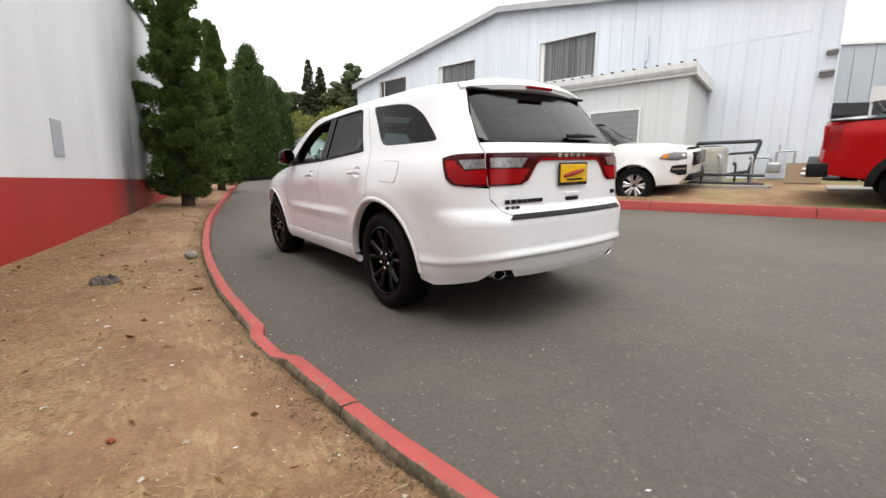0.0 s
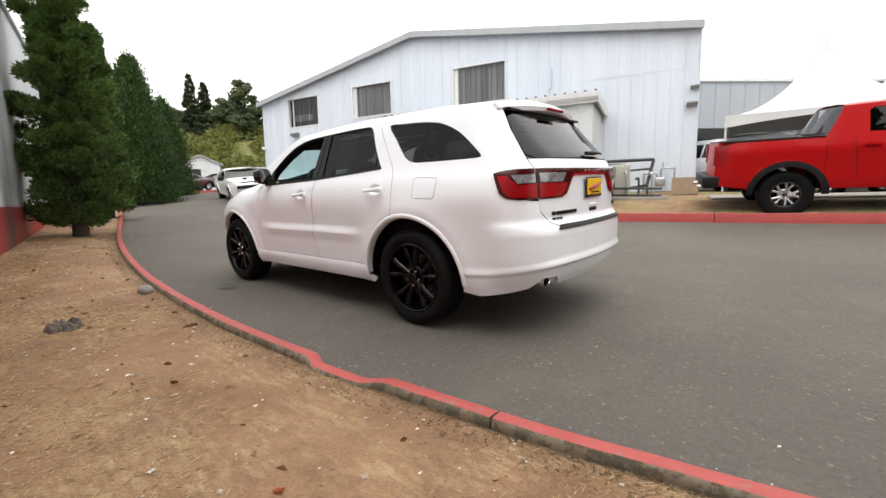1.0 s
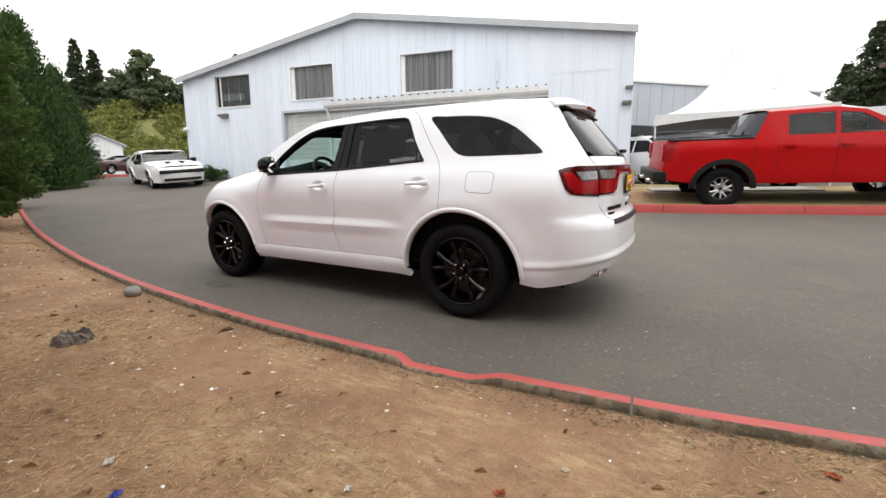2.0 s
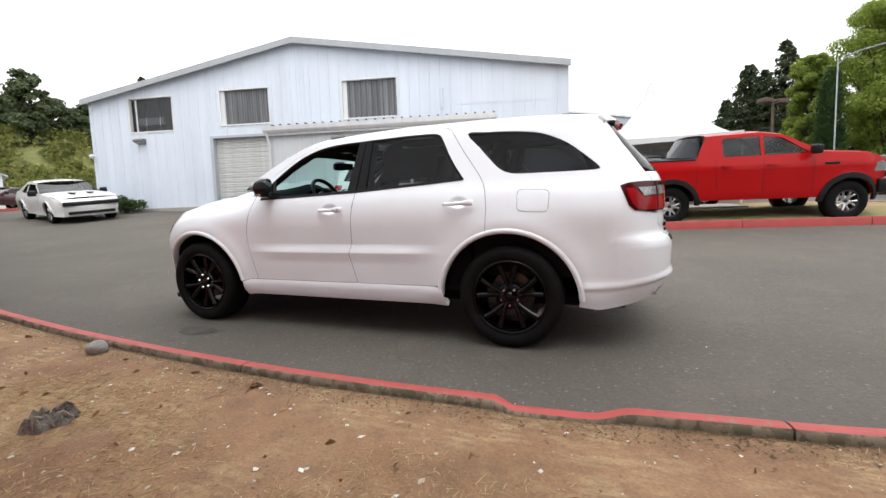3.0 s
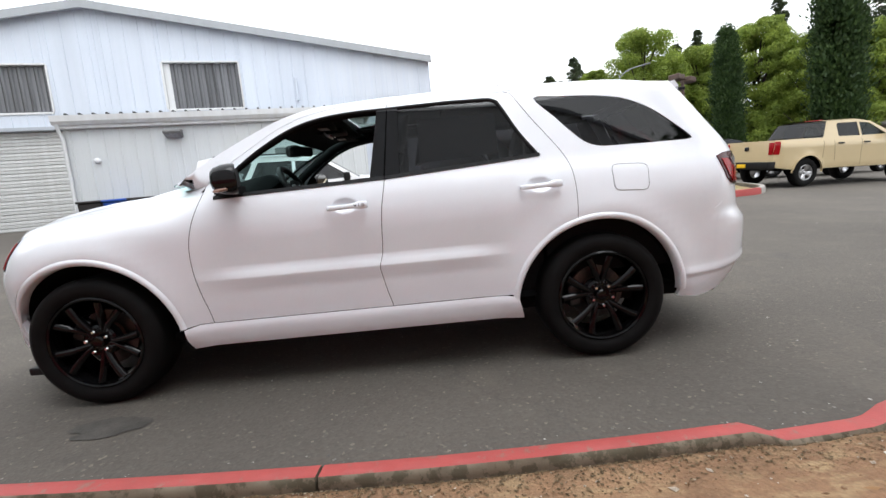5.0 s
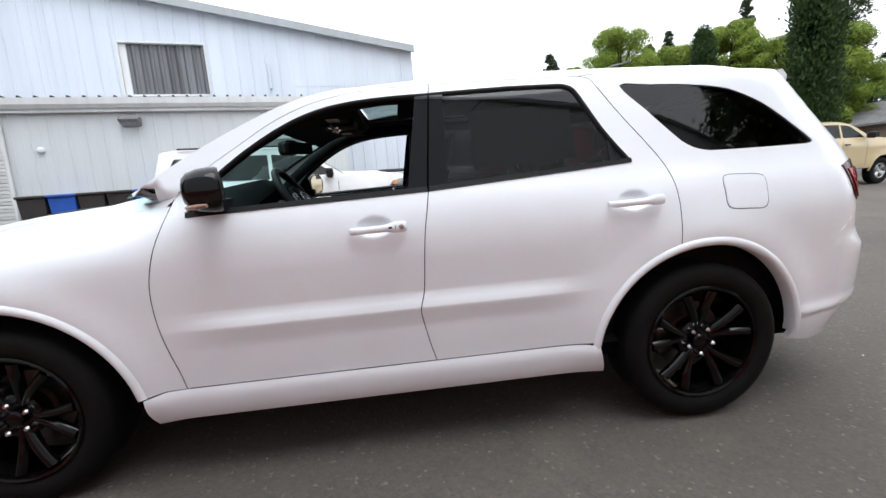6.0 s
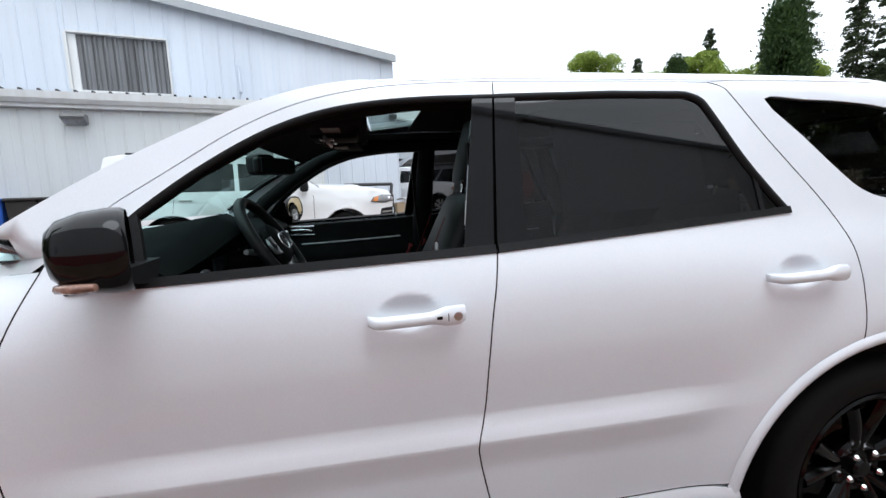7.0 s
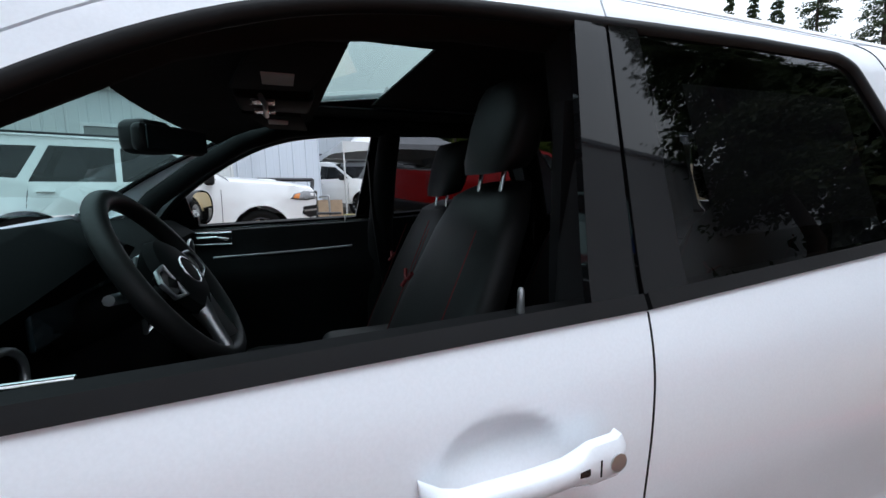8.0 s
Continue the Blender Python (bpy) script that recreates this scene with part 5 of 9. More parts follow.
def seat(parent, x, y, width, z=0.0):
    """A car seat: cushion, back with bolsters, head rest on two posts."""
    s = new("seat")
    s.parent, s.matrix_local = parent, Matrix.Translation((x, y, z))
    tagged(s, "black leather seat with red stitching")

    def pad(name, rows, label=""):
        bm = bmesh.new()
        rings = [[bm.verts.new(p) for p in r] for r in rows]
        n = len(rings[0])
        for p, q in zip(rings, rings[1:]):
            for k in range(n):
                bm.faces.new((p[k], p[(k + 1) % n], q[(k + 1) % n], q[k]))
        bm.faces.new(rings[0][::-1])
        bm.faces.new(rings[-1])
        bmesh.ops.recalc_face_normals(bm, faces=bm.faces[:])
        return part(name, bm, M_SEAT, s, label, smooth=60)

    def ring(w, cy, cz, t, lean, bolster):
        out = []
        for k in range(20):
            a = 2 * math.pi * k / 20
            c, sn = math.cos(a), math.sin(a)
            ex = w * abs(c) ** 0.6 * (1 if c > 0 else -1)
            ey = t * abs(sn) ** 0.7 * (1 if sn > 0 else -1)
            if sn > 0:
                ey += bolster * abs(c) ** 2
            out.append((ex, cy + ey * math.cos(lean), cz + ey * math.sin(lean)))
        return out
    back = [ring(width * f, -0.10 - 0.29 * h, 0.70 + h * 0.68, 0.065, radians(-22), 0.045 * (1 - h)) for h, f in ((0.0, 0.85), (0.1, 0.98), (0.35, 1.0), (0.65, 0.95), (0.88, 0.80), (1.0, 0.60))]
    pad("backrest", back)
    cush = []
    for h, f in ((0.0, 0.8), (0.1, 0.98), (0.6, 1.0), (0.92, 0.96), (1.0, 0.8)):
        r = []
        for k in range(20):
            a = 2 * math.pi * k / 20
            c, sn = math.cos(a), math.sin(a)
            r.append((width * f * abs(c) ** 0.6 * (1 if c > 0 else -1), -0.16 + 0.58 * h, 0.66 + 0.05 * h + 0.085 * abs(sn) ** 0.7 * (1 if sn > 0 else -1) + (0.03 * c * c if sn > 0 else 0)))
        cush.append(r)
    pad("cushion", cush)
    part("seat_base", boxed((-width * 0.8, -0.15, 0.40), (width * 0.8, 0.36, 0.60), 0.03), M_CABIN, s)
    hd = [ring(0.142 * f, -0.405 - 0.05 * h, 1.43 + 0.215 * h, 0.056, radians(-12), 0.0) for h, f in ((0.0, 0.75), (0.15, 0.97), (0.6, 1.0), (0.88, 0.85), (1.0, 0.55))]
    pad("head_rest", hd)
    for px in (-0.06, 0.06):
        bm = bmesh.new()
        tube(bm, [(px, -0.385, 1.34), (px, -0.405, 1.47)], 0.0065, 8)
        part("head_rest_post", bm, M_CHROME, s, "chrome post", smooth=50)
    bm = bmesh.new()
    tube(bm, [(-0.028, -0.175, 1.19), (-0.012, -0.170, 1.175), (0, -0.168, 1.17), (0.012, -0.170, 1.175), (0.028, -0.175, 1.19)], 0.005, 6)
    tube(bm, [(0, -0.168, 1.17), (0, -0.155, 1.155)], 0.005, 6)
    part("seat_mark", bm, M_REDSTITCH, s, "small red stitched mark")
    for sg in (-1, 1):
        bm = bmesh.new()
        tube(bm, [(sg * width * 0.62, -0.045 - 0.29 * h + 0.01, 0.72 + 0.68 * h) for h in (0.05, 0.3, 0.6, 0.85)], 0.0014, 5)
        part("stitch_line", bm, M_REDSTITCH, s, "dark red seam")
    return s


seat(CAR, -0.37, 1.60, 0.245)
seat(CAR, 0.37, 1.45, 0.245, -0.07)
for x in (-0.40, 0.40):
    seat(CAR, x, 0.60, 0.26, -0.05)
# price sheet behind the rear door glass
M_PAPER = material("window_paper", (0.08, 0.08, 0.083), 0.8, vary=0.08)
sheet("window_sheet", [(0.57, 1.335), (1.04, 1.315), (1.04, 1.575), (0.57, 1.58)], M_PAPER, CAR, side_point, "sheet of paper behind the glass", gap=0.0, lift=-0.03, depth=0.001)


# ---- materials of the place ----
def asphalt():
    m = material("worn_asphalt", (0.105, 0.100, 0.095), 0.9)
    nt = m.node_tree
    b = nt.nodes["Principled BSDF"]
    patch = noise_node(nt, 0.35, 6.0, rough=0.6)
    grain = noise_node(nt, 90.0, 3.0)
    vor = nt.nodes.new("ShaderNodeTexVoronoi")
    vor.inputs["Scale"].default_value = 70.0
    tc = nt.nodes.new("ShaderNodeTexCoord")
    nt.links.new(tc.outputs["Object"], vor.inputs["Vector"])
    base = ramp_node(nt, patch.outputs["Fac"], [(0.25, (0.081, 0.071, 0.060)), (0.5, (0.102, 0.090, 0.076)), (0.75, (0.127, 0.111, 0.093))]).outputs[0]
    stones = ramp_node(nt, vor.outputs["Color"], [(0.0, (0.68, 0.68, 0.68)), (0.86, (1.0, 1.0, 1.0)), (0.95, (1.9, 1.86, 1.78))]).outputs[0]
    col = mix_node(nt, 0.8, base, stones, "MULTIPLY")
    stain = noise_node(nt, 0.9, 4.0)
    col = mix_node(nt, ramp_node(nt, stain.outputs["Fac"], [(0.62, (0, 0, 0)), (0.74, (0.55, 0.55, 0.55))]).outputs[0], col, (0.055, 0.053, 0.052))
    # sandy dust washed along the edge of the planted strip
    dust = noise_node(nt, 2.2, 6.0)
    col = mix_node(nt, ramp_node(nt, dust.outputs["Fac"], [(0.55, (0, 0, 0)), (0.80, (0.35, 0.35, 0.35))]).outputs[0], col, (0.17, 0.145, 0.115))
    # thin dark cracks
    w = noise_node(nt, 1.3, 5.0)
    crack = nt.nodes.new("ShaderNodeTexVoronoi")
    crack.feature = "DISTANCE_TO_EDGE"
    crack.inputs["Scale"].default_value = 0.28
    shift = nt.nodes.new("ShaderNodeVectorMath")
    shift.operation = "MULTIPLY_ADD"
    nt.links.new(w.outputs["Color"], shift.inputs[0])
    shift.inputs[1].default_value = (1.1, 1.1, 1.1)
    nt.links.new(tc.outputs["Object"], shift.inputs[2])
    nt.links.new(shift.outputs[0], crack.inputs["Vector"])
    col = mix_node(nt, ramp_node(nt, crack.outputs["Distance"], [(0.0, (0.35, 0.35, 0.35)), (0.004, (0, 0, 0))]).outputs[0], col, (0.05, 0.048, 0.046))
    nt.links.new(col, b.inputs["Base Color"])
    bump_into(nt, b, mix_node(nt, 0.5, vor.outputs["Distance"], grain.outputs["Fac"]), 0.6, 0.006)
    return m


def soil():
    m = material("dry_soil", (0.28, 0.19, 0.12), 0.95)
    nt = m.node_tree
    b = nt.nodes["Principled BSDF"]
    big, mid, fine = noise_node(nt, 0.8, 6.0, rough=0.62), noise_node(nt, 6.0, 6.0, rough=0.65), noise_node(nt, 70.0, 4.0)
    straw = noise_node(nt, 26.0, 5.0, stretch=(1.0, 0.35, 1.0))
    col = ramp_node(nt, big.outputs["Fac"], [(0.3, (0.205, 0.112, 0.060)), (0.5, (0.27, 0.155, 0.086)), (0.72, (0.34, 0.212, 0.118))]).outputs[0]
    col = mix_node(nt, 0.75, col, ramp_node(nt, mid.outputs["Fac"], [(0.3, (0.68, 0.68, 0.68)), (0.7, (1.12, 1.1, 1.06))]).outputs[0], "MULTIPLY")
    mask = mix_node(nt, 1.0, ramp_node(nt, noise_node(nt, 1.6, 6.0).outputs["Fac"], [(0.46, (0, 0, 0)), (0.62, (1, 1, 1))]).outputs[0], ramp_node(nt, straw.outputs["Fac"], [(0.45, (0, 0, 0)), (0.62, (0.75, 0.75, 0.75))]).outputs[0], "MULTIPLY")
    col = mix_node(nt, mask, col, (0.42, 0.305, 0.165))
    col = mix_node(nt, 0.55, col, ramp_node(nt, fine.outputs["Fac"], [(0.3, (0.6, 0.6, 0.6)), (0.7, (1.15, 1.15, 1.15))]).outputs[0], "MULTIPLY")
    nt.links.new(col, b.inputs["Base Color"])
    bump_into(nt, b, mix_node(nt, 0.45, mid.outputs["Fac"], fine.outputs["Fac"]), 0.8, 0.02)
    return m


def painted_concrete(name, color, chip, amount, rough=0.6, scale=5.0):
    """Paint over concrete, worn through in places."""
    m = material(name, color, rough)
    nt = m.node_tree
    b = nt.nodes["Principled BSDF"]
    tone = noise_node(nt, scale, 6.0, rough=0.65)
    fine = noise_node(nt, 80.0, 4.0)
    col = ramp_node(nt, tone.outputs["Fac"], [(0.3, tuple(c * 0.80 for c in color)), (0.7, color)]).outputs[0]
    worn = ramp_node(nt, noise_node(nt, 14.0, 8.0, rough=0.7).outputs["Fac"], [(0.66 - amount, (0, 0, 0)), (0.72 - amount, (1, 1, 1))]).outputs[0]
    col = mix_node(nt, worn, col, chip)
    nt.links.new(col, b.inputs["Base Color"])
    bump_into(nt, b, mix_node(nt, 0.4, tone.outputs["Fac"], fine.outputs["Fac"]), 0.5, 0.006)
    return m


def streaked(name, color, dark, rough=0.5, across=3.0, amount=0.5, metal=0.0):
    """Sheet metal with faint runs of dirt from top to bottom."""
    m = material(name, color, rough, metal)
    nt = m.node_tree
    b = nt.nodes["Principled BSDF"]
    runs = noise_node(nt, across, 5.0, stretch=(1.0, 1.0, 0.06), rough=0.6)
    blot = noise_node(nt, 0.5, 5.0)
    col = ramp_node(nt, runs.outputs["Fac"], [(0.35, color), (0.75, tuple(a + (d - a) * amount for a, d in zip(color, dark)))]).outputs[0]
    col = mix_node(nt, 0.5, col, ramp_node(nt, blot.outputs["Fac"], [(0.3, (0.90, 0.91, 0.93)), (0.7, (1, 1, 1))]).outputs[0], "MULTIPLY")
    nt.links.new(col, b.inputs["Base Color"])
    bump_into(nt, b, blot.outputs["Fac"], 0.15, 0.01)
    return m


M_ASPHALT, M_SOIL = asphalt(), soil()
M_REDKERB = painted_concrete("red_kerb_paint", (0.42, 0.07, 0.062), (0.27, 0.115, 0.09), 0.09)
M_DARKKERB = painted_concrete("dark_red_kerb_paint", (0.36, 0.045, 0.04), (0.24, 0.11, 0.09), 0.0)
M_KERBSIDE = painted_concrete("dirty_concrete", (0.20, 0.165, 0.118), (0.095, 0.082, 0.053), 0.17, 0.95, 9.0)
M_CONCRETE = painted_concrete("plain_concrete", (0.36, 0.34, 0.31), (0.27, 0.25, 0.22), 0.03, 0.9, 3.0)
M_CLAD = streaked("pale_blue_cladding", (0.66, 0.71, 0.79), (0.50, 0.54, 0.60), 0.42, 2.0, 0.45)
M_ANNEX = streaked("cream_grey_cladding", (0.62, 0.64, 0.645), (0.50, 0.51, 0.50), 0.5, 2.5, 0.4)
M_TRIM = streaked("white_trim", (0.74, 0.75, 0.76), (0.52, 0.50, 0.46), 0.45, 5.0, 0.5)
M_VERGE = streaked("grey_verge_metal", (0.40, 0.42, 0.44), (0.30, 0.31, 0.32), 0.5, 5.0, 0.5)
M_SHUTTER = streaked("roller_door_slats", (0.62, 0.62, 0.61), (0.42, 0.41, 0.39), 0.5, 4.0, 0.6)
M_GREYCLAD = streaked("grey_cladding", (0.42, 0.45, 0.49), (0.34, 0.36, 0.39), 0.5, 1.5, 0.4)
M_CORRUGATED = streaked("weathered_sheet", (0.20, 0.205, 0.215), (0.055, 0.055, 0.058), 0.5, 3.0, 0.9)
M_CORRUGATED_DARK = streaked("dark_sheet_edge", (0.07, 0.07, 0.075), (0.04, 0.04, 0.04), 0.5, 3.0, 0.6)
M_ROOFMETAL = streaked("grey_roof_metal", (0.48, 0.50, 0.52), (0.36, 0.36, 0.36), 0.4, 2.0, 0.4)
M_WALLWHITE = streaked("white_painted_block", (0.76, 0.78, 0.80), (0.60, 0.61, 0.62), 0.6, 1.2, 0.35)
M_WALLRED = streaked("red_painted_block", (0.42, 0.020, 0.020), (0.34, 0.018, 0.018), 0.5, 1.2, 0.5)


def tree_shaded(m):
    """Paints shade beside the cypress into the wall colour: one dark stretch, fading upward."""
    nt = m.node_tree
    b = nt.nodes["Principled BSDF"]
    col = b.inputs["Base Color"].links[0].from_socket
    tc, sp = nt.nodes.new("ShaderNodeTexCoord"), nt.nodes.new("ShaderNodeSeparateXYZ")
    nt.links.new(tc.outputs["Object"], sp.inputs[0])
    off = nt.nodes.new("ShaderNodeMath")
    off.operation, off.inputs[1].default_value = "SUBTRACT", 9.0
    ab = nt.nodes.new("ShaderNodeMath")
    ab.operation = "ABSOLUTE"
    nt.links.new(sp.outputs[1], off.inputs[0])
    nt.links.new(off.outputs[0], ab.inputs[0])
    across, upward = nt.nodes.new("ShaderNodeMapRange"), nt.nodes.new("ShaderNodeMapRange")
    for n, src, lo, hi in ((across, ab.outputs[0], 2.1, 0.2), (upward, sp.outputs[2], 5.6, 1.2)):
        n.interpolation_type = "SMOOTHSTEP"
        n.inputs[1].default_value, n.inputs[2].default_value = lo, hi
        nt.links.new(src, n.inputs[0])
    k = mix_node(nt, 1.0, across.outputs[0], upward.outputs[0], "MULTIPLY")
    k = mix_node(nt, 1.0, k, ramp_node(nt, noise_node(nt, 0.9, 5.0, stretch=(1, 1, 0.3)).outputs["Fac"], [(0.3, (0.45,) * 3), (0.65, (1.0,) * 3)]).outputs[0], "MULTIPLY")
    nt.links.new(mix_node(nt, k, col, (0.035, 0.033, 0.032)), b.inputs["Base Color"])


tree_shaded(M_WALLWHITE)
tree_shaded(M_WALLRED)
M_GREYDOOR = streaked("dull_grey_shutter", (0.23, 0.235, 0.235), (0.17, 0.17, 0.17), 0.6, 2.0, 0.4)
M_GALV = material("galvanised_steel", (0.45, 0.46, 0.47), 0.4, 0.8, vary=0.2, scale=12)
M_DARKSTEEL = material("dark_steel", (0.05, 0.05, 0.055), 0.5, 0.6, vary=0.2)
M_LAMPGREY = material("grey_lamp_housing", (0.22, 0.22, 0.22), 0.5, 0.3, vary=0.2)
M_STONE = material("grey_stone", (0.30, 0.29, 0.27), 0.85, vary=0.25, scale=14, fine=70, bump=0.5, bump_dist=0.004)
M_BARKWOOD = material("weathered_wood", (0.20, 0.16, 0.12), 0.9, vary=0.4, scale=18, fine=90, bump=0.8, bump_dist=0.006)
M_BARK = material("brown_bark", (0.055, 0.040, 0.030), 0.95, vary=0.35, scale=10, fine=60, bump=0.9, bump_dist=0.015)

# ---- ground ----
axis_pts = sorted({round(v, 2) for v in list(np.arange(-14, 30.1, 0.75)) + [s * d for s in (-1, 1) for d in (18, 24, 32, 40, 50, 65, 90, 140, 220, 400, 800, 1500)]})
bm = bmesh.new()
grid_v = [[bm.verts.new((x, y, ground_z(x, y) if abs(x) < 60 and abs(y) < 90 else ground_z(max(min(x, 60), -60), max(min(y, 90), -90)))) for x in axis_pts] for y in axis_pts]
for ra, rb in zip(grid_v, grid_v[1:]):
    for k in range(len(axis_pts) - 1):
        bm.faces.new((ra[k], ra[k + 1], rb[k + 1], rb[k]))
tagged(mesh_object("road", bm, M_ASPHALT, 60), kind="structure", label="worn grey asphalt yard rising towards the metal building", category="road")

KERB = [(2.6, -9.5), (0.6, -6.6), (-0.75, -4.6), (-1.52, -3.0), (-1.775, -1.85), (-1.86, -1.1), (-1.93, -0.2), (-1.95, 0.8), (-1.925, 1.7), (-1.85, 2.8), (-1.74, 3.9), (-1.45, 6.0), (-1.06, 8.2), (-0.42, 11.2), (0.70, 16.0), (1.9, 21.0), (3.0, 24.5), (4.6, 26.6), (7.0, 27.8), (9.5, 28.3)]
kerb_line = spline(KERB, 14)


def kerb_x(y):
    ks = [p for p in kerb_line if p[1] < 25]
    return float(np.interp(y, [p[1] for p in ks], [p[0] for p in ks]))


def soil_z(x, y):
    """The planted strip lies a little under the kerb's top."""
    yy = min(max(y, -9.0), 24.0)
    kx = kerb_x(yy)
    d = kx - x
    n = noise.noise(Vector((x * 0.9, y * 0.9, 0.3))) * 0.02 + noise.noise(Vector((x * 3.1, y * 3.1, 1.7))) * 0.008
    return ground_z(kx, yy) + 0.103 + n * min(1.0, max(d, 0) / 0.3) + 0.02 * soft(0.1, 0.8, d) + 0.012 * max(0.0, min(d, 6) - 1.0)


def kerb_piece(a, b, name_label, mat_top, mat_side, parent, line, dz=0.0, width=0.104, height=0.15):
    """One cast length of kerb along a line from arc length a to b."""
    pts = [Vector(p) for p in line]
    acc = [0.0]
    for p, q in zip(pts, pts[1:]):
        acc.append(acc[-1] + (q - p).length)
    n = max(3, int((b - a) / 0.05))
    bm = bmesh.new()
    rings = []
    for k in range(n + 1):
        s = a + (b - a) * k / n
        j = int(np.searchsorted(acc, s)) - 1
        j = min(max(j, 0), len(pts) - 2)
        f = (s - acc[j]) / (acc[j + 1] - acc[j])
        p, d = pts[j].lerp(pts[j + 1], f), (pts[j + 1] - pts[j]).normalized()
        nrm = Vector((-d.y, d.x))
        base = ground_z(p.x, p.y)
        wob = noise.noise(Vector((p.x * 2.3, p.y * 2.3, 4))) * 0.006
        dip = dz(s) if callable(dz) else (0.0, 0.0)
        prof = ((-0.50, -0.10), (-0.47, height - 0.025), (-0.40, height - 0.006), (-0.15, height), (0.34, height - 0.002), (0.46, height - 0.016), (0.50, height - 0.035), (0.53, -0.10))
        ring = []
        for u, v in prof:
            rough = 0.005 * noise.noise(Vector((p.x * 11, p.y * 11, u * 6))) + 0.003 * noise.noise(Vector((p.x * 31, p.y * 31, u * 9)))
            o = u * width + wob + dip[0] + rough * (1.6 if u > 0.3 else 0.5)
            ring.append(bm.verts.new((p.x + nrm.x * o, p.y + nrm.y * o, base + v + (dip[1] if v > 0 else 0) + wob * 0.6 + rough * (0.9 if u > 0.3 else 0.35))))
        rings.append(ring)
    m = len(rings[0])
    for p, q in zip(rings, rings[1:]):
        for k in range(m - 1):
            f = bm.faces.new((p[k], p[k + 1], q[k + 1], q[k]))
            f.material_index = 1 if k >= 4 else 0
    for r in (rings[0], rings[-1]):
        f = bm.faces.new(r)
        f.material_index = 1
    bmesh.ops.recalc_face_normals(bm, faces=bm.faces[:])
    return part("kerb_stone", bm, [mat_top, mat_side], parent, smooth=45)


def arc_of(line, y):
    """The arc length at which a line reaches y."""
    tot = 0.0
    for p, q in zip(line, line[1:]):
        step = math.dist(p, q)
        if p[1] <= y <= q[1]:
            return tot + step * (y - p[1]) / max(q[1] - p[1], 1e-6)
        tot += step
    return tot


kerb_left = thing("kerb_1", "red-painted cast kerb with cracked joints along the planted strip", "kerb", kind="structure")
joints = [arc_of(kerb_line, y) for y in (-9.4, -6.9, -4.25, -1.385, 1.51, 4.45, 7.35, 10.3, 13.2, 16.1, 19.0, 21.9, 24.4)]
total_left = sum(math.dist(p, q) for p, q in zip(kerb_line, kerb_line[1:]))
joints += list(np.arange(joints[-1] + 2.6, total_left, 2.6))
broken = arc_of(kerb_line, -0.42)


def knocked(s):
    """Where a wheel has pushed the kerb over."""
    k = soft(broken - 0.36, broken - 0.16, s) * soft(broken + 0.30, broken + 0.20, s)
    return (0.035 * k, -0.028 * k)


for a, b in zip(joints, joints[1:]):
    kerb_piece(a + 0.006, b - 0.006, "", M_REDKERB, M_KERBSIDE, kerb_left, kerb_line, dz=knocked)

# planted strip between kerb and wall
bm = bmesh.new()
rows = []
for y in list(np.arange(-9.3, 13.0, 0.16)) + list(np.arange(13.0, 24.4, 0.6)):
    kx = kerb_x(y) - 0.055
    edge = min(-4.33 + 0.207 * y, kx - 1.5) if y < 15.5 else kx - 14
    cols = [kx - (kx - edge + 0.25) * t for t in (0, 0.008, 0.02, 0.04, 0.07, 0.1, 0.14, 0.18, 0.22, 0.27, 0.32, 0.38, 0.44, 0.5, 0.57, 0.64, 0.72, 0.8, 0.9, 1.0)]
    rows.append([bm.verts.new((x, y, soil_z(x, y))) for x in cols])
for p, q in zip(rows, rows[1:]):
    for k in range(len(p) - 1):
        bm.faces.new((p[k], q[k], q[k + 1], p[k + 1]))
bmesh.ops.recalc_face_normals(bm, faces=bm.faces[:])
tagged(mesh_object("ground", bm, M_SOIL, 70), kind="structure", label="dry brown soil strip with patches of straw-coloured grass", category="ground")

# far kerb and the grass bed of the red pickup
FAR_KERB = [(9.0, 7.6), (7.2, 7.5), (5.7, 7.0), (5.15, 6.0), (5.22, 4.0), (5.56, 1.86), (5.93, 0.2), (6.3, -1.6), (6.72, -3.5), (7.15, -5.4), (7.62, -7.25), (8.1, -8.3), (9.0, -8.95), (10.4, -8.9), (12.5, -8.2)]
far_line = spline(FAR_KERB, 10)[::-1]
kerb_right = thing("kerb_2", "dark red painted kerb round the grass bed", "kerb", kind="structure")
total = sum(math.dist(p, q) for p, q in zip(far_line, far_line[1:]))
cut = list(np.arange(0, total, 2.45)) + [total]
for a, b in zip(cut, cut[1:]):
    if b - a > 0.4:
        end_piece = a < 4.6
        kerb_piece(a + 0.006, b - 0.006, "", M_CONCRETE if end_piece else M_DARKKERB, M_KERBSIDE, kerb_right, [(x, y) for x, y in far_line[::-1]][::-1], width=-0.16, height=0.17)
M_BED = soil()
M_BED.name = "bed_of_dry_grass"
bed_nt = M_BED.node_tree
bed_col = bed_nt.nodes["Principled BSDF"].inputs["Base Color"].links[0].from_socket
bed_mix = mix_node(bed_nt, ramp_node(bed_nt, noise_node(bed_nt, 0.7, 6.0).outputs["Fac"], [(0.42, (0, 0, 0)), (0.58, (0.85, 0.85, 0.85))]).outputs[0], bed_col, (0.20, 0.19, 0.075))
bed_nt.links.new(bed_mix, bed_nt.nodes["Principled BSDF"].inputs["Base Color"])
fy = [p[1] for p in far_line if p[0] < 8.2 and p[1] < 6.0]
fx = [p[0] for p in far_line if p[0] < 8.2 and p[1] < 6.0]


def bed_x(y):
    return float(np.interp(y, fy, fx))


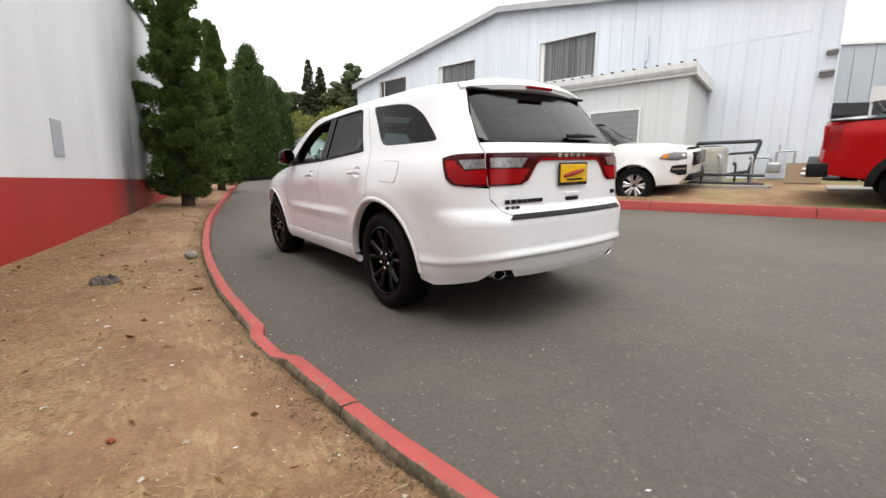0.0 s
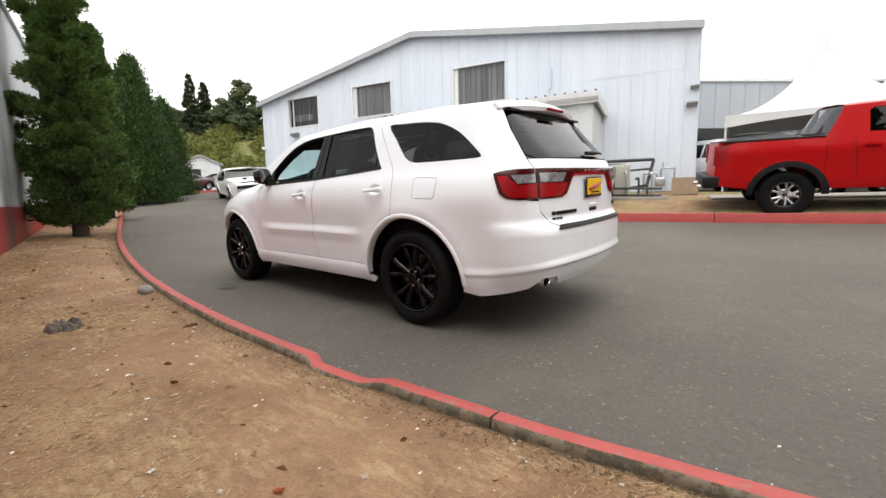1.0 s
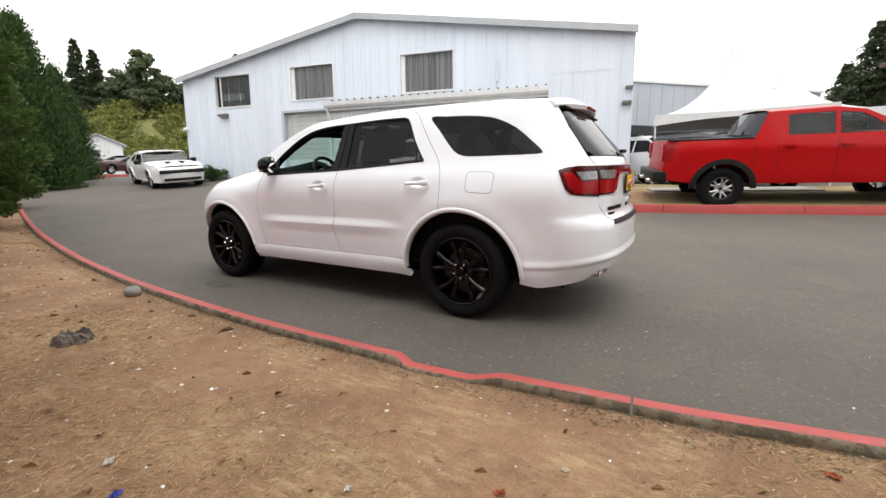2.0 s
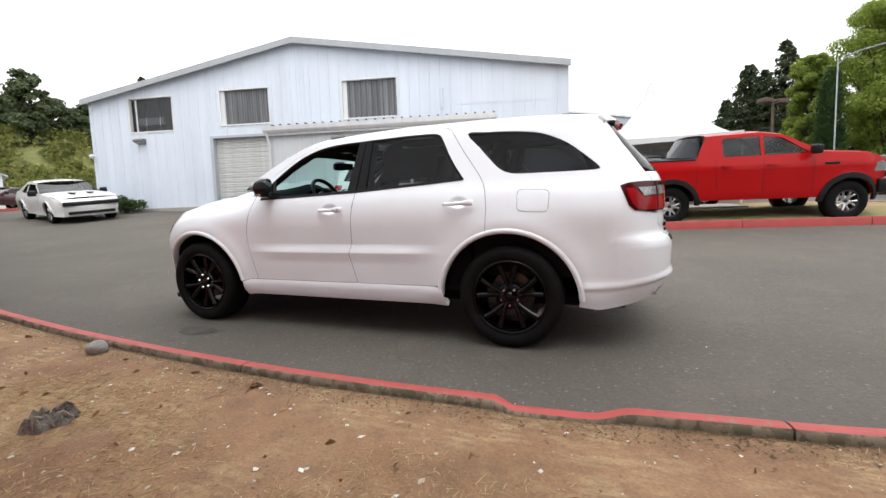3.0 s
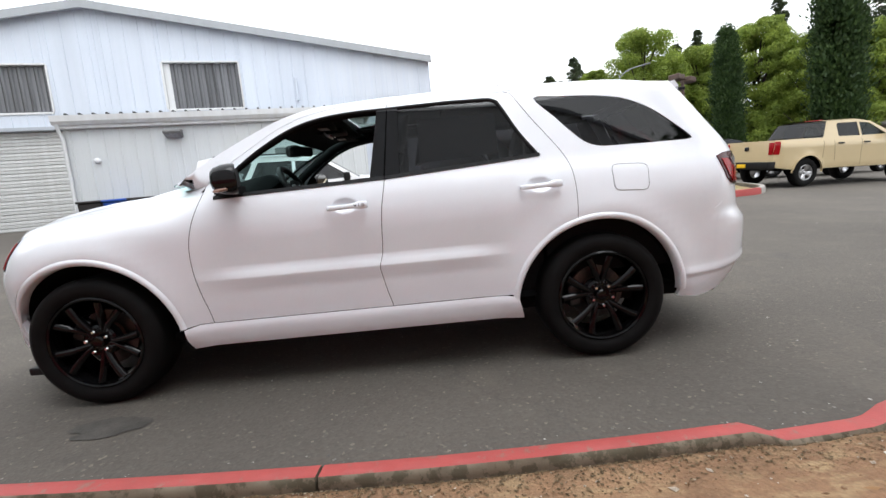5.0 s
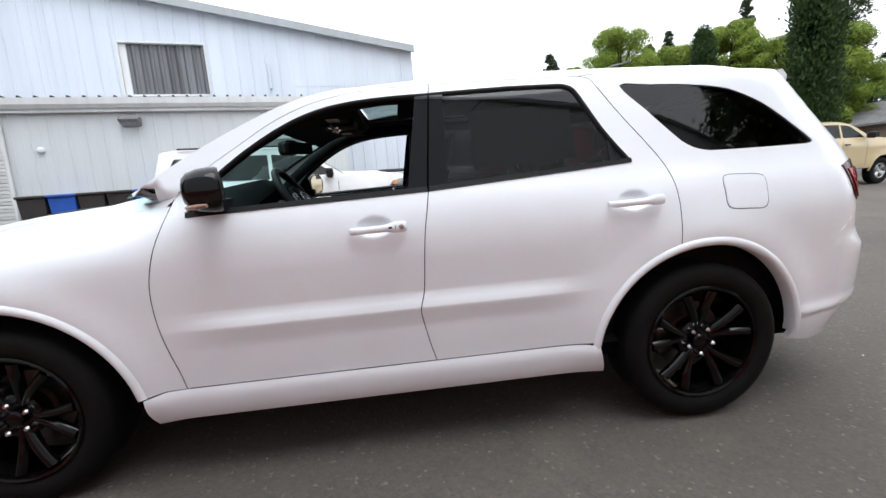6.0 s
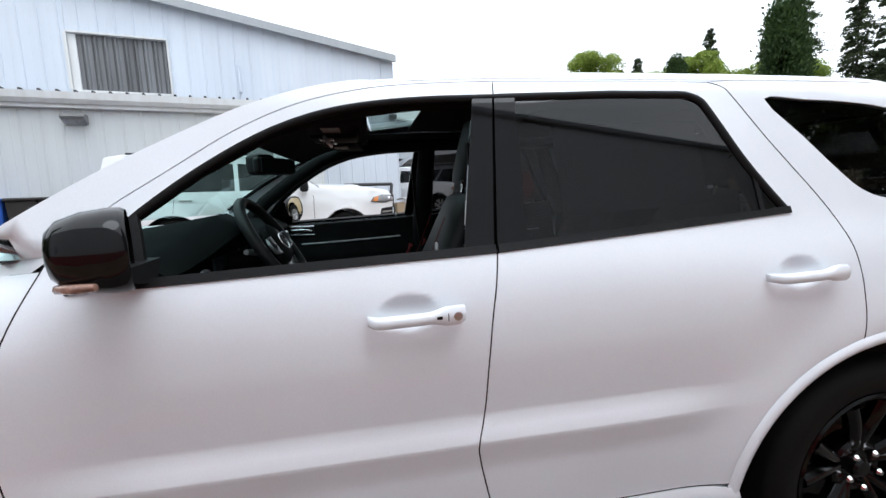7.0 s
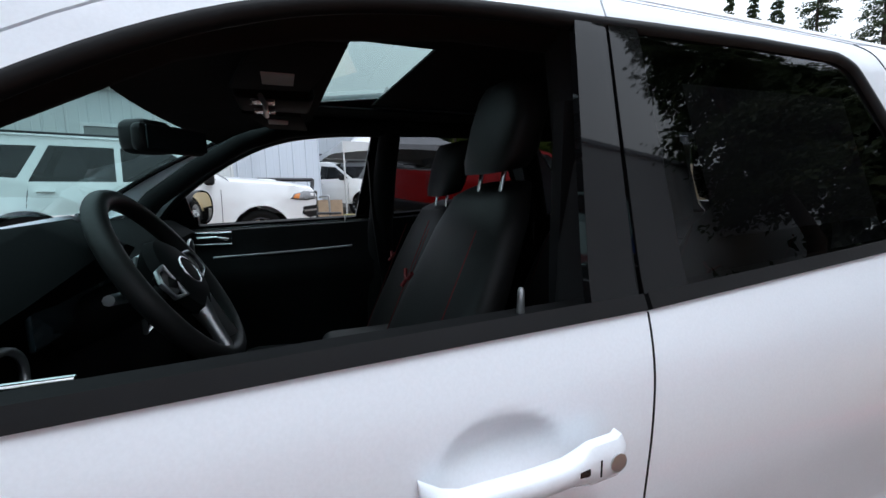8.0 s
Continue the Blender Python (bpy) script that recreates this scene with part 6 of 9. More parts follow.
bm = bmesh.new()
rows = []
for y in np.arange(-8.2, 6.9, 0.4):
    x0 = bed_x(y) + 0.07
    x1 = (13.3 - 0.25 * y) if y > 0.5 else 12.5 + 0.02 * y
    rows.append([bm.verts.new((x0 + (x1 - x0) * t, y, ground_z(x0 + (x1 - x0) * t, y) + 0.135 + 0.02 * noise.noise(Vector((x0 + t * 5, y, 2))) + 0.05 * soft(0, 0.25, t) * soft(1.0, 0.3, t))) for t in (0, 0.03, 0.08, 0.15, 0.25, 0.36, 0.5, 0.65, 0.8, 1.0)])
for p, q in zip(rows, rows[1:]):
    for k in range(len(p) - 1):
        bm.faces.new((p[k], q[k], q[k + 1], p[k + 1]))
bmesh.ops.recalc_face_normals(bm, faces=bm.faces[:])
tagged(mesh_object("lawn", bm, M_BED, 70), kind="structure", label="bed of dry patchy grass and red-brown bark soil", category="ground")

# ---- pale blue metal building ----
GM = pose(13.08, 0, 0, 0, 0, math.degrees(math.atan(0.25)))
GABLE = thing("metal_building", "pale blue steel-clad workshop with a low gable roof", "building", GM)
Y_R, Y_L, Y_A, Z_R, Z_L, Z_A = 0.42, 20.45, 11.1, 6.46, 6.27, 8.01
OPENINGS = [(7.02, 9.22, 4.95, 6.40), (12.33, 14.43, 4.98, 6.35), (16.60, 18.54, 4.91, 6.27), (10.78, 14.86, -1.0, 4.45)]


def roof_line(y):
    return Z_R + (Z_A - Z_R) * (y - Y_R) / (Y_A - Y_R) if y < Y_A else Z_L + (Z_A - Z_L) * (Y_L - y) / (Y_L - Y_A)


def clad_sheet(y0, y1, z0, top, mat, parent, rib=0.022):
    """One cladding sheet with a raised seam on its edge; top is a height or a function of the place."""
    bm = bmesh.new()
    tp = top if callable(top) else (lambda _: top)
    prof = ((y0, 0.0), (y0 + 0.012, -rib), (y0 + 0.038, -rib), (y0 + 0.05, 0.0), ((y0 + y1) / 2 - 0.012, 0.0), ((y0 + y1) / 2, -0.005), ((y0 + y1) / 2 + 0.012, 0.0), (y1, 0.0))
    prof = tuple((min(y, y1), x) for y, x in prof)
    lo, hi = [bm.verts.new((x, y, z0)) for y, x in prof], [bm.verts.new((x, y, tp(y))) for y, x in prof]
    for k in range(len(prof) - 1):
        bm.faces.new((lo[k], hi[k], hi[k + 1], lo[k + 1]))
    bmesh.ops.recalc_face_normals(bm, faces=bm.faces[:])
    return part("cladding_sheet", bm, mat, parent)


edges_y = sorted({round(v, 3) for v in list(np.arange(Y_R, Y_L, 0.405)) + [Y_A, Y_L] + [v for o in OPENINGS for v in o[:2]]})
edges_y = [v for k, v in enumerate(edges_y) if k == 0 or v - edges_y[k - 1] > 0.03 or v in (Y_L,)]
for o in OPENINGS:
    for v in o[:2]:
        if round(v, 3) not in edges_y:
            near = min(range(len(edges_y)), key=lambda k: abs(edges_y[k] - v))
            edges_y[near] = round(v, 3)
for a, b in zip(edges_y, edges_y[1:]):
    mid = (a + b) / 2
    cuts = sorted((o[2], o[3]) for o in OPENINGS if o[0] < mid < o[1])
    z = 0.2
    for c0, c1 in cuts:
        if c0 > z:
            clad_sheet(a, b, z, c0, M_CLAD, GABLE)
        z = c1
    clad_sheet(a, b, z, lambda y: roof_line(y) + 0.02, M_CLAD, GABLE)
# inner wall behind the sheets, side walls, roof
bm = bmesh.new()
prism(bm, [(Y_R + 0.03, 0.2), (Y_R + 0.03, Z_R - 0.12), (Y_A, Z_A - 0.12), (Y_L - 0.03, Z_L - 0.12), (Y_L - 0.03, 0.2)], 0.55, 0.6, "x")
part("inner_wall", bm, M_DARKSTEEL, GABLE, "dark inner lining")
for yy, zz in ((Y_R, Z_R), (Y_L, Z_L)):
    bm = bmesh.new()
    n = 44
    s = 1 if yy == Y_L else -1
    lo, hi = [], []
    for k in range(n * 2 + 1):
        x = 28.0 * k / (n * 2)
        o = 0.022 * s if k % 2 else 0.0
        lo.append(bm.verts.new((x, yy + o, 0.2)))
        hi.append(bm.verts.new((x, yy + o, zz)))
    for k in range(n * 2):
        bm.faces.new((lo[k], lo[k + 1], hi[k + 1], hi[k]))
    part("side_wall", bm, M_CLAD, GABLE)
for ya, za, yb, zb in ((Y_R - 0.04, Z_R - 0.02, Y_A, Z_A + 0.06), (Y_A, Z_A + 0.06, Y_L + 0.15, Z_L - 0.02)):
    bm = bmesh.new()
    prism(bm, [(ya, za), (yb, zb), (yb, zb + 0.07), (ya, za + 0.07)], -0.22, 28.2, "x")
    part("roof", bm, M_ROOFMETAL, GABLE, "grey metal roof slope")
    bm = bmesh.new()
    prism(bm, [(ya, za - 0.14), (yb, zb - 0.14), (yb, zb + 0.095), (ya, za + 0.095)], -0.26, -0.20, "x")
    part("verge_trim", bm, M_VERGE, GABLE, "grey metal verge trim")
    # the soffit's shade is put into its grey colour
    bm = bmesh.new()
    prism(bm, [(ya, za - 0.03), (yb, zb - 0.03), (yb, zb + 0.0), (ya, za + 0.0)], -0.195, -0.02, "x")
    part("verge_soffit", bm, M_GREYCLAD, GABLE, "verge soffit coloured grey for shade")
for k, (a, b, z0, z1) in enumerate(OPENINGS):
    if k == 3:
        continue
    W = new("window")
    W.parent = GABLE
    tagged(W, "high window filled with weathered corrugated sheet" if k < 2 else "high dusty glazed window")
    bm = bmesh.new()
    for lo, hi in (((-0.03, a - 0.02, z0 - 0.06), (0.16, b + 0.02, z0)), ((-0.03, a - 0.02, z1), (0.16, b + 0.02, z1 + 0.05)), ((-0.03, b, z0), (0.16, b + 0.07, z1)), ((-0.03, a - 0.05, z0), (0.16, a, z1))):
        box(bm, lo, hi, 0.006)
    part("window_frame", bm, M_TRIM, W, "pale flashed frame")
    n = 9
    gap_l = 0.17
    if k < 2:
        w = (b - gap_l - a) / n
        for j in range(n):
            y0 = a + j * w
            bm = bmesh.new()
            prof = ((y0, 0.10), (y0 + w * 0.16, 0.055), (y0 + w * 0.30, 0.055), (y0 + w * 0.46, 0.10), (y0 + w, 0.10))
            lo, hi = [bm.verts.new((x, y, z0)) for y, x in prof], [bm.verts.new((x, y, z1)) for y, x in prof]
            for q in range(4):
                bm.faces.new((lo[q], hi[q], hi[q + 1], lo[q + 1]))
            part("window_sheet", bm, M_CORRUGATED, W)
            part("sheet_joint", boxed((0.09, y0 + w * 0.47, z0), (0.099, y0 + w * 0.60, z1)), M_CORRUGATED_DARK, W, "dark joint between sheets")
        part("window_cheek", boxed((0.05, b - gap_l, z0), (0.12, b, z1), 0.01), M_TRIM, W, "pale cheek board")
    else:
        part("window_backing", boxed((0.30, a, z0), (0.34, b, z1)), M_LAMPGREY, W, "grey interior seen through the glass")
        part("window_shelf", boxed((0.16, a + 0.55, z0 + 0.30), (0.29, b - 0.15, z0 + 0.60), 0.02), M_TRIM, W, "pale boards behind the glass")
        for j in range(3):
            y0 = a + 0.02 + j * (b - a - 0.04) / 3
            pane = part("pane", boxed((0.09, y0 + 0.02, z0 + 0.03), (0.10, y0 + (b - a) / 3 - 0.03, z1 - 0.03)), glass("dusty_pane", (0.55, 0.57, 0.58), 0.12) if not bpy.data.materials.get("dusty_pane") else bpy.data.materials["dusty_pane"], W, "dusty pane")
        part("mullion", boxed((0.07, b - 0.26, z0), (0.12, b - 0.20, z1), 0.005), M_TRIM, W)
# roller door with its slats
a, b, z0, z1 = OPENINGS[3]
DOOR = new("roller_door")
DOOR.parent = GABLE
tagged(DOOR, "closed pale grey roller door")
n = 16
h = (z1 - 1.2) / n
slat_me = None
for j in range(n):
    if slat_me is None:
        bm = bmesh.new()
        prof = ((0.0, 0.22), (0.02, 0.185), (h * 0.42, 0.180), (h * 0.5, 0.205), (h * 0.58, 0.180), (h - 0.02, 0.185), (h, 0.22))
        lo, hi = [bm.verts.new((x, a, z)) for z, x in prof], [bm.verts.new((x, b, z)) for z, x in prof]
        for q in range(6):
            bm.faces.new((lo[q], hi[q], hi[q + 1], lo[q + 1]))
        ob = part("slat", bm, M_SHUTTER, DOOR, m=Matrix.Translation((0, 0, 1.2)))
        slat_me = ob.data
    else:
        shared_part("slat", slat_me, DOOR, Matrix.Translation((0, 0, 1.2 + j * h)))
bm = bmesh.new()
for lo, hi in (((-0.03, b, 0.4), (0.24, b + 0.12, z1 + 0.1)), ((-0.03, a - 0.1, z1), (0.24, b, z1 + 0.1)), ((-0.03, a - 0.12, 0.4), (0.24, a, z1 + 0.1))):
    box(bm, lo, hi, 0.006)
part("door_frame", bm, M_GREYCLAD, DOOR, "grey steel door frame")
bm = bmesh.new()
box(bm, (-0.16, 14.98, 0.3), (0.0, Y_L + 0.05, ground_z(8.6, 18.0) + 0.10), 0.015)
box(bm, (-0.10, Y_R - 0.02, 0.3), (0.0, 10.7, ground_z(12.0, 4.0) + 0.12), 0.015)
part("footing", bm, M_CONCRETE, GABLE, "low concrete footing")


def wall_pack(parent, m, s=1.0):
    """A wedge-shaped wall lamp."""
    t = new("wall_lamp")
    t.parent, t.matrix_local = parent, m
    tagged(t, "grey wedge-shaped wall lamp")
    bm = bmesh.new()
    prism(bm, [(0.0, -0.10 * s), (0.0, 0.10 * s), (-0.20 * s, 0.09 * s), (-0.28 * s, 0.02 * s), (-0.26 * s, -0.02 * s)], -0.21 * s, 0.21 * s, "y", 0.008)
    part("lamp_housing", bm, M_LAMPGREY, t)
    bm = bmesh.new()
    prism(bm, [(-0.02 * s, -0.10 * s), (-0.255 * s, -0.025 * s), (-0.24 * s, -0.045 * s), (-0.03 * s, -0.125 * s)], -0.18 * s, 0.18 * s, "y", 0.004)
    part("lamp_lens", bm, M_CLEARLENS, t, "unlit clear lens")
    return t


wall_pack(GABLE, Matrix.Translation((-0.01, 18.10, 4.50)))
wall_pack(GABLE, Matrix.Translation((-0.02, 0.62, 4.02)), 0.75)
wall_pack(GABLE, Matrix.Translation((-0.02, 0.56, 4.55)), 0.6)
bm = bmesh.new()
tube(bm, [(-0.05, 20.3, 3.95), (-0.14, 20.36, 3.98), (-0.22, 20.42, 3.96)], [0.03, 0.10, 0.07], 10)
part("bird_horn", bm, M_TRIM, GABLE, "small white horn speaker", smooth=50)
bm = bmesh.new()
tube(bm, [(-0.06, 5.24, 5.10), (-0.06, 5.24, 5.55), (-0.06, 5.24, 5.85)], 0.05, 10)
part("vent_stub", bm, M_CLAD, GABLE, "short pale vent pipe", smooth=50)
for y0 in np.arange(1.0, 4.4, 0.405):
    part("skylight_sheet", boxed((-0.012, y0 + 0.06, 5.2), (-0.008, y0 + 0.37, 6.40)), streaked("faded_sheet", (0.67, 0.715, 0.785), (0.56, 0.60, 0.66), 0.45, 2.0, 0.5) if not bpy.data.materials.get("faded_sheet") else bpy.data.materials["faded_sheet"], GABLE, "paler replaced sheet")
# lean-to against the gable
ANNEX = thing("lean_to", "low cream-grey clad lean-to with a flat corrugated roof", "building", GM)
AX, AY0, AY1, AZ = -2.60, 3.42, 10.98, 4.02
for y0 in np.arange(AY0, AY1, 0.353):
    m = Matrix.Translation((AX, 0, 0))
    ob = clad_sheet(y0, min(y0 + 0.353, AY1), 0.3, AZ, M_ANNEX, ANNEX, 0.014)
    ob.matrix_local = m
for yy in (AY0, AY1):
    part("end_wall", boxed((AX, yy - 0.02, 0.3), (0.0, yy + 0.02, AZ)), M_ANNEX, ANNEX)
part("lean_to_roof", boxed((AX - 0.16, AY0 - 0.14, AZ + 0.02), (0.02, AY1 + 0.10, AZ + 0.10), 0.01), M_ROOFMETAL, ANNEX, "flat metal roof")
bm = bmesh.new()
prism(bm, [(AX - 0.20, AZ - 0.06), (AX - 0.26, AZ + 0.02), (AX - 0.28, AZ + 0.16), (AX - 0.14, AZ + 0.16), (AX - 0.14, AZ - 0.06)], AY0 - 0.2, AY1 + 0.14, "y")
part("gutter", bm, M_TRIM, ANNEX, "white metal gutter")
part("fascia", boxed((AX - 0.14, AY0 - 0.16, AZ - 0.14), (AX - 0.04, AY1 + 0.10, AZ + 0.16), 0.008), M_TRIM, ANNEX, "white fascia board")
part("end_fascia", boxed((AX - 0.14, AY0 - 0.20, AZ - 0.14), (0.0, AY0 - 0.12, AZ + 0.16), 0.008), M_TRIM, ANNEX, "white fascia board")
for y0 in np.arange(AY0 - 0.15, AY1, 0.30):
    part("roof_rib", boxed((AX - 0.24, y0, AZ + 0.165), (-0.02, y0 + 0.05, AZ + 0.215), 0.006), M_DARKSTEEL, ANNEX, "raised roof rib")
bm = bmesh.new()
tube(bm, [(AX - 0.20, AY1 + 0.06, AZ - 0.05), (AX - 0.10, AY1 + 0.04, AZ - 0.28), (AX - 0.06, AY1 + 0.02, AZ - 0.45), (AX - 0.06, AY1 + 0.02, 1.2)], 0.045, 8)
part("downpipe", bm, M_TRIM, ANNEX, "white downpipe", smooth=50)
wall_pack(ANNEX, Matrix.Translation((AX - 0.01, 8.50, 3.66)))
bm = bmesh.new()
lathe(bm, [(0, 0.075), (-0.05, 0.075), (-0.08, 0.05), (-0.09, 0.02)], 20, "x", Matrix.Translation((AX, 10.36, 3.06)))
part("alarm_bell", bm, M_TRIM, ANNEX, "round white alarm bell", smooth=40)
LD = new("service_door")
LD.parent = ANNEX
tagged(LD, "grey steel service shutter")
for j in range(12):
    part("slat", boxed((AX - 0.035, 4.62, 1.15 + j * 0.165), (AX - 0.018, 6.02, 1.15 + j * 0.165 + 0.162), 0.003), M_GREYDOOR, LD)
bm = bmesh.new()
for lo, hi in (((AX - 0.05, 4.56, 0.9), (AX - 0.01, 4.62, 3.20)), ((AX - 0.05, 6.02, 0.9), (AX - 0.01, 6.08, 3.20)), ((AX - 0.05, 4.62, 3.13), (AX - 0.01, 6.02, 3.20))):
    box(bm, lo, hi, 0.005)
part("door_frame", bm, M_TRIM, LD)

# ---- red and white block building behind the planted strip ----
WM = pose(-4.33, 0, 0, 0, 0, -math.degrees(math.atan(0.207)))
WALL = thing("block_building", "white block building with a red-painted lower band", "building", WM)
W0, W1, WTOP, WBAND = -16.0, 15.8, 5.2, 1.06


def wall_course(z0, z1, mat, name, y0=W0, y1=W1):
    bm = bmesh.new()
    lo, hi = z0 + 0.004, z1 - 0.004
    prof = ((0.0 - 0.0012, z0), (0.0, lo + 0.004), (0.0, hi - 0.004), (-0.0012, z1))
    a = [bm.verts.new((x, y0, z)) for x, z in prof]
    b = [bm.verts.new((x, y1, z)) for x, z in prof]
    for k in range(3):
        bm.faces.new((a[k], b[k], b[k + 1], a[k + 1]))
    bmesh.ops.recalc_face_normals(bm, faces=bm.faces[:])
    return part(name, bm, mat, WALL)


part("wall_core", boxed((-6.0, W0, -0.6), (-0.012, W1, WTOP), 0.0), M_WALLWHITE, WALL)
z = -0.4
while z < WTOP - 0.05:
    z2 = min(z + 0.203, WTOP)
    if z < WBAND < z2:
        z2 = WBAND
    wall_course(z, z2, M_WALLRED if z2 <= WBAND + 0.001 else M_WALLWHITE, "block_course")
    z = z2
part("parapet_cap", boxed((-6.05, W0 - 0.05, WTOP), (0.06, W1 + 0.05, WTOP + 0.10), 0.01), M_GREYCLAD, WALL, "grey metal parapet cap")
part("wall_plate", boxed((0.0, 4.9, 1.35), (0.012, 5.25, 1.85), 0.004), M_GREYCLAD, WALL, "grey patch plate")


# ---- parked vehicles ----
def facing(x, y, hx, hy, z=None, tilt=True):
    """A pose on the ground, with +y towards the heading, leaning with the slope."""
    rz = math.degrees(math.atan2(-hx, hy))
    z = ground_z(x, y) if z is None else z
    d = math.hypot(hx, hy)
    fwd = (ground_z(x + hx / d * 1.5, y + hy / d * 1.5) - ground_z(x - hx / d * 1.5, y - hy / d * 1.5)) / 3.0
    rgt = (ground_z(x + hy / d, y - hx / d) - ground_z(x - hy / d, y + hx / d)) / 2.0
    return Matrix.Translation((x, y, z)) @ pose(0, 0, 0, 0, 0, rz) @ pose(0, 0, 0, math.degrees(math.atan(fwd)) if tilt else 0, -math.degrees(math.atan(rgt)) if tilt else 0, 0)


def auto(name, label, m, paint, spec, category="car", group=""):
    """A parked vehicle: two flanks with window holes, a skin over nose, roof and tail, wheels, lamps and bumpers."""
    car = thing(name, label, category, m, group)
    W, beltz, tum, low = spec["W"], spec["belt"], spec.get("tumble", 0.30), spec.get("low", 0.36)
    top, hubs, r = spec["top"], spec["hubs"], spec["r"]
    ymax, ymin = max(p[0] for p in top), min(p[0] for p in top)
    ra = spec.get("arch", r + 0.075)

    def half(y, z):
        w = W - tum * max(0.0, z - beltz) - 0.05 * soft(beltz - 0.18, beltz + 0.02, z)
        w -= 0.16 * soft(ymax - 0.65, ymax, y) ** 2 + 0.10 * soft(ymin + 0.45, ymin, y) ** 2
        w -= 0.05 * soft(0.62, 0.30, z)
        for h in hubs:
            w += 0.02 * math.exp(-((math.hypot(y - h, z - r) - ra) / 0.08) ** 2)
        return w

    def flank(y, z):
        return Vector((-half(y, z), y, z))
    base = []
    for h in sorted(hubs):
        base += [(h + ra * math.cos(a), r + ra * math.sin(a)) for a in np.linspace(math.pi + math.asin(min(0.95, (r - low) / ra)), -math.asin(min(0.95, (r - low) / ra)), 19)]
    outline = [(p[0], p[1]) for p in top] + base
    for mm in (False, True):
        side = sheet("body_side", outline, paint, car, flank, mirror=mm, gap=0.0, grid=0.14, depth=0.03, holes=[w[0] for w in spec["windows"]])
        for poly, gm in spec["windows"]:
            sheet("side_window", poly, gm, side, flank, "dark side window", mirror=mm, gap=-0.004, lift=-0.012, grid=0.3, depth=0.004)
        for a, b, z in spec.get("seams", ()):
            sheet("door_seam", [(a - 0.004, z), (a + 0.004, z), (b + 0.004, beltz - 0.02), (b - 0.004, beltz - 0.02)], M_RUBBER, side, flank, "", mirror=mm, gap=0.0, lift=0.0015, grid=0.5, depth=0.001)
        for y, z in spec.get("handles", ()):
            sheet("door_handle", [(y - 0.09, z - 0.016), (y + 0.09, z - 0.016), (y + 0.09, z + 0.016), (y - 0.09, z + 0.016)], spec.get("handle_mat", paint), side, flank, "", mirror=mm, gap=0.0, lift=0.035, grid=0.3, depth=0.035)
        for h in hubs:
            arc = [(h + (ra + 0.0) * math.cos(a), r + ra * math.sin(a)) for a in np.linspace(0.02, math.pi - 0.02, 25)]
            out = [(h + (ra + spec.get("flare", 0.03)) * math.cos(a), r + (ra + spec.get("flare", 0.03)) * math.sin(a)) for a in np.linspace(math.pi - 0.02, 0.02, 25)]
            sheet("arch_trim", arc + out, spec.get("flare_mat", paint), side, flank, spec.get("flare_label", ""), mirror=mm, gap=0.0, lift=0.022, grid=0.3, depth=0.05)
        for nm, poly, mat, lb, lf in spec.get("patches", ()):
            sheet(nm, poly, mat, car, flank, lb, mirror=mm, gap=0.0, lift=lf, grid=0.12, depth=0.02)
        sx = 1 if mm else -1
        bm = bmesh.new()
        box(bm, (sx * (W - 0.02), spec["mirror"][0] - 0.06, spec["mirror"][1] - 0.05), (sx * (W + 0.21), spec["mirror"][0] + 0.07, spec["mirror"][1] + 0.14), 0.04, 3)
        part("door_mirror", bm, spec.get("mirror_mat", M_PLASTIC), car, "door mirror", smooth=50)
    # skin from nose to tail
    runs, k = [], 0
    while k < len(top) - 1:
        tag, j = top[k][2], k
        while j < len(top) - 1 and top[j][2] == tag:
            j += 1
        runs.append((tag, top[k:j + 1]))
        k = j
    for tag, pts in runs:
        bm = bmesh.new()
        rows = []
        for y, z, _ in pts:
            w = half(y, z)
            crown = 0.05 if tag in ("roof", "bonnet") else 0.02
            out = 0.10 if tag in ("front", "windscreen") else 0.05 if tag in ("tail", "tailgate", "rear_window") else 0.0
            sg = 1 if y > (ymax + ymin) / 2 else -1
            rows.append([bm.verts.new((f * w, y + sg * out * (1 - f * f), z + (crown * (1 - f ** 4) if tag in ("roof", "bonnet") else 0))) for f in (-1, -0.93, -0.75, -0.4, 0, 0.4, 0.75, 0.93, 1)])
        for p, q in zip(rows, rows[1:]):
            for j in range(8):
                bm.faces.new((p[j], p[j + 1], q[j + 1], q[j]))
        bmesh.ops.recalc_face_normals(bm, faces=bm.faces[:])
        mats = {"windscreen": M_PRIVACY, "rear_window": M_PRIVACY, "bed": M_PLASTIC}
        part(tag if tag != "bed" else "load_bed", bm, mats.get(tag, paint), car, {"windscreen": "dark windscreen", "rear_window": "dark rear window", "bed": "black load bed cover"}.get(tag, ""), smooth=50)
    part("cabin_floor", boxed((-W * 0.82, ymin + 0.25, low - 0.02), (W * 0.82, ymax - 0.25, low + 0.12), 0.02), M_UNDER, car, "dark underside")
    part("cabin_core", boxed((-W * 0.62, spec["core"][0], low + 0.1), (W * 0.62, spec["core"][1], beltz + 0.05), 0.05), M_CABIN, car, "dark seats and trim")
    for h in hubs:
        for sx in (-1, 1):
            split_wheel("wheel", car, pose(sx * (W - 0.145), h, r, 17 * (1 + hubs.index(h)), 0, 0 if sx < 0 else 180), r=r, rim=spec["rim"], half=0.125, rim_mat=spec.get("rim_mat", M_DARKSTEEL), face=spec.get("face", M_SATIN), fine=False, width=spec.get("spoke", 0.05), twin=spec.get("twin", 5), label=spec.get("wheel_label", "alloy wheel with bright spokes"))
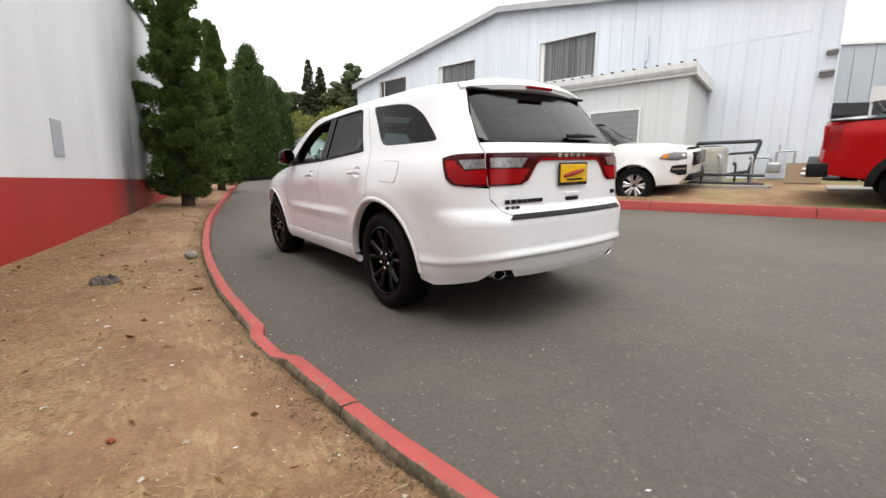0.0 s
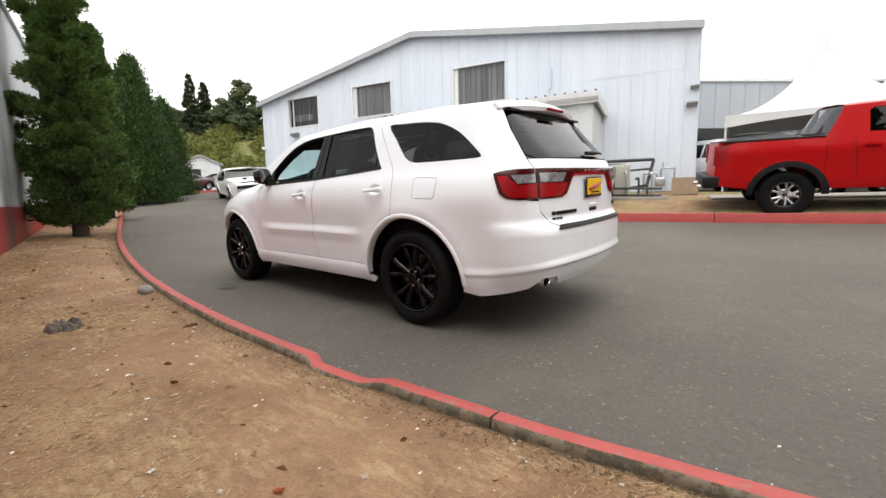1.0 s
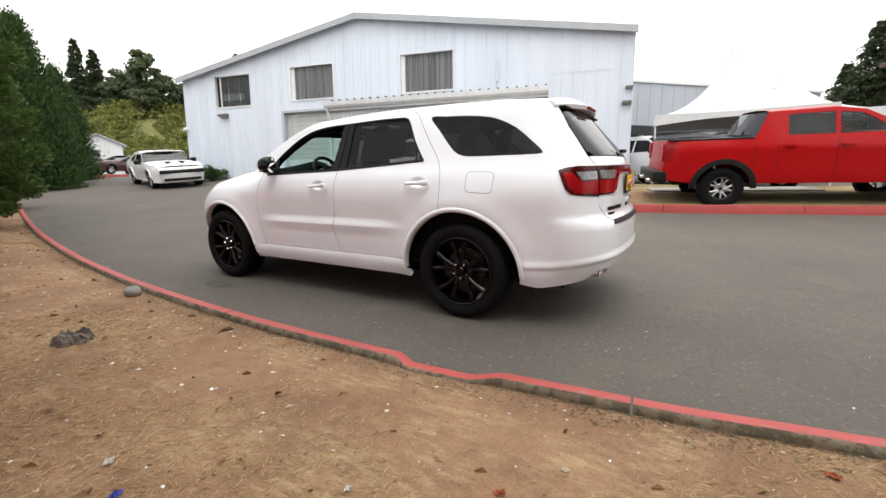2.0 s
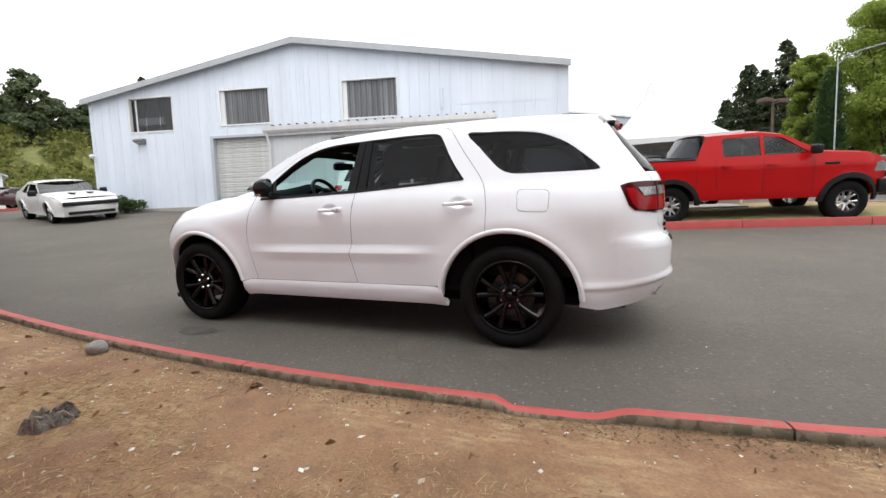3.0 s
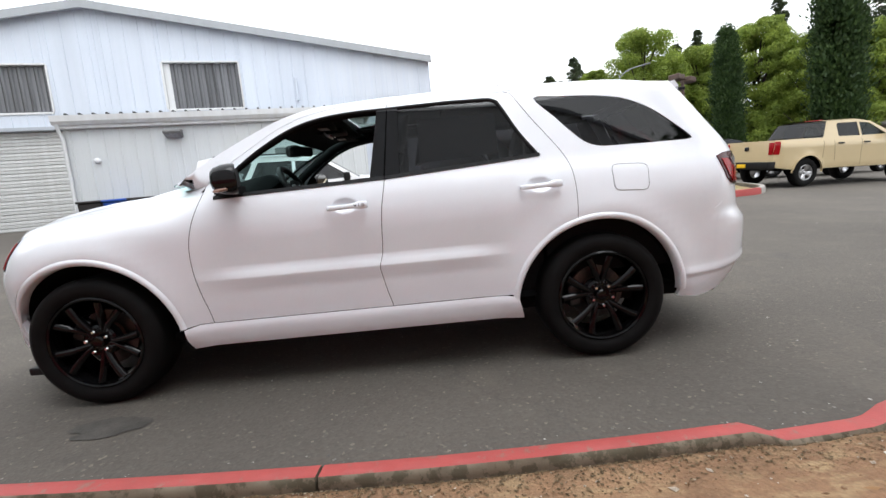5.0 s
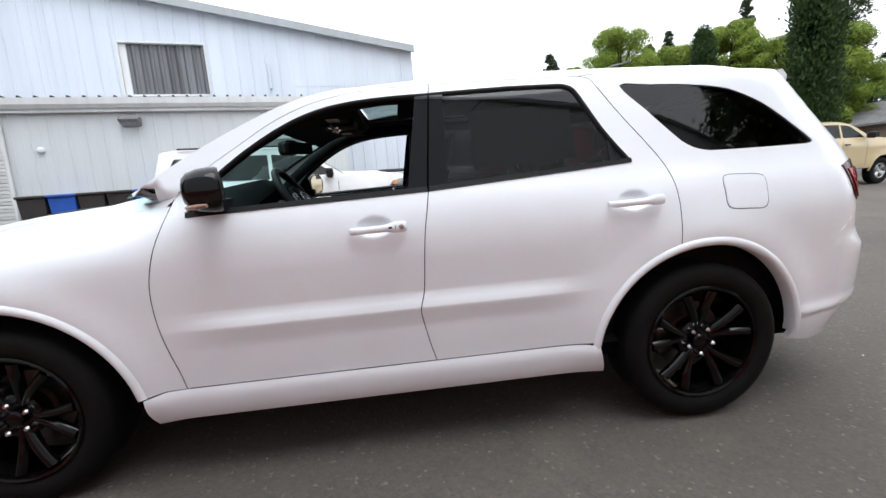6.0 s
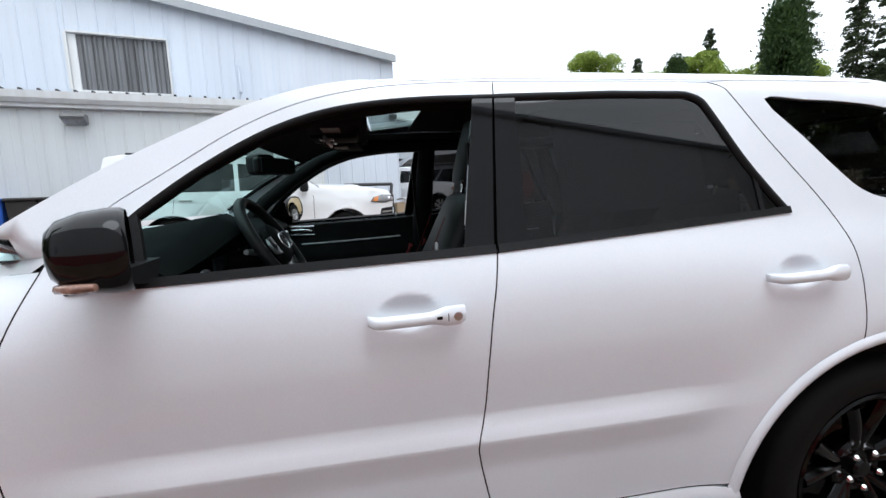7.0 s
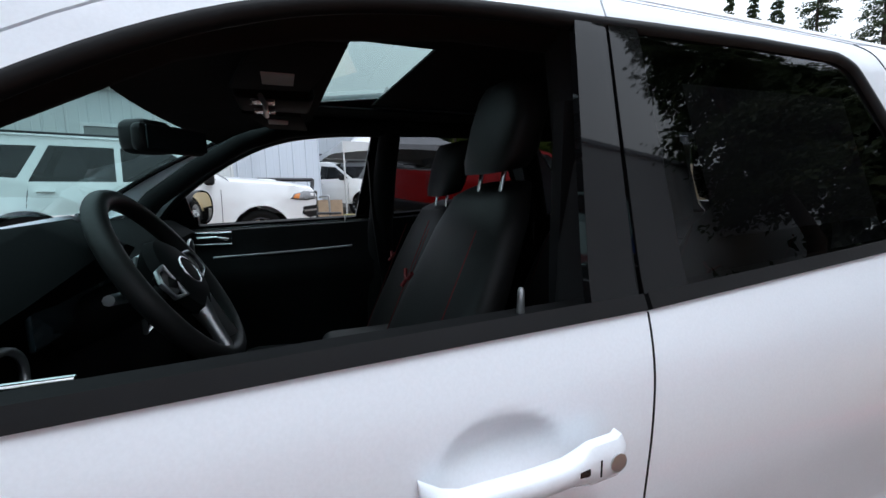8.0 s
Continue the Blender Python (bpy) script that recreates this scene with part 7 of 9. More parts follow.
    for nm, lo, hi, mat, lb in spec.get("boxes", ()):
        for sx in ((-1, 1) if lo[0] > 0 else (1,)):
            a, b = (lo[0] * sx, lo[1], lo[2]), (hi[0] * sx, hi[1], hi[2])
            bm = boxed(tuple(min(u, v) for u, v in zip(a, b)), tuple(max(u, v) for u, v in zip(a, b)), min(0.02, 0.3 * min(abs(u - v) for u, v in zip(a, b))), 2)
            part(nm, bm, mat, car, lb, smooth=50)
    return car


M_REDPAINT = car_paint("red_paint", (0.38, 0.004, 0.005), spec=0.12)
M_TAN = car_paint("tan_paint", (0.56, 0.44, 0.25))
M_DARKBLUE = car_paint("dark_blue_paint", (0.008, 0.009, 0.015), spec=0.25)
M_SILVER = car_paint("silver_paint", (0.42, 0.44, 0.45))
M_PLAINWHITE = car_paint("white_paint", (0.82, 0.82, 0.82))
M_BURGUNDY = car_paint("burgundy_paint", (0.06, 0.012, 0.016))
M_GREYPAINT = car_paint("grey_paint", (0.09, 0.095, 0.10))
PICKUP = dict(W=0.995, belt=1.40, tumble=0.34, low=0.52, hubs=[0.0, 3.52], r=0.415, arch=0.50, rim=0.228, core=(0.6, 2.7), mirror=(2.74, 1.48),
              top=[(4.16, 0.62, "front"), (4.26, 0.80, "front"), (4.26, 1.18, "front"), (4.20, 1.30, "bonnet"), (3.85, 1.41, "bonnet"), (2.98, 1.47, "windscreen"), (2.26, 1.86, "roof"), (1.80, 1.93, "roof"), (0.72, 1.89, "rear_window"), (0.52, 1.46, "bed"), (0.48, 1.42, "bed"), (-1.06, 1.40, "tailgate"), (-1.11, 0.70, "tail"), (-1.06, 0.60, "tail")],
              windows=[([(2.74, 1.46), (2.26, 1.78), (2.16, 1.815), (1.86, 1.84), (1.86, 1.44)], M_GREENGLASS), ([(1.79, 1.44), (1.79, 1.845), (1.10, 1.835), (1.04, 1.79), (1.04, 1.44)], M_PRIVACY)],
              patches=[("tail_lamp_side", [(-1.095, 0.98), (-1.055, 1.36), (-0.92, 1.36), (-0.95, 0.98)], M_REDLENS, "red side of the tail lamp", 0.008), ("headlight_side", [(3.98, 1.02), (4.02, 1.19), (4.18, 1.235), (4.25, 1.19), (4.255, 1.02)], M_CLEARLENS, "clear headlight side", 0.008)],
              seams=[(2.80, 2.80, 0.60), (1.83, 1.83, 0.60), (0.92, 0.86, 0.75), (0.50, 0.50, 0.60)], handles=[(1.98, 1.24), (1.08, 1.24)])


def pickup_spec(**kw):
    s = dict(PICKUP)
    s.update(kw)
    return s


bumper_rear = ("rear_bumper", (-0.93, -1.29, 0.56), (0.93, -1.02, 0.78), M_PLASTIC, "black steel rear bumper")
auto("red_pickup", "bright red crew-cab pickup with black flares on dry grass", facing(7.55, -1.88, 0.225, -0.974, 0.70), M_REDPAINT, pickup_spec(flare=0.10, flare_mat=M_PLASTIC, flare_label="black wheel-arch flare", handle_mat=M_REDPAINT, spoke=0.042, boxes=[
    bumper_rear, ("front_bumper", (-0.95, 4.10, 0.58), (0.95, 4.38, 0.86), M_PLASTIC, "black front bumper"),
    ("tail_lamp", (0.74, -1.125, 0.98), (0.875, -0.98, 1.35), M_REDLENS, "tall red tail lamp"), ("headlight", (0.58, 4.14, 1.00), (0.80, 4.30, 1.20), M_CLEARLENS, "clear headlight"),
    ("bed_rail", (0.90, -1.06, 1.395), (0.96, 0.48, 1.425), M_PLASTIC, "black bed rail cap"), ("exhaust_tip", (0.45, -1.36, 0.52), (0.56, -1.1, 0.60), M_CHROME, "chrome exhaust tip"), ("wing_badge", (0.985, 3.0, 1.20), (0.999, 3.28, 1.25), M_PLASTIC, "plain black badge")]), "pickup")
auto("tan_pickup", "tan pickup with black rear bumper on the asphalt", facing(9.95, -10.3, 0.10, -0.99), M_TAN, pickup_spec(handle_mat=M_PLASTIC, rim_mat=M_SATIN, spoke=0.09, twin=4, boxes=[
    bumper_rear, ("tail_lamp", (0.74, -1.125, 0.98), (0.875, -0.98, 1.34), M_REDLENS, "red tail lamp"), ("dealer_card", (-0.16, -1.305, 0.60), (0.16, -1.288, 0.72), M_PLATE, "yellow dealer card"),
    ("roof_lamp", (-0.25, 1.10, 1.945), (0.25, 1.20, 1.975), M_REDLENS, "red roof marker lamp"), ("front_bumper", (-0.95, 4.10, 0.58), (0.95, 4.38, 0.86), M_PLASTIC, "black front bumper"), ("gate_mark", (-0.07, -1.165, 1.12), (0.07, -1.125, 1.24), M_BADGE, "plain dark badge")]), "pickup")
SUV = dict(W=0.955, belt=1.16, tumble=0.33, low=0.40, hubs=[0.0, 2.79], r=0.385, arch=0.455, rim=0.25, core=(-0.6, 2.2), mirror=(2.05, 1.22),
           top=[(3.62, 0.42, "front"), (3.75, 0.62, "front"), (3.76, 1.00, "front"), (3.70, 1.10, "bonnet"), (3.20, 1.17, "bonnet"), (2.35, 1.22, "windscreen"), (1.60, 1.70, "roof"), (1.25, 1.77, "roof"), (-0.60, 1.78, "roof"), (-0.85, 1.74, "rear_window"), (-0.98, 1.28, "tail"), (-1.04, 0.72, "tail"), (-0.98, 0.45, "tail")],
           windows=[([(2.18, 1.24), (1.60, 1.62), (1.02, 1.66), (1.02, 1.20)], M_PRIVACY), ([(0.95, 1.20), (0.95, 1.66), (0.28, 1.66), (0.06, 1.20)], M_PRIVACY), ([(-0.04, 1.24), (0.17, 1.65), (-0.62, 1.64), (-0.80, 1.30)], M_PRIVACY)],
           seams=[(2.22, 2.22, 0.45), (0.98, 0.98, 0.45), (0.02, 0.06, 0.85)], handles=[(1.15, 1.06), (0.22, 1.08)])


def suv_spec(**kw):
    s = dict(SUV)
    s.update(kw)
    return s


suv_boxes = [("grille", (-0.55, 3.72, 0.78), (0.55, 3.865, 1.05), M_GLOSSBLACK, "black grille"), ("lower_grille", (-0.66, 3.62, 0.48), (0.66, 3.845, 0.62), M_PLASTIC, "black lower grille"), ("tail_lamp", (0.70, -1.05, 0.98), (0.82, -0.95, 1.20), M_REDLENS, "red tail lamp"), ("roof_rail", (0.70, -0.55, 1.80), (0.74, 1.20, 1.83), M_DARKSTEEL, "dark roof rail")]
SUV["patches"] = [("headlight", [(3.28, 0.95), (3.33, 1.025), (3.52, 1.065), (3.735, 1.05), (3.745, 0.955), (3.58, 0.925)], M_CLEARLENS, "clear wraparound headlight", 0.008),
                  ("headlight_edge", [(3.26, 0.945), (3.57, 0.905), (3.75, 0.935), (3.748, 0.952), (3.58, 0.922), (3.28, 0.955)], M_PLASTIC, "dark lamp edge", 0.010),
                  ("amber_marker", [(3.31, 0.955), (3.345, 1.02), (3.44, 1.035), (3.41, 0.945)], M_AMBER, "amber marker", 0.012),
                  ("bumper_vent", [(3.47, 0.68), (3.50, 0.80), (3.755, 0.82), (3.755, 0.62), (3.62, 0.60)], M_PLASTIC, "black bumper vent", 0.006),
                  ("vent_bar", [(3.50, 0.715), (3.51, 0.745), (3.758, 0.755), (3.758, 0.72)], M_CHROME, "bright bar across the vent", 0.012),
                  ("tail_lamp_side", [(-0.985, 0.98), (-0.985, 1.20), (-0.84, 1.19), (-0.87, 0.98)], M_REDLENS, "red side of the tail lamp", 0.008)]
auto("white_wagon", "white off-road SUV parked behind the far kerb", facing(6.45, 4.95, 0.243, -0.97), M_PLAINWHITE, suv_spec(boxes=suv_boxes + [("bonnet_scoop", (-0.30, 2.75, 1.19), (0.30, 3.2, 1.235), M_PLAINWHITE, "raised bonnet scoop")], twin=6, spoke=0.06))
auto("dark_van", "dark blue people carrier on the asphalt", facing(17.0, -12.3, -0.42, -0.91), M_DARKBLUE, suv_spec(boxes=suv_boxes))
auto("silver_suv", "silver SUV parked in the front lot", facing(23.6, -14.3, -0.86, 0.42), M_SILVER, suv_spec(boxes=suv_boxes))
auto("white_van", "white tall wagon beyond the tan pickup", facing(15.0, -16.2, 0.2, -0.98), M_PLAINWHITE, suv_spec(boxes=suv_boxes))
auto("canopy_suv", "white SUV parked under the canopy tent", facing(15.2, 0.6, -0.65, -0.75), M_PLAINWHITE, suv_spec(boxes=suv_boxes, twin=6))
auto("canopy_car", "dark grey car parked under the canopy tent", facing(13.6, -1.4, -0.70, -0.70), M_GREYPAINT, suv_spec(boxes=suv_boxes))
COUPE = dict(W=0.955, belt=0.95, tumble=0.42, low=0.26, hubs=[0.0, 2.95], r=0.35, arch=0.405, rim=0.25, core=(-0.2, 1.9), mirror=(1.95, 0.98),
             top=[(3.80, 0.24, "front"), (3.90, 0.45, "front"), (3.90, 0.74, "front"), (3.82, 0.84, "bonnet"), (3.0, 0.96, "bonnet"), (2.15, 1.00, "windscreen"), (1.35, 1.37, "roof"), (0.85, 1.43, "roof"), (0.25, 1.41, "rear_window"), (-0.55, 1.08, "bootlid"), (-1.10, 1.06, "tail"), (-1.14, 0.55, "tail"), (-1.05, 0.30, "tail")],
             windows=[([(1.95, 1.02), (1.30, 1.32), (0.55, 1.34), (0.55, 0.99)], M_PRIVACY), ([(0.48, 1.0), (0.48, 1.33), (0.22, 1.31), (-0.12, 1.05)], M_PRIVACY)], seams=[(2.05, 2.05, 0.35), (0.45, 0.45, 0.35)], handles=[(0.62, 0.88)])
coupe_boxes = [("grille", (-0.78, 3.80, 0.60), (0.78, 4.01, 0.74), M_GLOSSBLACK, "wide black grille"), ("lower_grille", (-0.66, 3.80, 0.31), (0.66, 3.99, 0.41), M_PLASTIC, "black lower grille"), ("bonnet_scoop", (0.18, 2.9, 0.99), (0.34, 3.3, 1.025), M_PLASTIC, "dark bonnet scoop")]
auto("white_coupe", "white two-door coupe with a wide black grille", facing(6.63, 19.9, -0.236, -0.974), M_PLAINWHITE, dict(COUPE, boxes=coupe_boxes))
auto("burgundy_car", "dark burgundy car parked in the far row", facing(13.6, 37.2, -0.9, -0.3), M_BURGUNDY, dict(COUPE, boxes=coupe_boxes), group="far row of parked cars")
auto("grey_car", "grey car parked in the far row", facing(10.8, 38.0, -0.9, -0.3), M_GREYPAINT, dict(COUPE, boxes=coupe_boxes), group="far row of parked cars")
auto("white_suv_far", "white SUV nosed in beside the building corner", facing(14.6, 33.5, -0.5, -0.85), M_PLAINWHITE, suv_spec(boxes=suv_boxes), group="far row of parked cars")
for kx, ky, mt, lb in ((27.0, -17.5, M_SILVER, "silver car in the distant front lot"), (29.0, -21.0, M_PLAINWHITE, "white car in the distant front lot"), (24.5, -20.5, M_GREYPAINT, "grey car in the distant front lot"), (26.0, -25.5, M_SILVER, "silver wagon in the distant front lot")):
    auto("lot_car", lb, facing(kx, ky, -0.4, -0.9), mt, dict(COUPE, boxes=[]), group="cars in the front lot")

# ---- canopy tents ----
M_CANVAS = material("white_canvas", (0.54, 0.545, 0.55), 0.75, vary=0.05, scale=1.5, fine=200)


def tent(x, y, rz, half=3.0, eave=2.35, peak=4.5, label="white peaked canopy tent on thin metal legs"):
    z = ground_z(x, y)
    t = thing("canopy_tent", label, "tent", Matrix.Translation((x, y, z)) @ pose(0, 0, 0, 0, 0, rz), group="canopy tents")
    bm = bmesh.new()
    n = 12
    rings = []
    for k in range(n + 1):
        f = k / n
        s = half * (1 - f) ** 1.0 + 0.03
        h = eave + (peak - eave) * (f ** 1.75 * 0.75 + 0.25 * f ** 5)
        ring = []
        for j in range(32):
            a = 4 * j / 32
            q, u = int(a), a - int(a)
            c = [(-1, -1), (1, -1), (1, 1), (-1, 1)]
            px, py = c[q][0] + (c[(q + 1) % 4][0] - c[q][0]) * u, c[q][1] + (c[(q + 1) % 4][1] - c[q][1]) * u
            sag = 0.10 * math.sin(math.pi * u) * (1 - f)
            ring.append(bm.verts.new((px * s, py * s, h - sag * 0.4)))
        rings.append(ring)
    for p, q in zip(rings, rings[1:]):
        for j in range(32):
            bm.faces.new((p[j], p[(j + 1) % 32], q[(j + 1) % 32], q[j]))
    bm.faces.new(rings[-1])
    part("canopy", bm, M_CANVAS, t, smooth=35)
    bm = bmesh.new()
    lo, hi = [], []
    for j in range(96):
        a = 4 * j / 96
        q, u = int(a), a - int(a)
        c = [(-1, -1), (1, -1), (1, 1), (-1, 1)]
        px, py = c[q][0] + (c[(q + 1) % 4][0] - c[q][0]) * u, c[q][1] + (c[(q + 1) % 4][1] - c[q][1]) * u
        rise = 0.10 * math.sin(math.pi * u)
        hi.append(bm.verts.new((px * (half + 0.035), py * (half + 0.035), eave + 0.02 - rise * 0.4)))
        lo.append(bm.verts.new((px * (half + 0.05), py * (half + 0.05), eave - 0.36 + rise * 1.6)))
    for j in range(96):
        bm.faces.new((lo[j], lo[(j + 1) % 96], hi[(j + 1) % 96], hi[j]))
    part("valance", bm, M_CANVAS, t, smooth=35)
    for sx in (-1, 1):
        for sy in (-1, 1):
            bm = bmesh.new()
            tube(bm, [(sx * half, sy * half, -0.3), (sx * half, sy * half, eave)], 0.032, 10)
            part("tent_leg", bm, M_CANVAS, t, "white metal leg", smooth=50)
    return t


tent(15.6, -2.6, 5, 2.45, 2.32, 4.87)
tent(20.2, -4.9, 8, 2.4, 2.5, 4.45)

# ---- grey shop building behind the tents ----
SHOP = thing("grey_shop", "long low grey-clad shop with dark glazed front", "building", Matrix.Translation((20.35, 2.35, 0)) @ pose(0, 0, 0, 0, 0, 44))
for k in range(20):
    part("wall_panel", boxed((0.0, -14.4 + k * 0.75, 4.3), (0.25, -14.4 + k * 0.75 + 0.735, 6.5), 0.01, 1), M_GREYCLAD, SHOP)
part("wall_core", boxed((0.26, -14.5, 0.5), (9, 0.6, 6.45)), M_GREYCLAD, SHOP)
part("parapet_cap", boxed((-0.08, -14.5, 6.5), (9, 0.6, 6.62), 0.01), M_TRIM, SHOP, "white parapet cap")
# dark strip stands in for the shade above the shop windows
part("shade_band", boxed((-0.05, -14.4, 3.8), (0.25, 0.6, 4.3), 0.01), M_DARKSTEEL, SHOP, "dark band standing in for shade")
for k in range(6):
    W = part("shop_window", boxed((0.10, -13.4 + k * 2.3, 1.6), (0.16, -13.4 + k * 2.3 + 2.0, 3.8)), glass("shop_glass", (0.25, 0.27, 0.28)) if not bpy.data.materials.get("shop_glass") else bpy.data.materials["shop_glass"], SHOP, "dark shop window")
    part("window_frame", boxed((0.05, -13.4 + k * 2.3 + 2.0, 1.4), (0.20, -13.4 + k * 2.3 + 2.3, 3.8), 0.01), M_TRIM, SHOP, "pale window post")
part("stall_riser", boxed((0.0, -14.4, 0.5), (0.2, 0.6, 1.6)), M_GREYCLAD, SHOP)

# small white shed at the end of the lane
SZ = ground_z(12.5, 40)
SHED = thing("white_shed", "small white gabled shed with a dark open door", "shed", Matrix.Translation((12.6, 41.0, SZ)) @ pose(0, 0, 0, 0, 0, -20))
bm = bmesh.new()
prism(bm, [(-1.6, -0.5), (-1.6, 2.5), (0, 3.2), (1.6, 2.5), (1.6, -0.5)], 0.0, 5.0, "y")
part("shed_wall", bm, M_TRIM, SHED)
for s in (-1, 1):
    bm = bmesh.new()
    prism(bm, [(s * 1.9, 2.38), (0, 3.24), (0, 3.34), (s * 1.9, 2.48)], -0.2, 5.2, "y")
    part("shed_roof", bm, M_ROOFMETAL, SHED, "grey roof slope")
part("shed_door", boxed((-1.2, -0.04, 0), (0.0, 0.01, 2.0)), M_DARKSTEEL, SHED, "dark open doorway")

# ---- plant and clutter by the metal building ----
gz = ground_z(8.6, 1.6) + 0.15
AC = thing("cooling_unit", "two beige cooling cabinets on a concrete pad", "air conditioner", Matrix.Translation((8.75, 1.95, gz)) @ pose(0, 0, 0, 0, 0, 14))
part("pad", boxed((-0.9, -1.6, -0.1), (0.9, 1.5, 0.08), 0.02), M_CONCRETE, AC, "concrete pad")
M_BEIGE = material("beige_sheet_metal", (0.46, 0.45, 0.40), 0.5, 0.2, vary=0.15, scale=4)
for yy in (-0.36, 0.36):
    C = part("cabinet", boxed((-0.36, yy - 0.32, 0.10), (0.36, yy + 0.32, 0.95), 0.02), M_BEIGE, AC)
    for k in range(10):
        part("louvre", boxed((-0.37, yy - 0.27, 0.20 + k * 0.07), (-0.36, yy + 0.27, 0.235 + k * 0.07), 0.003), M_BEIGE, C)
    bm = bmesh.new()
    lathe(bm, [(0.95, 0.24), (0.98, 0.24), (0.99, 0.21)], 24, "z", Matrix.Translation((0, yy, 0)))
    part("fan_guard", bm, M_DARKSTEEL, C, "dark fan guard", smooth=40)
FR = thing("barrier_frame", "dark steel guard rail round the cooling cabinets", "railing", Matrix.Translation((9.45, 1.45, gz)))
for p0, p1, rr in (((-0.25, 0.75, 0.02), (-0.10, 0.70, 1.12), 0.04), ((-0.10, 0.70, 1.12), (0.28, -0.55, 1.12), 0.045), ((0.28, -0.55, 1.12), (0.05, -0.45, 0.40), 0.045), ((0.05, -0.45, 0.40), (-0.05, 0.30, 0.28), 0.04), ((-0.12, 0.72, 0.80), (0.22, -0.50, 0.86), 0.03), ((-0.30, -0.60, 0.04), (-0.32, 0.80, 0.06), 0.03), ((0.05, -0.45, 0.40), (0.02, -0.50, 0.02), 0.035)):
    bm = bmesh.new()
    tube(bm, [p0, p1], rr, 8)
    part("rail", bm, M_DARKSTEEL, FR, smooth=50)
PR = thing("pipe_rack", "low rack of dark pipes beside the cooling cabinets", "pipes", Matrix.Translation((8.3, 1.35, gz)) @ pose(0, 0, 0, 0, 0, 14))
for k, (y0, h) in enumerate(((-0.75, 0.62), (-0.45, 0.50), (-0.15, 0.66), (0.20, 0.46), (0.50, 0.60))):
    bm = bmesh.new()
    tube(bm, spline([(0.1, y0, -0.05), (0.1, y0, h), (0.16, y0 + 0.05, h + 0.06), (0.5, y0 + 0.08, h + 0.05)], 4), 0.025, 8)
    part("upright_pipe", bm, M_DARKSTEEL if k % 2 else M_GALV, PR, smooth=50)
for z0 in (0.16, 0.34):
    bm = bmesh.new()
    tube(bm, [(0.06, -1.0, z0 - 0.06), (0.06, 0.9, z0)], 0.03, 8)
    part("cross_pipe", bm, M_DARKSTEEL, PR, smooth=50)
GP = thing("gas_meter", "grey gas meter with bent galvanised pipes", "gas meter", GM @ Matrix.Translation((-0.35, 1.5, ground_z(12.5, 1.4) + 0.10)))
bm = bmesh.new()
box(bm, (-0.14, -0.18, 0.22), (0.10, 0.14, 0.52), 0.05, 3)
part("meter_body", bm, M_GALV, GP, smooth=45)
bm = bmesh.new()
tube(bm, spline([(0.05, -0.45, -0.1), (0.05, -0.45, 0.75), (0.05, -0.40, 0.82), (0.05, -0.10, 0.82), (0.05, -0.05, 0.78), (0.05, -0.05, 0.5)], 4), 0.03, 8)
tube(bm, spline([(0.05, 0.07, 0.5), (0.05, 0.07, 0.62), (0.05, 0.12, 0.66), (0.05, 0.40, 0.66), (0.05, 0.46, 0.60), (0.05, 0.46, -0.1)], 4), 0.03, 8)
tube(bm, [(0.05, -0.1, 0.82), (0.05, -0.1, 1.02)], 0.025, 8)
part("gas_pipe", bm, M_GALV, GP, smooth=50)
BL = thing("cardboard_box", "brown cardboard carton on the ground", "box", Matrix.Translation((11.3, 0.40, ground_z(11.3, 0.40) + 0.15)) @ pose(0, 0, 0, 0, 0, 12))
M_CARD = material("brown_cardboard", (0.33, 0.25, 0.17), 0.8, vary=0.12, scale=5)
part("carton", boxed((-0.25, -0.35, 0), (0.25, 0.35, 0.50), 0.006), M_CARD, BL)
part("carton_flap", boxed((-0.25, -0.35, 0.502), (-0.01, 0.35, 0.508)), M_CARD, BL)
part("carton_tape", boxed((-0.03, -0.352, 0.509), (0.03, 0.352, 0.511)), M_CANVAS, BL, "strip of pale tape")
SL = thing("concrete_slab", "flat concrete slab in the grass", "slab", Matrix.Translation((9.0, -2.2, ground_z(9.0, -2.2) + 0.16)) @ pose(0, 0, 0, 0, -4, 14))
part("slab", boxed((-0.5, -2.0, -0.06), (0.5, 1.6, 0.07), 0.015), M_CONCRETE, SL)
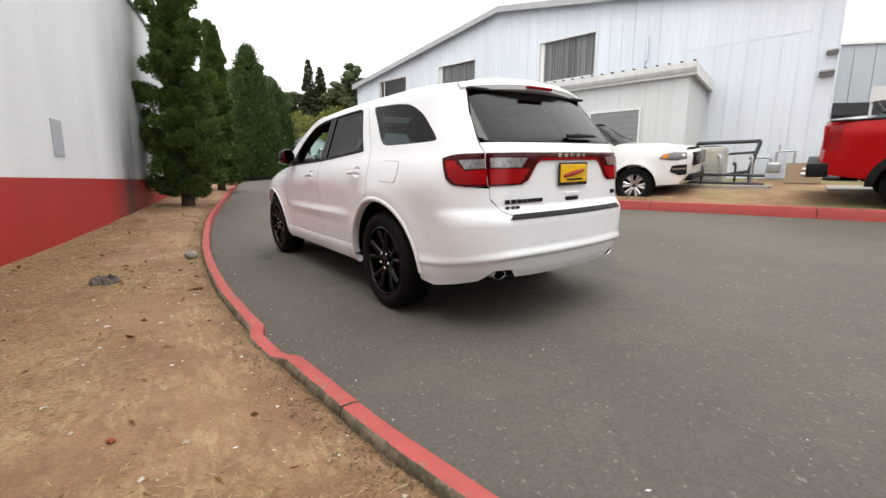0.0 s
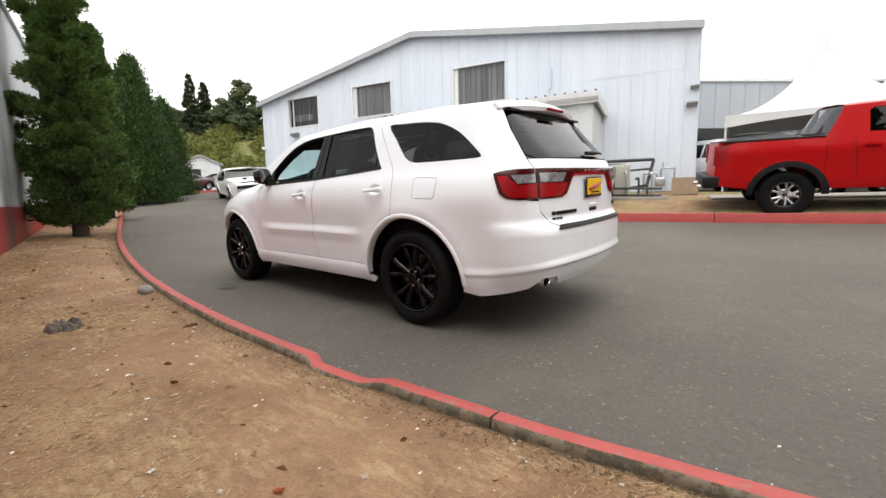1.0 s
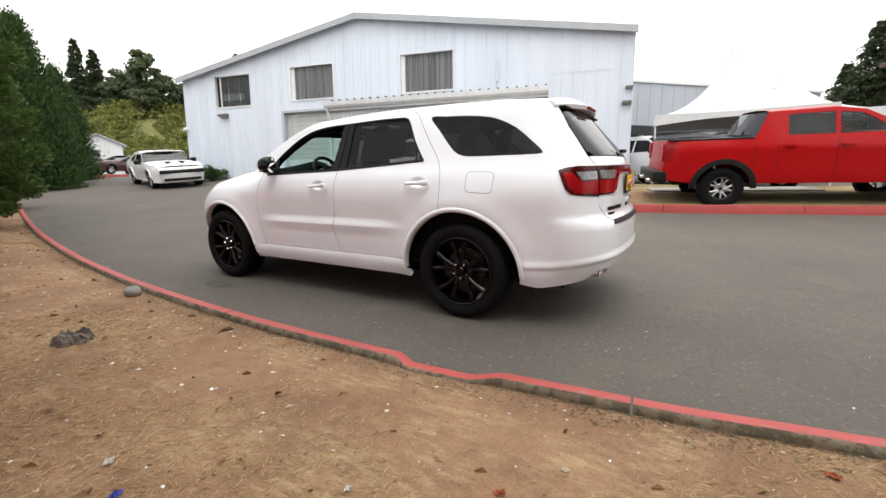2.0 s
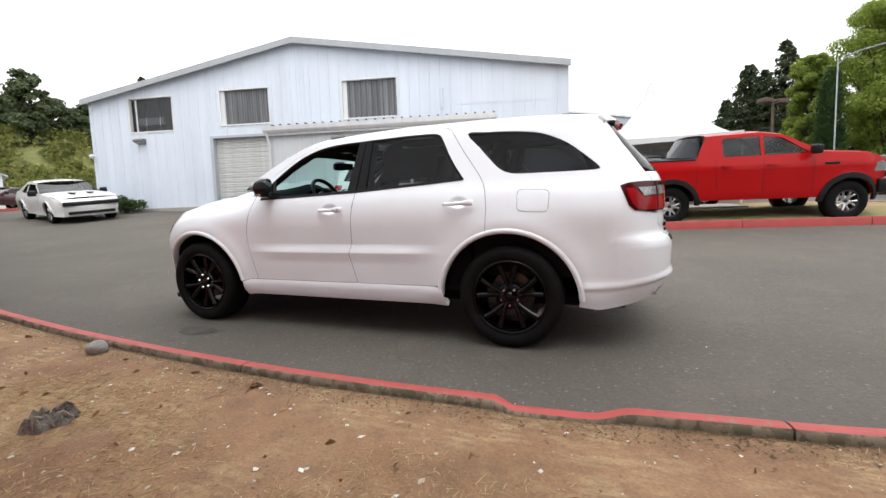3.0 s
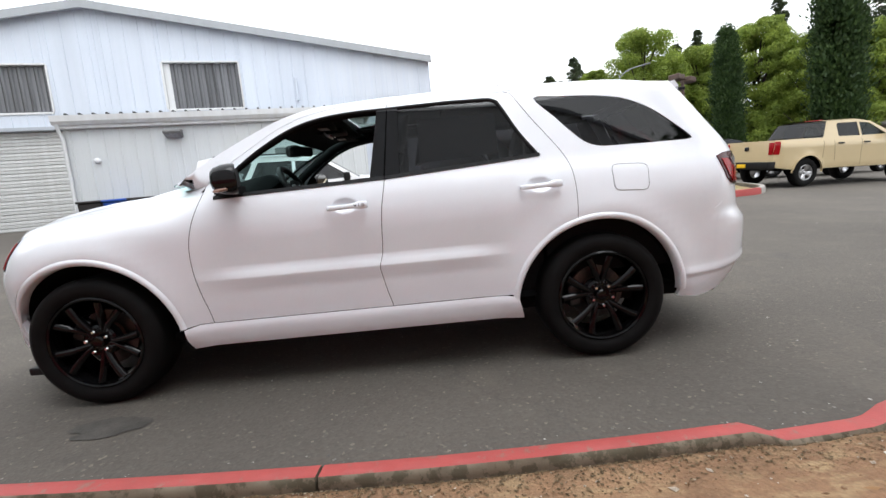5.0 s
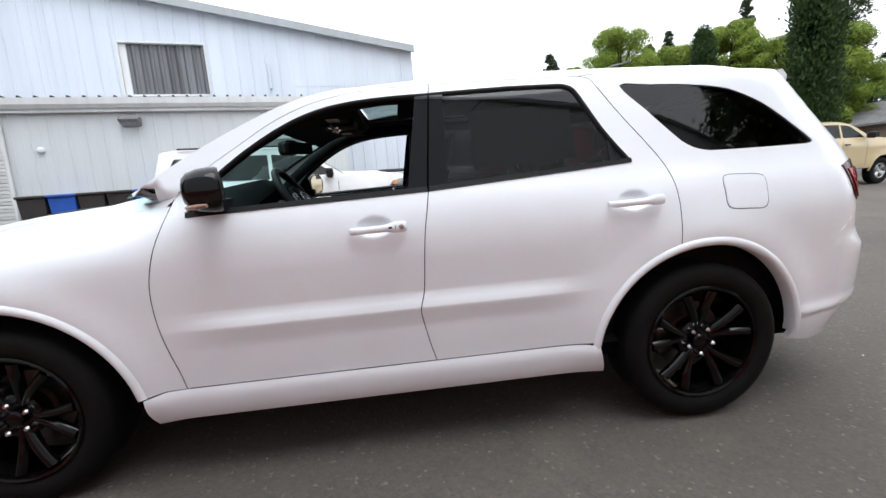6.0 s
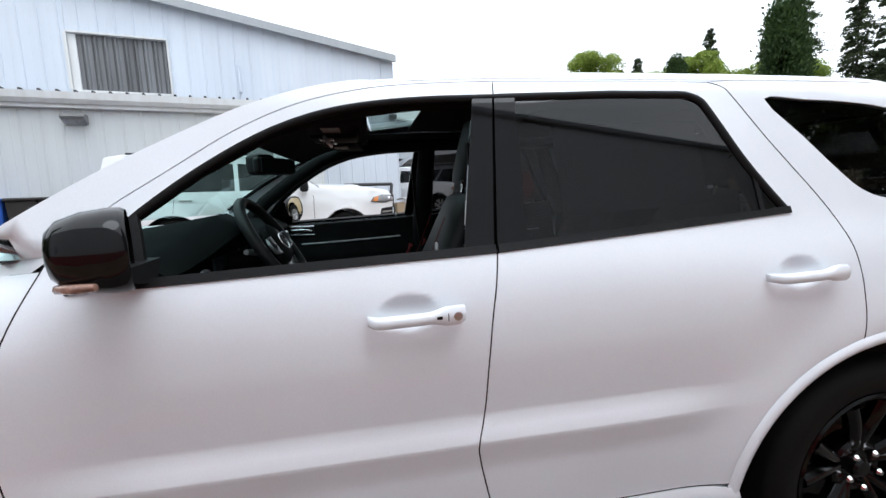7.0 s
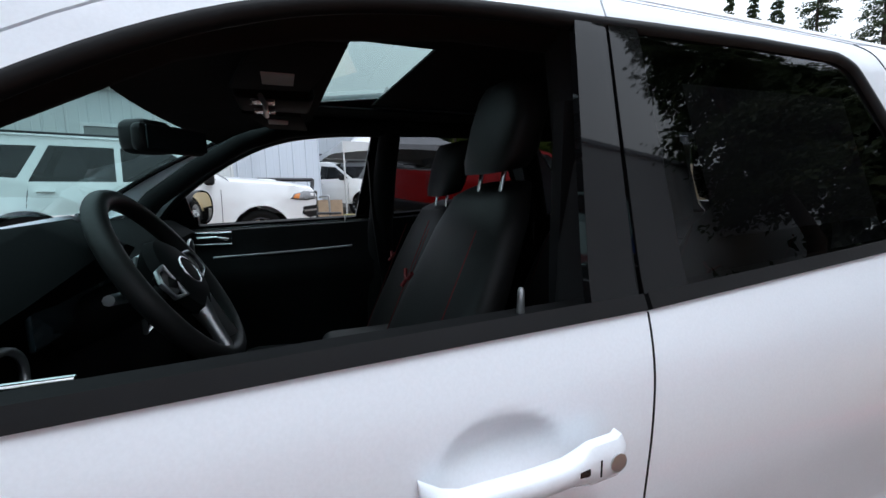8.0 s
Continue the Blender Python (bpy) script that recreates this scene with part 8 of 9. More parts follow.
# coloured bins along the lean-to
M_BLUEBIN = material("blue_plastic", (0.02, 0.09, 0.42), 0.45, vary=0.15, scale=3)
M_DARKBIN = material("dark_brown_plastic", (0.028, 0.024, 0.022), 0.5, vary=0.25, scale=3)
for k, (mt, lb) in enumerate(((M_DARKBIN, "black plastic wheeled bin"), (M_BLUEBIN, "blue plastic wheeled bin"), (M_DARKBIN, "dark brown plastic wheeled bin"), (M_DARKBIN, "dark brown plastic wheeled bin"), (M_BLUEBIN, "blue plastic wheeled bin"), (M_BLUEBIN, "blue plastic wheeled bin"))):
    bx = thing("wheeled_bin", lb, "bin", GM @ Matrix.Translation((AX - 0.50, 10.4 - k * 0.54, ground_z(7.6, 9.5) + 0.0)), group="bins along the lean-to")
    bm = bmesh.new()
    for v in box(bm, (-0.28, -0.25, 0.06), (0.28, 0.25, 0.86), 0.02):
        s = 0.82 + 0.18 * min(max((v.co.z - 0.06) / 0.8, 0), 1)
        v.co.x, v.co.y = v.co.x * s, v.co.y * s
    part("bin_body", bm, mt, bx)
    part("bin_lid", boxed((-0.32, -0.27, 0.86), (0.30, 0.27, 0.92), 0.02), mt, bx)
    bm = bmesh.new()
    tube(bm, [(0.32, -0.2, 0.88), (0.32, 0.2, 0.88)], 0.015, 8)
    part("bin_handle", bm, mt, bx, smooth=50)
    for sy in (-0.2, 0.2):
        bm = bmesh.new()
        lathe(bm, [(-0.025, 0.09), (0.025, 0.09)], 16, "y", Matrix.Translation((0.22, sy, 0.09)))
        part("bin_wheel", bm, M_RUBBER, bx, smooth=40)

# lamps on poles in the front lot
M_POLE = material("brown_pole_paint", (0.10, 0.065, 0.05), 0.6, 0.2, vary=0.2)


def twin_lamp(x, y, h, label):
    t = thing("lot_lamp", label, "street lamp", Matrix.Translation((x, y, ground_z(x, y))) @ pose(0, 0, 0, 0, 0, 35), group="lot lamps")
    bm = bmesh.new()
    tube(bm, [(0, 0, -0.3), (0, 0, h)], [0.09, 0.07], 10)
    part("pole", bm, M_POLE, t, smooth=50)
    for s in (-1, 1):
        bm = bmesh.new()
        box(bm, (-0.26, s * 0.62 - 0.34, h - 0.12), (0.26, s * 0.62 + 0.34, h + 0.14), 0.04, 2)
        part("lamp_head", bm, M_POLE, t, "brown box lamp head")
        bm = bmesh.new()
        tube(bm, [(0, 0, h), (0, s * 0.35, h + 0.02)], 0.04, 8)
        part("lamp_arm", bm, M_POLE, t, smooth=50)


twin_lamp(17.8, -12.3, 5.0, "brown twin-headed lot lamp on a steel pole")
twin_lamp(27.4, -10.5, 5.6, "brown twin-headed lot lamp in the distance")
lamp_base = ground_z(24.74, -12.44)
SLAMP = thing("street_lamp", "tall grey street lamp with a long curved arm", "street lamp", Matrix.Translation((24.74, -12.44, lamp_base)))
bm = bmesh.new()
tube(bm, [(0, 0, -0.3), (0, 0, 8.3 - lamp_base)], [0.045, 0.03], 10)
part("pole", bm, M_GALV, SLAMP, smooth=50)
bm = bmesh.new()
tube(bm, spline([(0, 0, 8.1 - lamp_base), (-0.40, -0.28, 8.38 - lamp_base), (-0.85, -0.60, 8.46 - lamp_base), (-1.25, -0.92, 8.44 - lamp_base)], 5), 0.03, 8)
part("lamp_arm", bm, M_GALV, SLAMP, smooth=50)
part("lamp_head", boxed((-0.25, -0.08, -0.04), (0.25, 0.08, 0.05), 0.03), M_LAMPGREY, SLAMP, m=pose(-1.42, -1.06, 8.43 - lamp_base, 0, 0, 38))
PO = thing("wooden_post", "short reddish-brown wooden post", "post", Matrix.Translation((2.15, 22.6, soil_z(2.15, 22.6))))
bm = bmesh.new()
tube(bm, [(0, 0, -0.2), (0, 0, 1.2), (0, 0, 1.25)], [0.075, 0.07, 0.05], 10)
part("post", bm, material("red_cedar", (0.27, 0.10, 0.05), 0.85, vary=0.3, scale=12), PO, smooth=50)
# low house at the edge of the woods
HOUSE = thing("low_house", "low brown house with a shallow shingle roof", "house", Matrix.Translation((25.5, -33.0, ground_z(25.5, -30))) @ pose(0, 0, 0, 0, 0, 40))
part("wall", boxed((-5, -3, -0.5), (5, 3, 2.6)), material("brown_siding", (0.20, 0.15, 0.11), 0.8, vary=0.2, scale=3), HOUSE)
bm = bmesh.new()
prism(bm, [(-3.8, 2.5), (0, 4.1), (3.8, 2.5), (3.8, 2.65), (0, 4.28), (-3.8, 2.65)], -5.6, 5.6, "x")
part("roof", bm, material("grey_shingle", (0.17, 0.165, 0.16), 0.9, vary=0.25, scale=2, fine=30, bump=0.6, bump_dist=0.02), HOUSE)
for k in (-3, 0, 3):
    W = part("window", boxed((k - 0.7, 3.0, 0.9), (k + 0.7, 3.05, 2.0)), M_SCREEN, HOUSE, "dark window")
    part("window_frame", boxed((k - 0.8, 2.98, 0.8), (k + 0.8, 3.04, 0.9)), M_TRIM, W)

# ---- trees and hill ----

def leaf_material(name, dark, light, trans=0.25, rough=0.55):
    m = bpy.data.materials.new(name)
    m.use_nodes = True
    nt = m.node_tree
    b = nt.nodes["Principled BSDF"]
    b.inputs["Roughness"].default_value = rough
    b.inputs["Specular IOR Level"].default_value = 0.3
    geo = nt.nodes.new("ShaderNodeNewGeometry")
    mid = tuple((p + q) / 2 for p, q in zip(dark, light))
    col = ramp_node(nt, geo.outputs["Random Per Island"], [(0.0, dark), (0.6, mid), (1.0, light)]).outputs[0]
    patch = ramp_node(nt, noise_node(nt, 0.9, 3.0).outputs["Fac"], [(0.3, (0.62, 0.66, 0.6)), (0.7, (1.15, 1.12, 1.0))]).outputs[0]
    col = mix_node(nt, 1.0, col, patch, "MULTIPLY")
    nt.links.new(col, b.inputs["Base Color"])
    tr = nt.nodes.new("ShaderNodeBsdfTranslucent")
    nt.links.new(col, tr.inputs["Color"])
    mx = nt.nodes.new("ShaderNodeMixShader")
    mx.inputs[0].default_value = trans
    nt.links.new(b.outputs[0], mx.inputs[1])
    nt.links.new(tr.outputs[0], mx.inputs[2])
    nt.links.new(mx.outputs[0], nt.nodes["Material Output"].inputs["Surface"])
    return m


M_CYPRESS = leaf_material("cypress_sprays", (0.05, 0.095, 0.028), (0.15, 0.23, 0.06), 0.12)
M_CEDAR = leaf_material("cedar_sprays", (0.03, 0.065, 0.02), (0.075, 0.125, 0.036), 0.2)
M_FIR = leaf_material("fir_needles", (0.05, 0.07, 0.042), (0.11, 0.14, 0.07), 0.3)
M_BROADLEAF = leaf_material("broad_leaves", (0.19, 0.265, 0.05), (0.36, 0.44, 0.09), 0.5)
M_COLUMN = leaf_material("column_leaves", (0.026, 0.055, 0.018), (0.06, 0.105, 0.03), 0.2)
# hill leaves: distance haze is mixed into this lighter green
M_HAZELEAF = leaf_material("hazed_leaves", (0.075, 0.105, 0.055), (0.16, 0.195, 0.10), 0.35)
M_SHRUB = leaf_material("shrub_leaves", (0.14, 0.165, 0.045), (0.31, 0.31, 0.095), 0.3)


def unit(v):
    return v / np.maximum(np.linalg.norm(v, axis=1, keepdims=True), 1e-6)


def leaf_mesh(name, at, heading, size, width, mat, rng, facing_to=None):
    """Many small pointed blades, each a folded diamond, in one mesh."""
    n = len(at)
    d = unit(heading)
    side = unit(np.cross(d, rng.normal(size=(n, 3)) if facing_to is None else facing_to + rng.normal(size=(n, 3)) * 0.45))
    up = np.cross(side, d)
    s = size.reshape(n, 1)
    fold = s * width * 0.35
    verts = np.stack([at, at + d * s * 0.5 + side * s * width + up * fold, at + d * s, at + d * s * 0.5 - side * s * width + up * fold], axis=1).reshape(-1, 3)
    me = bpy.data.meshes.new(name)
    me.from_pydata(verts.tolist(), [], np.arange(4 * n).reshape(n, 4).tolist())
    me.materials.append(mat)
    return me


def foliage(name, at, heading, size, width, mat, rng, parent, label="", facing_to=None):
    ob = new(name, leaf_mesh(name, at, heading, size, width, mat, rng, facing_to))
    ob.parent = parent
    return tagged(ob, label)


def clumps(centres, radius, count, rng, lift=0.35, flat=0.75):
    """Blades spraying out of clump centres: places and headings."""
    m = len(centres)
    c = np.repeat(centres, count, axis=0)
    r = np.repeat(radius, count).reshape(-1, 1)
    d = unit(rng.normal(size=(m * count, 3)) + np.array([0, 0, lift]))
    k = rng.random((m * count, 1)) ** 0.45
    at = c + d * r * k * np.array([1, 1, flat])
    return at, d + rng.normal(size=d.shape) * 0.45 + np.array([0, 0, lift])


def trunk_part(T, h, r0, rng, mat, sway=0.12, n=10):
    bm = bmesh.new()
    pts = [(sway * math.sin(k * 0.9) * k / 8, sway * math.cos(k * 1.3) * k / 8, -0.15 + h * k / 8) for k in range(9)]
    rad = [r0 * (1.25 if k == 0 else 1.0) * (1 - 0.115 * k) for k in range(9)]
    tube(bm, pts, rad, n)
    part("trunk", bm, mat, T, smooth=60)


def limb_part(T, a, b, r, mat):
    bm = bmesh.new()
    mid = [(p + q) / 2 for p, q in zip(a, b)]
    mid[2] -= 0.06 * (abs(a[0] - b[0]) + abs(a[1] - b[1]))
    tube(bm, [a, mid, b], [r, r * 0.7, r * 0.25], 6)
    part("limb", bm, mat, T, smooth=60)


def clumpy_cypress(x, y, h, radius, seed, label, limbs=110, per=200, z0=0.25, leaf=0.085):
    """An old garden cypress: ragged limbs that end in dense upturned tufts, with gaps between."""
    rng = np.random.default_rng(seed)
    T = thing("cypress_tree", label, "tree", Matrix.Translation((x, y, soil_z(x, y))), group="evergreens along the kerb")
    trunk_part(T, h * 0.97, 0.14, rng, M_BARK)
    centres, rads, lean = [], [], []
    for k in range(limbs):
        f = (k + 0.5) / limbs
        z = z0 + (h - z0) * f ** 1.12
        a = k * 2.39996 + rng.normal() * 0.3
        env = radius * (min(1.0, 0.72 + 1.5 * f) if f < 0.2 else 1 - ((f - 0.2) / 0.8) ** 1.3 * 0.88)
        reach = env * (0.55 + 0.55 * rng.random())
        rise = 0.05 + 0.45 * rng.random() - (0.25 if f < 0.1 else 0.0)
        ca, sa = math.cos(a), math.sin(a)
        limb_part(T, (0, 0, z), (ca * reach * 0.9, sa * reach * 0.9, z + reach * rise), 0.022, M_BARK)
        size = radius * (0.20 + 0.10 * rng.random()) * (1.1 - 0.35 * f)
        for g, q, up, big in ((1.0, 0.0, 0.0, 1.0), (0.86, 0.30, 0.10, 0.85), (0.84, -0.32, 0.06, 0.85), (1.04, 0.12, 0.20, 0.62), (0.58, 0.1, -0.02, 1.2), (0.30, 0.4, 0.0, 1.25)):
            c2, s2 = math.cos(a + q + rng.normal() * 0.08), math.sin(a + q + rng.normal() * 0.08)
            centres.append([c2 * reach * g, s2 * reach * g, max(0.22, z + reach * rise * g + up * radius)])
            rads.append(size * big)
            lean.append([c2 * 0.7, s2 * 0.7, 0.65])
    n = len(centres)
    c, r, ln = np.repeat(np.array(centres), per, 0), np.repeat(np.array(rads), per)[:, None], np.repeat(np.array(lean), per, 0)
    d = unit(rng.normal(size=(n * per, 3)))
    at = c + d * r * (0.35 + 0.65 * rng.random((n * per, 1)) ** 0.5) * np.array([1.0, 1.0, 0.72])
    head = d * 0.75 + ln * 0.9 + rng.normal(size=d.shape) * 0.3
    foliage("crown", at, head, leaf * (0.6 + 0.8 * rng.random(len(at))), 0.17, M_CYPRESS, rng, T, "", d + np.array([0, 0, 0.6]))
    return T


def cone_cedar(x, y, z, h, radius, seed, label, count=26000, leaf=0.2, mat=None, blunt=0.7, name="cedar_tree"):
    """A dense upright cone of steep overlapping sprays, lobed and ragged at the edge."""
    rng = np.random.default_rng(seed)
    T = thing(name, label, "tree", Matrix.Translation((x, y, z)), group="evergreens along the kerb" if name == "cedar_tree" else "")
    trunk_part(T, h * 0.9, radius * 0.11, rng, M_BARK, 0.05)
    lobes = 150
    lf = rng.random(lobes) ** 1.25
    la = rng.random(lobes) * 2 * math.pi
    env = radius * ((1 - lf) ** blunt * np.minimum(1, 0.75 + 3 * lf) if name == "cedar_tree" else np.sin(math.pi * np.clip(0.10 + 0.88 * lf, 0, 1)) ** 0.6)
    lr = env * (0.72 + 0.25 * rng.random(lobes))
    lc = np.stack([np.cos(la) * lr, np.sin(la) * lr, 0.1 + lf * h * 0.97], axis=1)
    pick = rng.integers(0, lobes, count)
    off = rng.normal(size=(count, 3)) * (0.10 + 0.16 * env[pick])[:, None] * np.array([1, 1, 1.9])
    at = lc[pick] + off
    at[:, 2] = np.maximum(at[:, 2], 0.03)
    out = np.stack([np.cos(la[pick]), np.sin(la[pick]), np.zeros(count)], axis=1)
    head = out * 0.55 + np.array([0, 0, 1.0]) + rng.normal(size=(count, 3)) * 0.35
    foliage("crown", at, head, leaf * (0.6 + 0.8 * rng.random(count)), 0.26, mat or M_CEDAR, rng, T, "", out)
    return T


def fir(x, y, h, radius, seed, label, z=None, whorls=34, per=420, leaf=0.36, bare=0.12):
    """Tiers of drooping boughs round a straight stem."""
    rng = np.random.default_rng(seed)
    z = ground_z(x, y) if z is None else z
    T = thing("fir_tree", label, "tree", Matrix.Translation((x, y, z)), group="firs behind the yard")
    trunk_part(T, h * 0.98, radius * 0.09, rng, M_BARK, 0.04, 8)
    at, hd = [], []
    for k in range(whorls):
        f = bare + (1 - bare) * (k + 0.3 * rng.random()) / whorls
        reach = radius * (1 - f) ** 0.8 * (0.75 + 0.4 * rng.random()) + 0.15
        boughs = 6
        for j in range(boughs):
            a = rng.random() * 2 * math.pi
            r = reach * (0.65 + 0.5 * rng.random())
            n = max(8, int(per / boughs * (0.25 + (1 - f))))
            g = rng.random(n) ** 0.7
            spread = 0.24 * r * g * rng.normal(size=n)
            px = math.cos(a) * g * r - math.sin(a) * spread
            py = math.sin(a) * g * r + math.cos(a) * spread
            pz = f * h + 0.12 * r * g - 0.34 * r * g * g + rng.normal(size=n) * 0.07 * (1 + r * 0.2)
            at.append(np.stack([px, py, pz], axis=1))
            hd.append(np.stack([math.cos(a) + rng.normal(size=n) * 0.7, math.sin(a) + rng.normal(size=n) * 0.7, -0.25 + rng.normal(size=n) * 0.35], axis=1))
    at, hd = np.concatenate(at), np.concatenate(hd)
    foliage("crown", at, hd, leaf * (0.6 + 0.8 * rng.random(len(at))), 0.28, M_FIR, rng, T, "", np.stack([at[:, 0], at[:, 1], np.full(len(at), radius * 0.45)], axis=1) / radius)
    return T


def broadleaf(x, y, h, radius, seed, label, mat, z=None, count=17000, leaf=0.3, low=0.22, lobes=34, group="broad-leaved trees behind the yard"):
    rng = np.random.default_rng(seed)
    z = ground_z(x, y) if z is None else z
    T = thing("broadleaf_tree", label, "tree", Matrix.Translation((x, y, z)), group=group)
    trunk_part(T, h * 0.7, 0.035 * h * 0.6, rng, M_BARK, 0.25, 8)
    lz = low + (0.95 - low) * rng.random(lobes) ** 0.9
    env = radius * np.sqrt(np.clip(1 - ((lz - 0.5) / 0.54) ** 2, 0.05, 1))
    la = rng.random(lobes) * 2 * math.pi
    lr = env * np.sqrt(rng.random(lobes)) * 0.85
    lc = np.stack([np.cos(la) * lr, np.sin(la) * lr, lz * h], axis=1)
    for k in range(0, lobes, 5):
        zb = max(0.18, lz[k] - 0.25) * h
        limb_part(T, (0, 0, zb), tuple(lc[k]), 0.012 * h * 0.6, M_BARK)
    rad = radius * (0.2 + 0.2 * rng.random(lobes)) * (34 / max(lobes, 34)) ** 0.3
    pick = rng.integers(0, lobes, count)
    d = unit(rng.normal(size=(count, 3)))
    at = lc[pick] + d * (rad[pick] * (0.55 + 0.65 * rng.random(count) ** 0.6))[:, None] * np.array([1, 1, 0.7])
    foliage("crown", at, np.cross(d, rng.normal(size=d.shape)) + np.array([0, 0, -0.3]), leaf * (0.6 + 0.8 * rng.random(count)), 0.36, mat, rng, T, "", d + np.array([0, 0, 0.5]))
    return T


# evergreens on the soil strip, from the wall round to the island
clumpy_cypress(-1.38, 9.95, 7.8, 0.84, 3, "tall clumpy dark green cypress between wall and kerb", 84, 300, 0.3, 0.080)
clumpy_cypress(0.25, 15.4, 5.9, 0.72, 5, "slimmer dark green cypress further along the kerb", 60, 170, 0.3, 0.10)
cone_cedar(2.95, 22.4, soil_z(2.6, 22.4), 6.7, 1.6, 7, "dense dark green cone-shaped cedar behind the kerb", 60000, 0.12)
cone_cedar(5.35, 26.2, 1.4, 5.5, 1.25, 9, "smaller dense cone-shaped cedar behind the kerb", 44000, 0.13)
fir(-4.6, -6.9, 12.0, 1.9, 11, "tall dark fir close to the block wall", soil_z(-4.6, -6.9), 40, 1200, 0.13, 0.3)
fir(-4.6, -10.2, 13.0, 2.3, 12, "tall dark fir at the end of the block wall", -0.2, 40, 600, 0.25, 0.08)

# green shrub at the corner of the metal building
rng = np.random.default_rng(21)
SH = thing("shrub", "low round green shrub at the foot of the metal wall", "shrub", Matrix.Translation((7.9, 17.7, ground_z(7.9, 17.7))))
bm = bmesh.new()
for k in range(6):
    tube(bm, [(0, 0, -0.05), (0.2 * math.cos(k), 0.2 * math.sin(k), 0.3), (0.4 * math.cos(k), 0.4 * math.sin(k), 0.5)], [0.02, 0.015, 0.008], 5)
part("stems", bm, M_BARK, SH)
cc = rng.normal(size=(40, 3)) * np.array([0.28, 0.28, 0.12]) + np.array([0, 0, 0.34])
at, hd = clumps(cc, np.full(40, 0.17), 60, rng, 0.3)
at[:, 2] = np.maximum(at[:, 2], 0.02)
foliage("crown", at, hd, 0.06 + 0.05 * rng.random(len(at)), 0.35, M_CEDAR, rng, SH)

# broad-leaved trees, columns and firs beyond the sales lot
for k, (x, y, ztop, r) in enumerate(((33.2, -18.6, 14.2, 3.7), (38.2, -16.5, 12.7, 2.0), (37.4, -21.6, 13.2, 3.2), (34.2, -24.2, 12.6, 3.0), (31.2, -26.9, 13.4, 3.2), (28.2, -28.8, 11.2, 3.0), (25.8, -30.8, 10.6, 3.0), (38.5, -27.5, 14.0, 3.2))):
    g = ground_z(x, y)
    broadleaf(x, y, ztop - g, r, 40 + k, "leafy bright green broad-leaved tree beyond the parked cars", M_BROADLEAF, g, 64000, 0.15, 0.14, 150)
for k, (x, y, ztop, r) in enumerate(((31.6, -15.0, 9.2, 0.55), (20.8, -16.8, 9.0, 0.66), (13.3, -15.8, 9.2, 0.72))):
    g = ground_z(x, y)
    cone_cedar(x, y, g + 0.7, ztop - g - 0.7, r * 0.9, 60 + k, "dark green column-shaped tree in the sales lot", 34000, 0.15, M_COLUMN, 0.42, "column_tree")
for k, (x, y, ztop, r) in enumerate(((44.6, -14.0, 14.0, 3.9), (43.4, -16.4, 15.4, 4.3), (45.6, -15.4, 13.6, 4.0), (47.0, -12.8, 11.4, 3.4), (42.5, -27.2, 15.6, 4.2), (42.5, -38.7, 20.2, 3.2), (36.5, -44.0, 23.5, 4.0), (33.5, -47.2, 23.4, 2.6), (31.7, -48.4, 23.1, 2.4), (30.0, -49.6, 22.4, 2.4), (27.0, -51.0, 27.5, 4.4), (22.5, -53.0, 28.5, 4.6), (17.5, -54.0, 27.0, 4.4), (39.5, -43.0, 18.0, 3.4), (48.5, -33.5, 19.0, 3.4))):
    fir(x, y, ztop - ground_z(x, y), r, 70 + k, "tall dark green fir beyond the sales lot", None, 40, 900, 0.24)

# low green undergrowth closing the view below the crowns
rng = np.random.default_rng(31)
cc = []
for k in range(230):
    a, r = radians(-16 - 62 * rng.random()), 50 + 8 * rng.random()
    x, y = -3 + r * math.cos(a), 0.7 + r * math.sin(a)
    cc.append((x, y, ground_z(x, y) + 0.4 + 5.6 * rng.random() ** 1.4))
at, hd = clumps(np.array(cc), 1.0 + 0.9 * rng.random(230), 150, rng, 0.1)
ob = new("undergrowth", leaf_mesh("undergrowth", at, hd, 0.35 + 0.3 * rng.random(len(at)), 0.4, M_COLUMN, rng, np.tile(np.array([-0.5, 0.4, 0.7]), (len(at), 1))))
tagged(ob, "dense dark green undergrowth below the far trees", "undergrowth", kind="stuff")

# shrub-covered hill beyond the metal building
bm = bmesh.new()
HU, HV = 70, 16


def hill_z(x, y):
    r = math.hypot(x + 3, y)
    k = max(0.0, min(1.0, (r - 62) / 30))
    k = k * k * (3 - 2 * k)
    a = math.atan2(y, x + 3)
    return 1.5 + k * (14.4 + 1.2 * math.sin(a * 9) + 0.9 * math.sin(a * 23 + 1) + 0.5 * math.sin(r * 0.4)) + max(0, r - 92) * 0.04


rows = []
for i in range(HU + 1):
    a = radians(30 + 115 * i / HU)
    rows.append([bm.verts.new((-3 + r * math.cos(a), r * math.sin(a), hill_z(-3 + r * math.cos(a), r * math.sin(a)))) for r in [60 + 60 * j / HV for j in range(HV + 1)]])
for p, q in zip(rows, rows[1:]):
    for j in range(HV):
        bm.faces.new((p[j], q[j], q[j + 1], p[j + 1]))
M_HILL = material("hill_grass", (0.19, 0.195, 0.065), 0.9, vary=0.35, scale=0.35, fine=4.0, bump=0.6, bump_dist=0.3)
tagged(mesh_object("hill", bm, M_HILL, 80), "yellow-green shrub-covered hillside", "hill", kind="structure")
cc, rr = [], []
for k in range(1500):
    a, r = radians(40 + 75 * rng.random()), 63 + 30 * rng.random()
    x, y = -3 + r * math.cos(a), r * math.sin(a)
    cc.append((x, y, hill_z(x, y) + 0.35))
    rr.append(0.8 + 1.2 * rng.random())
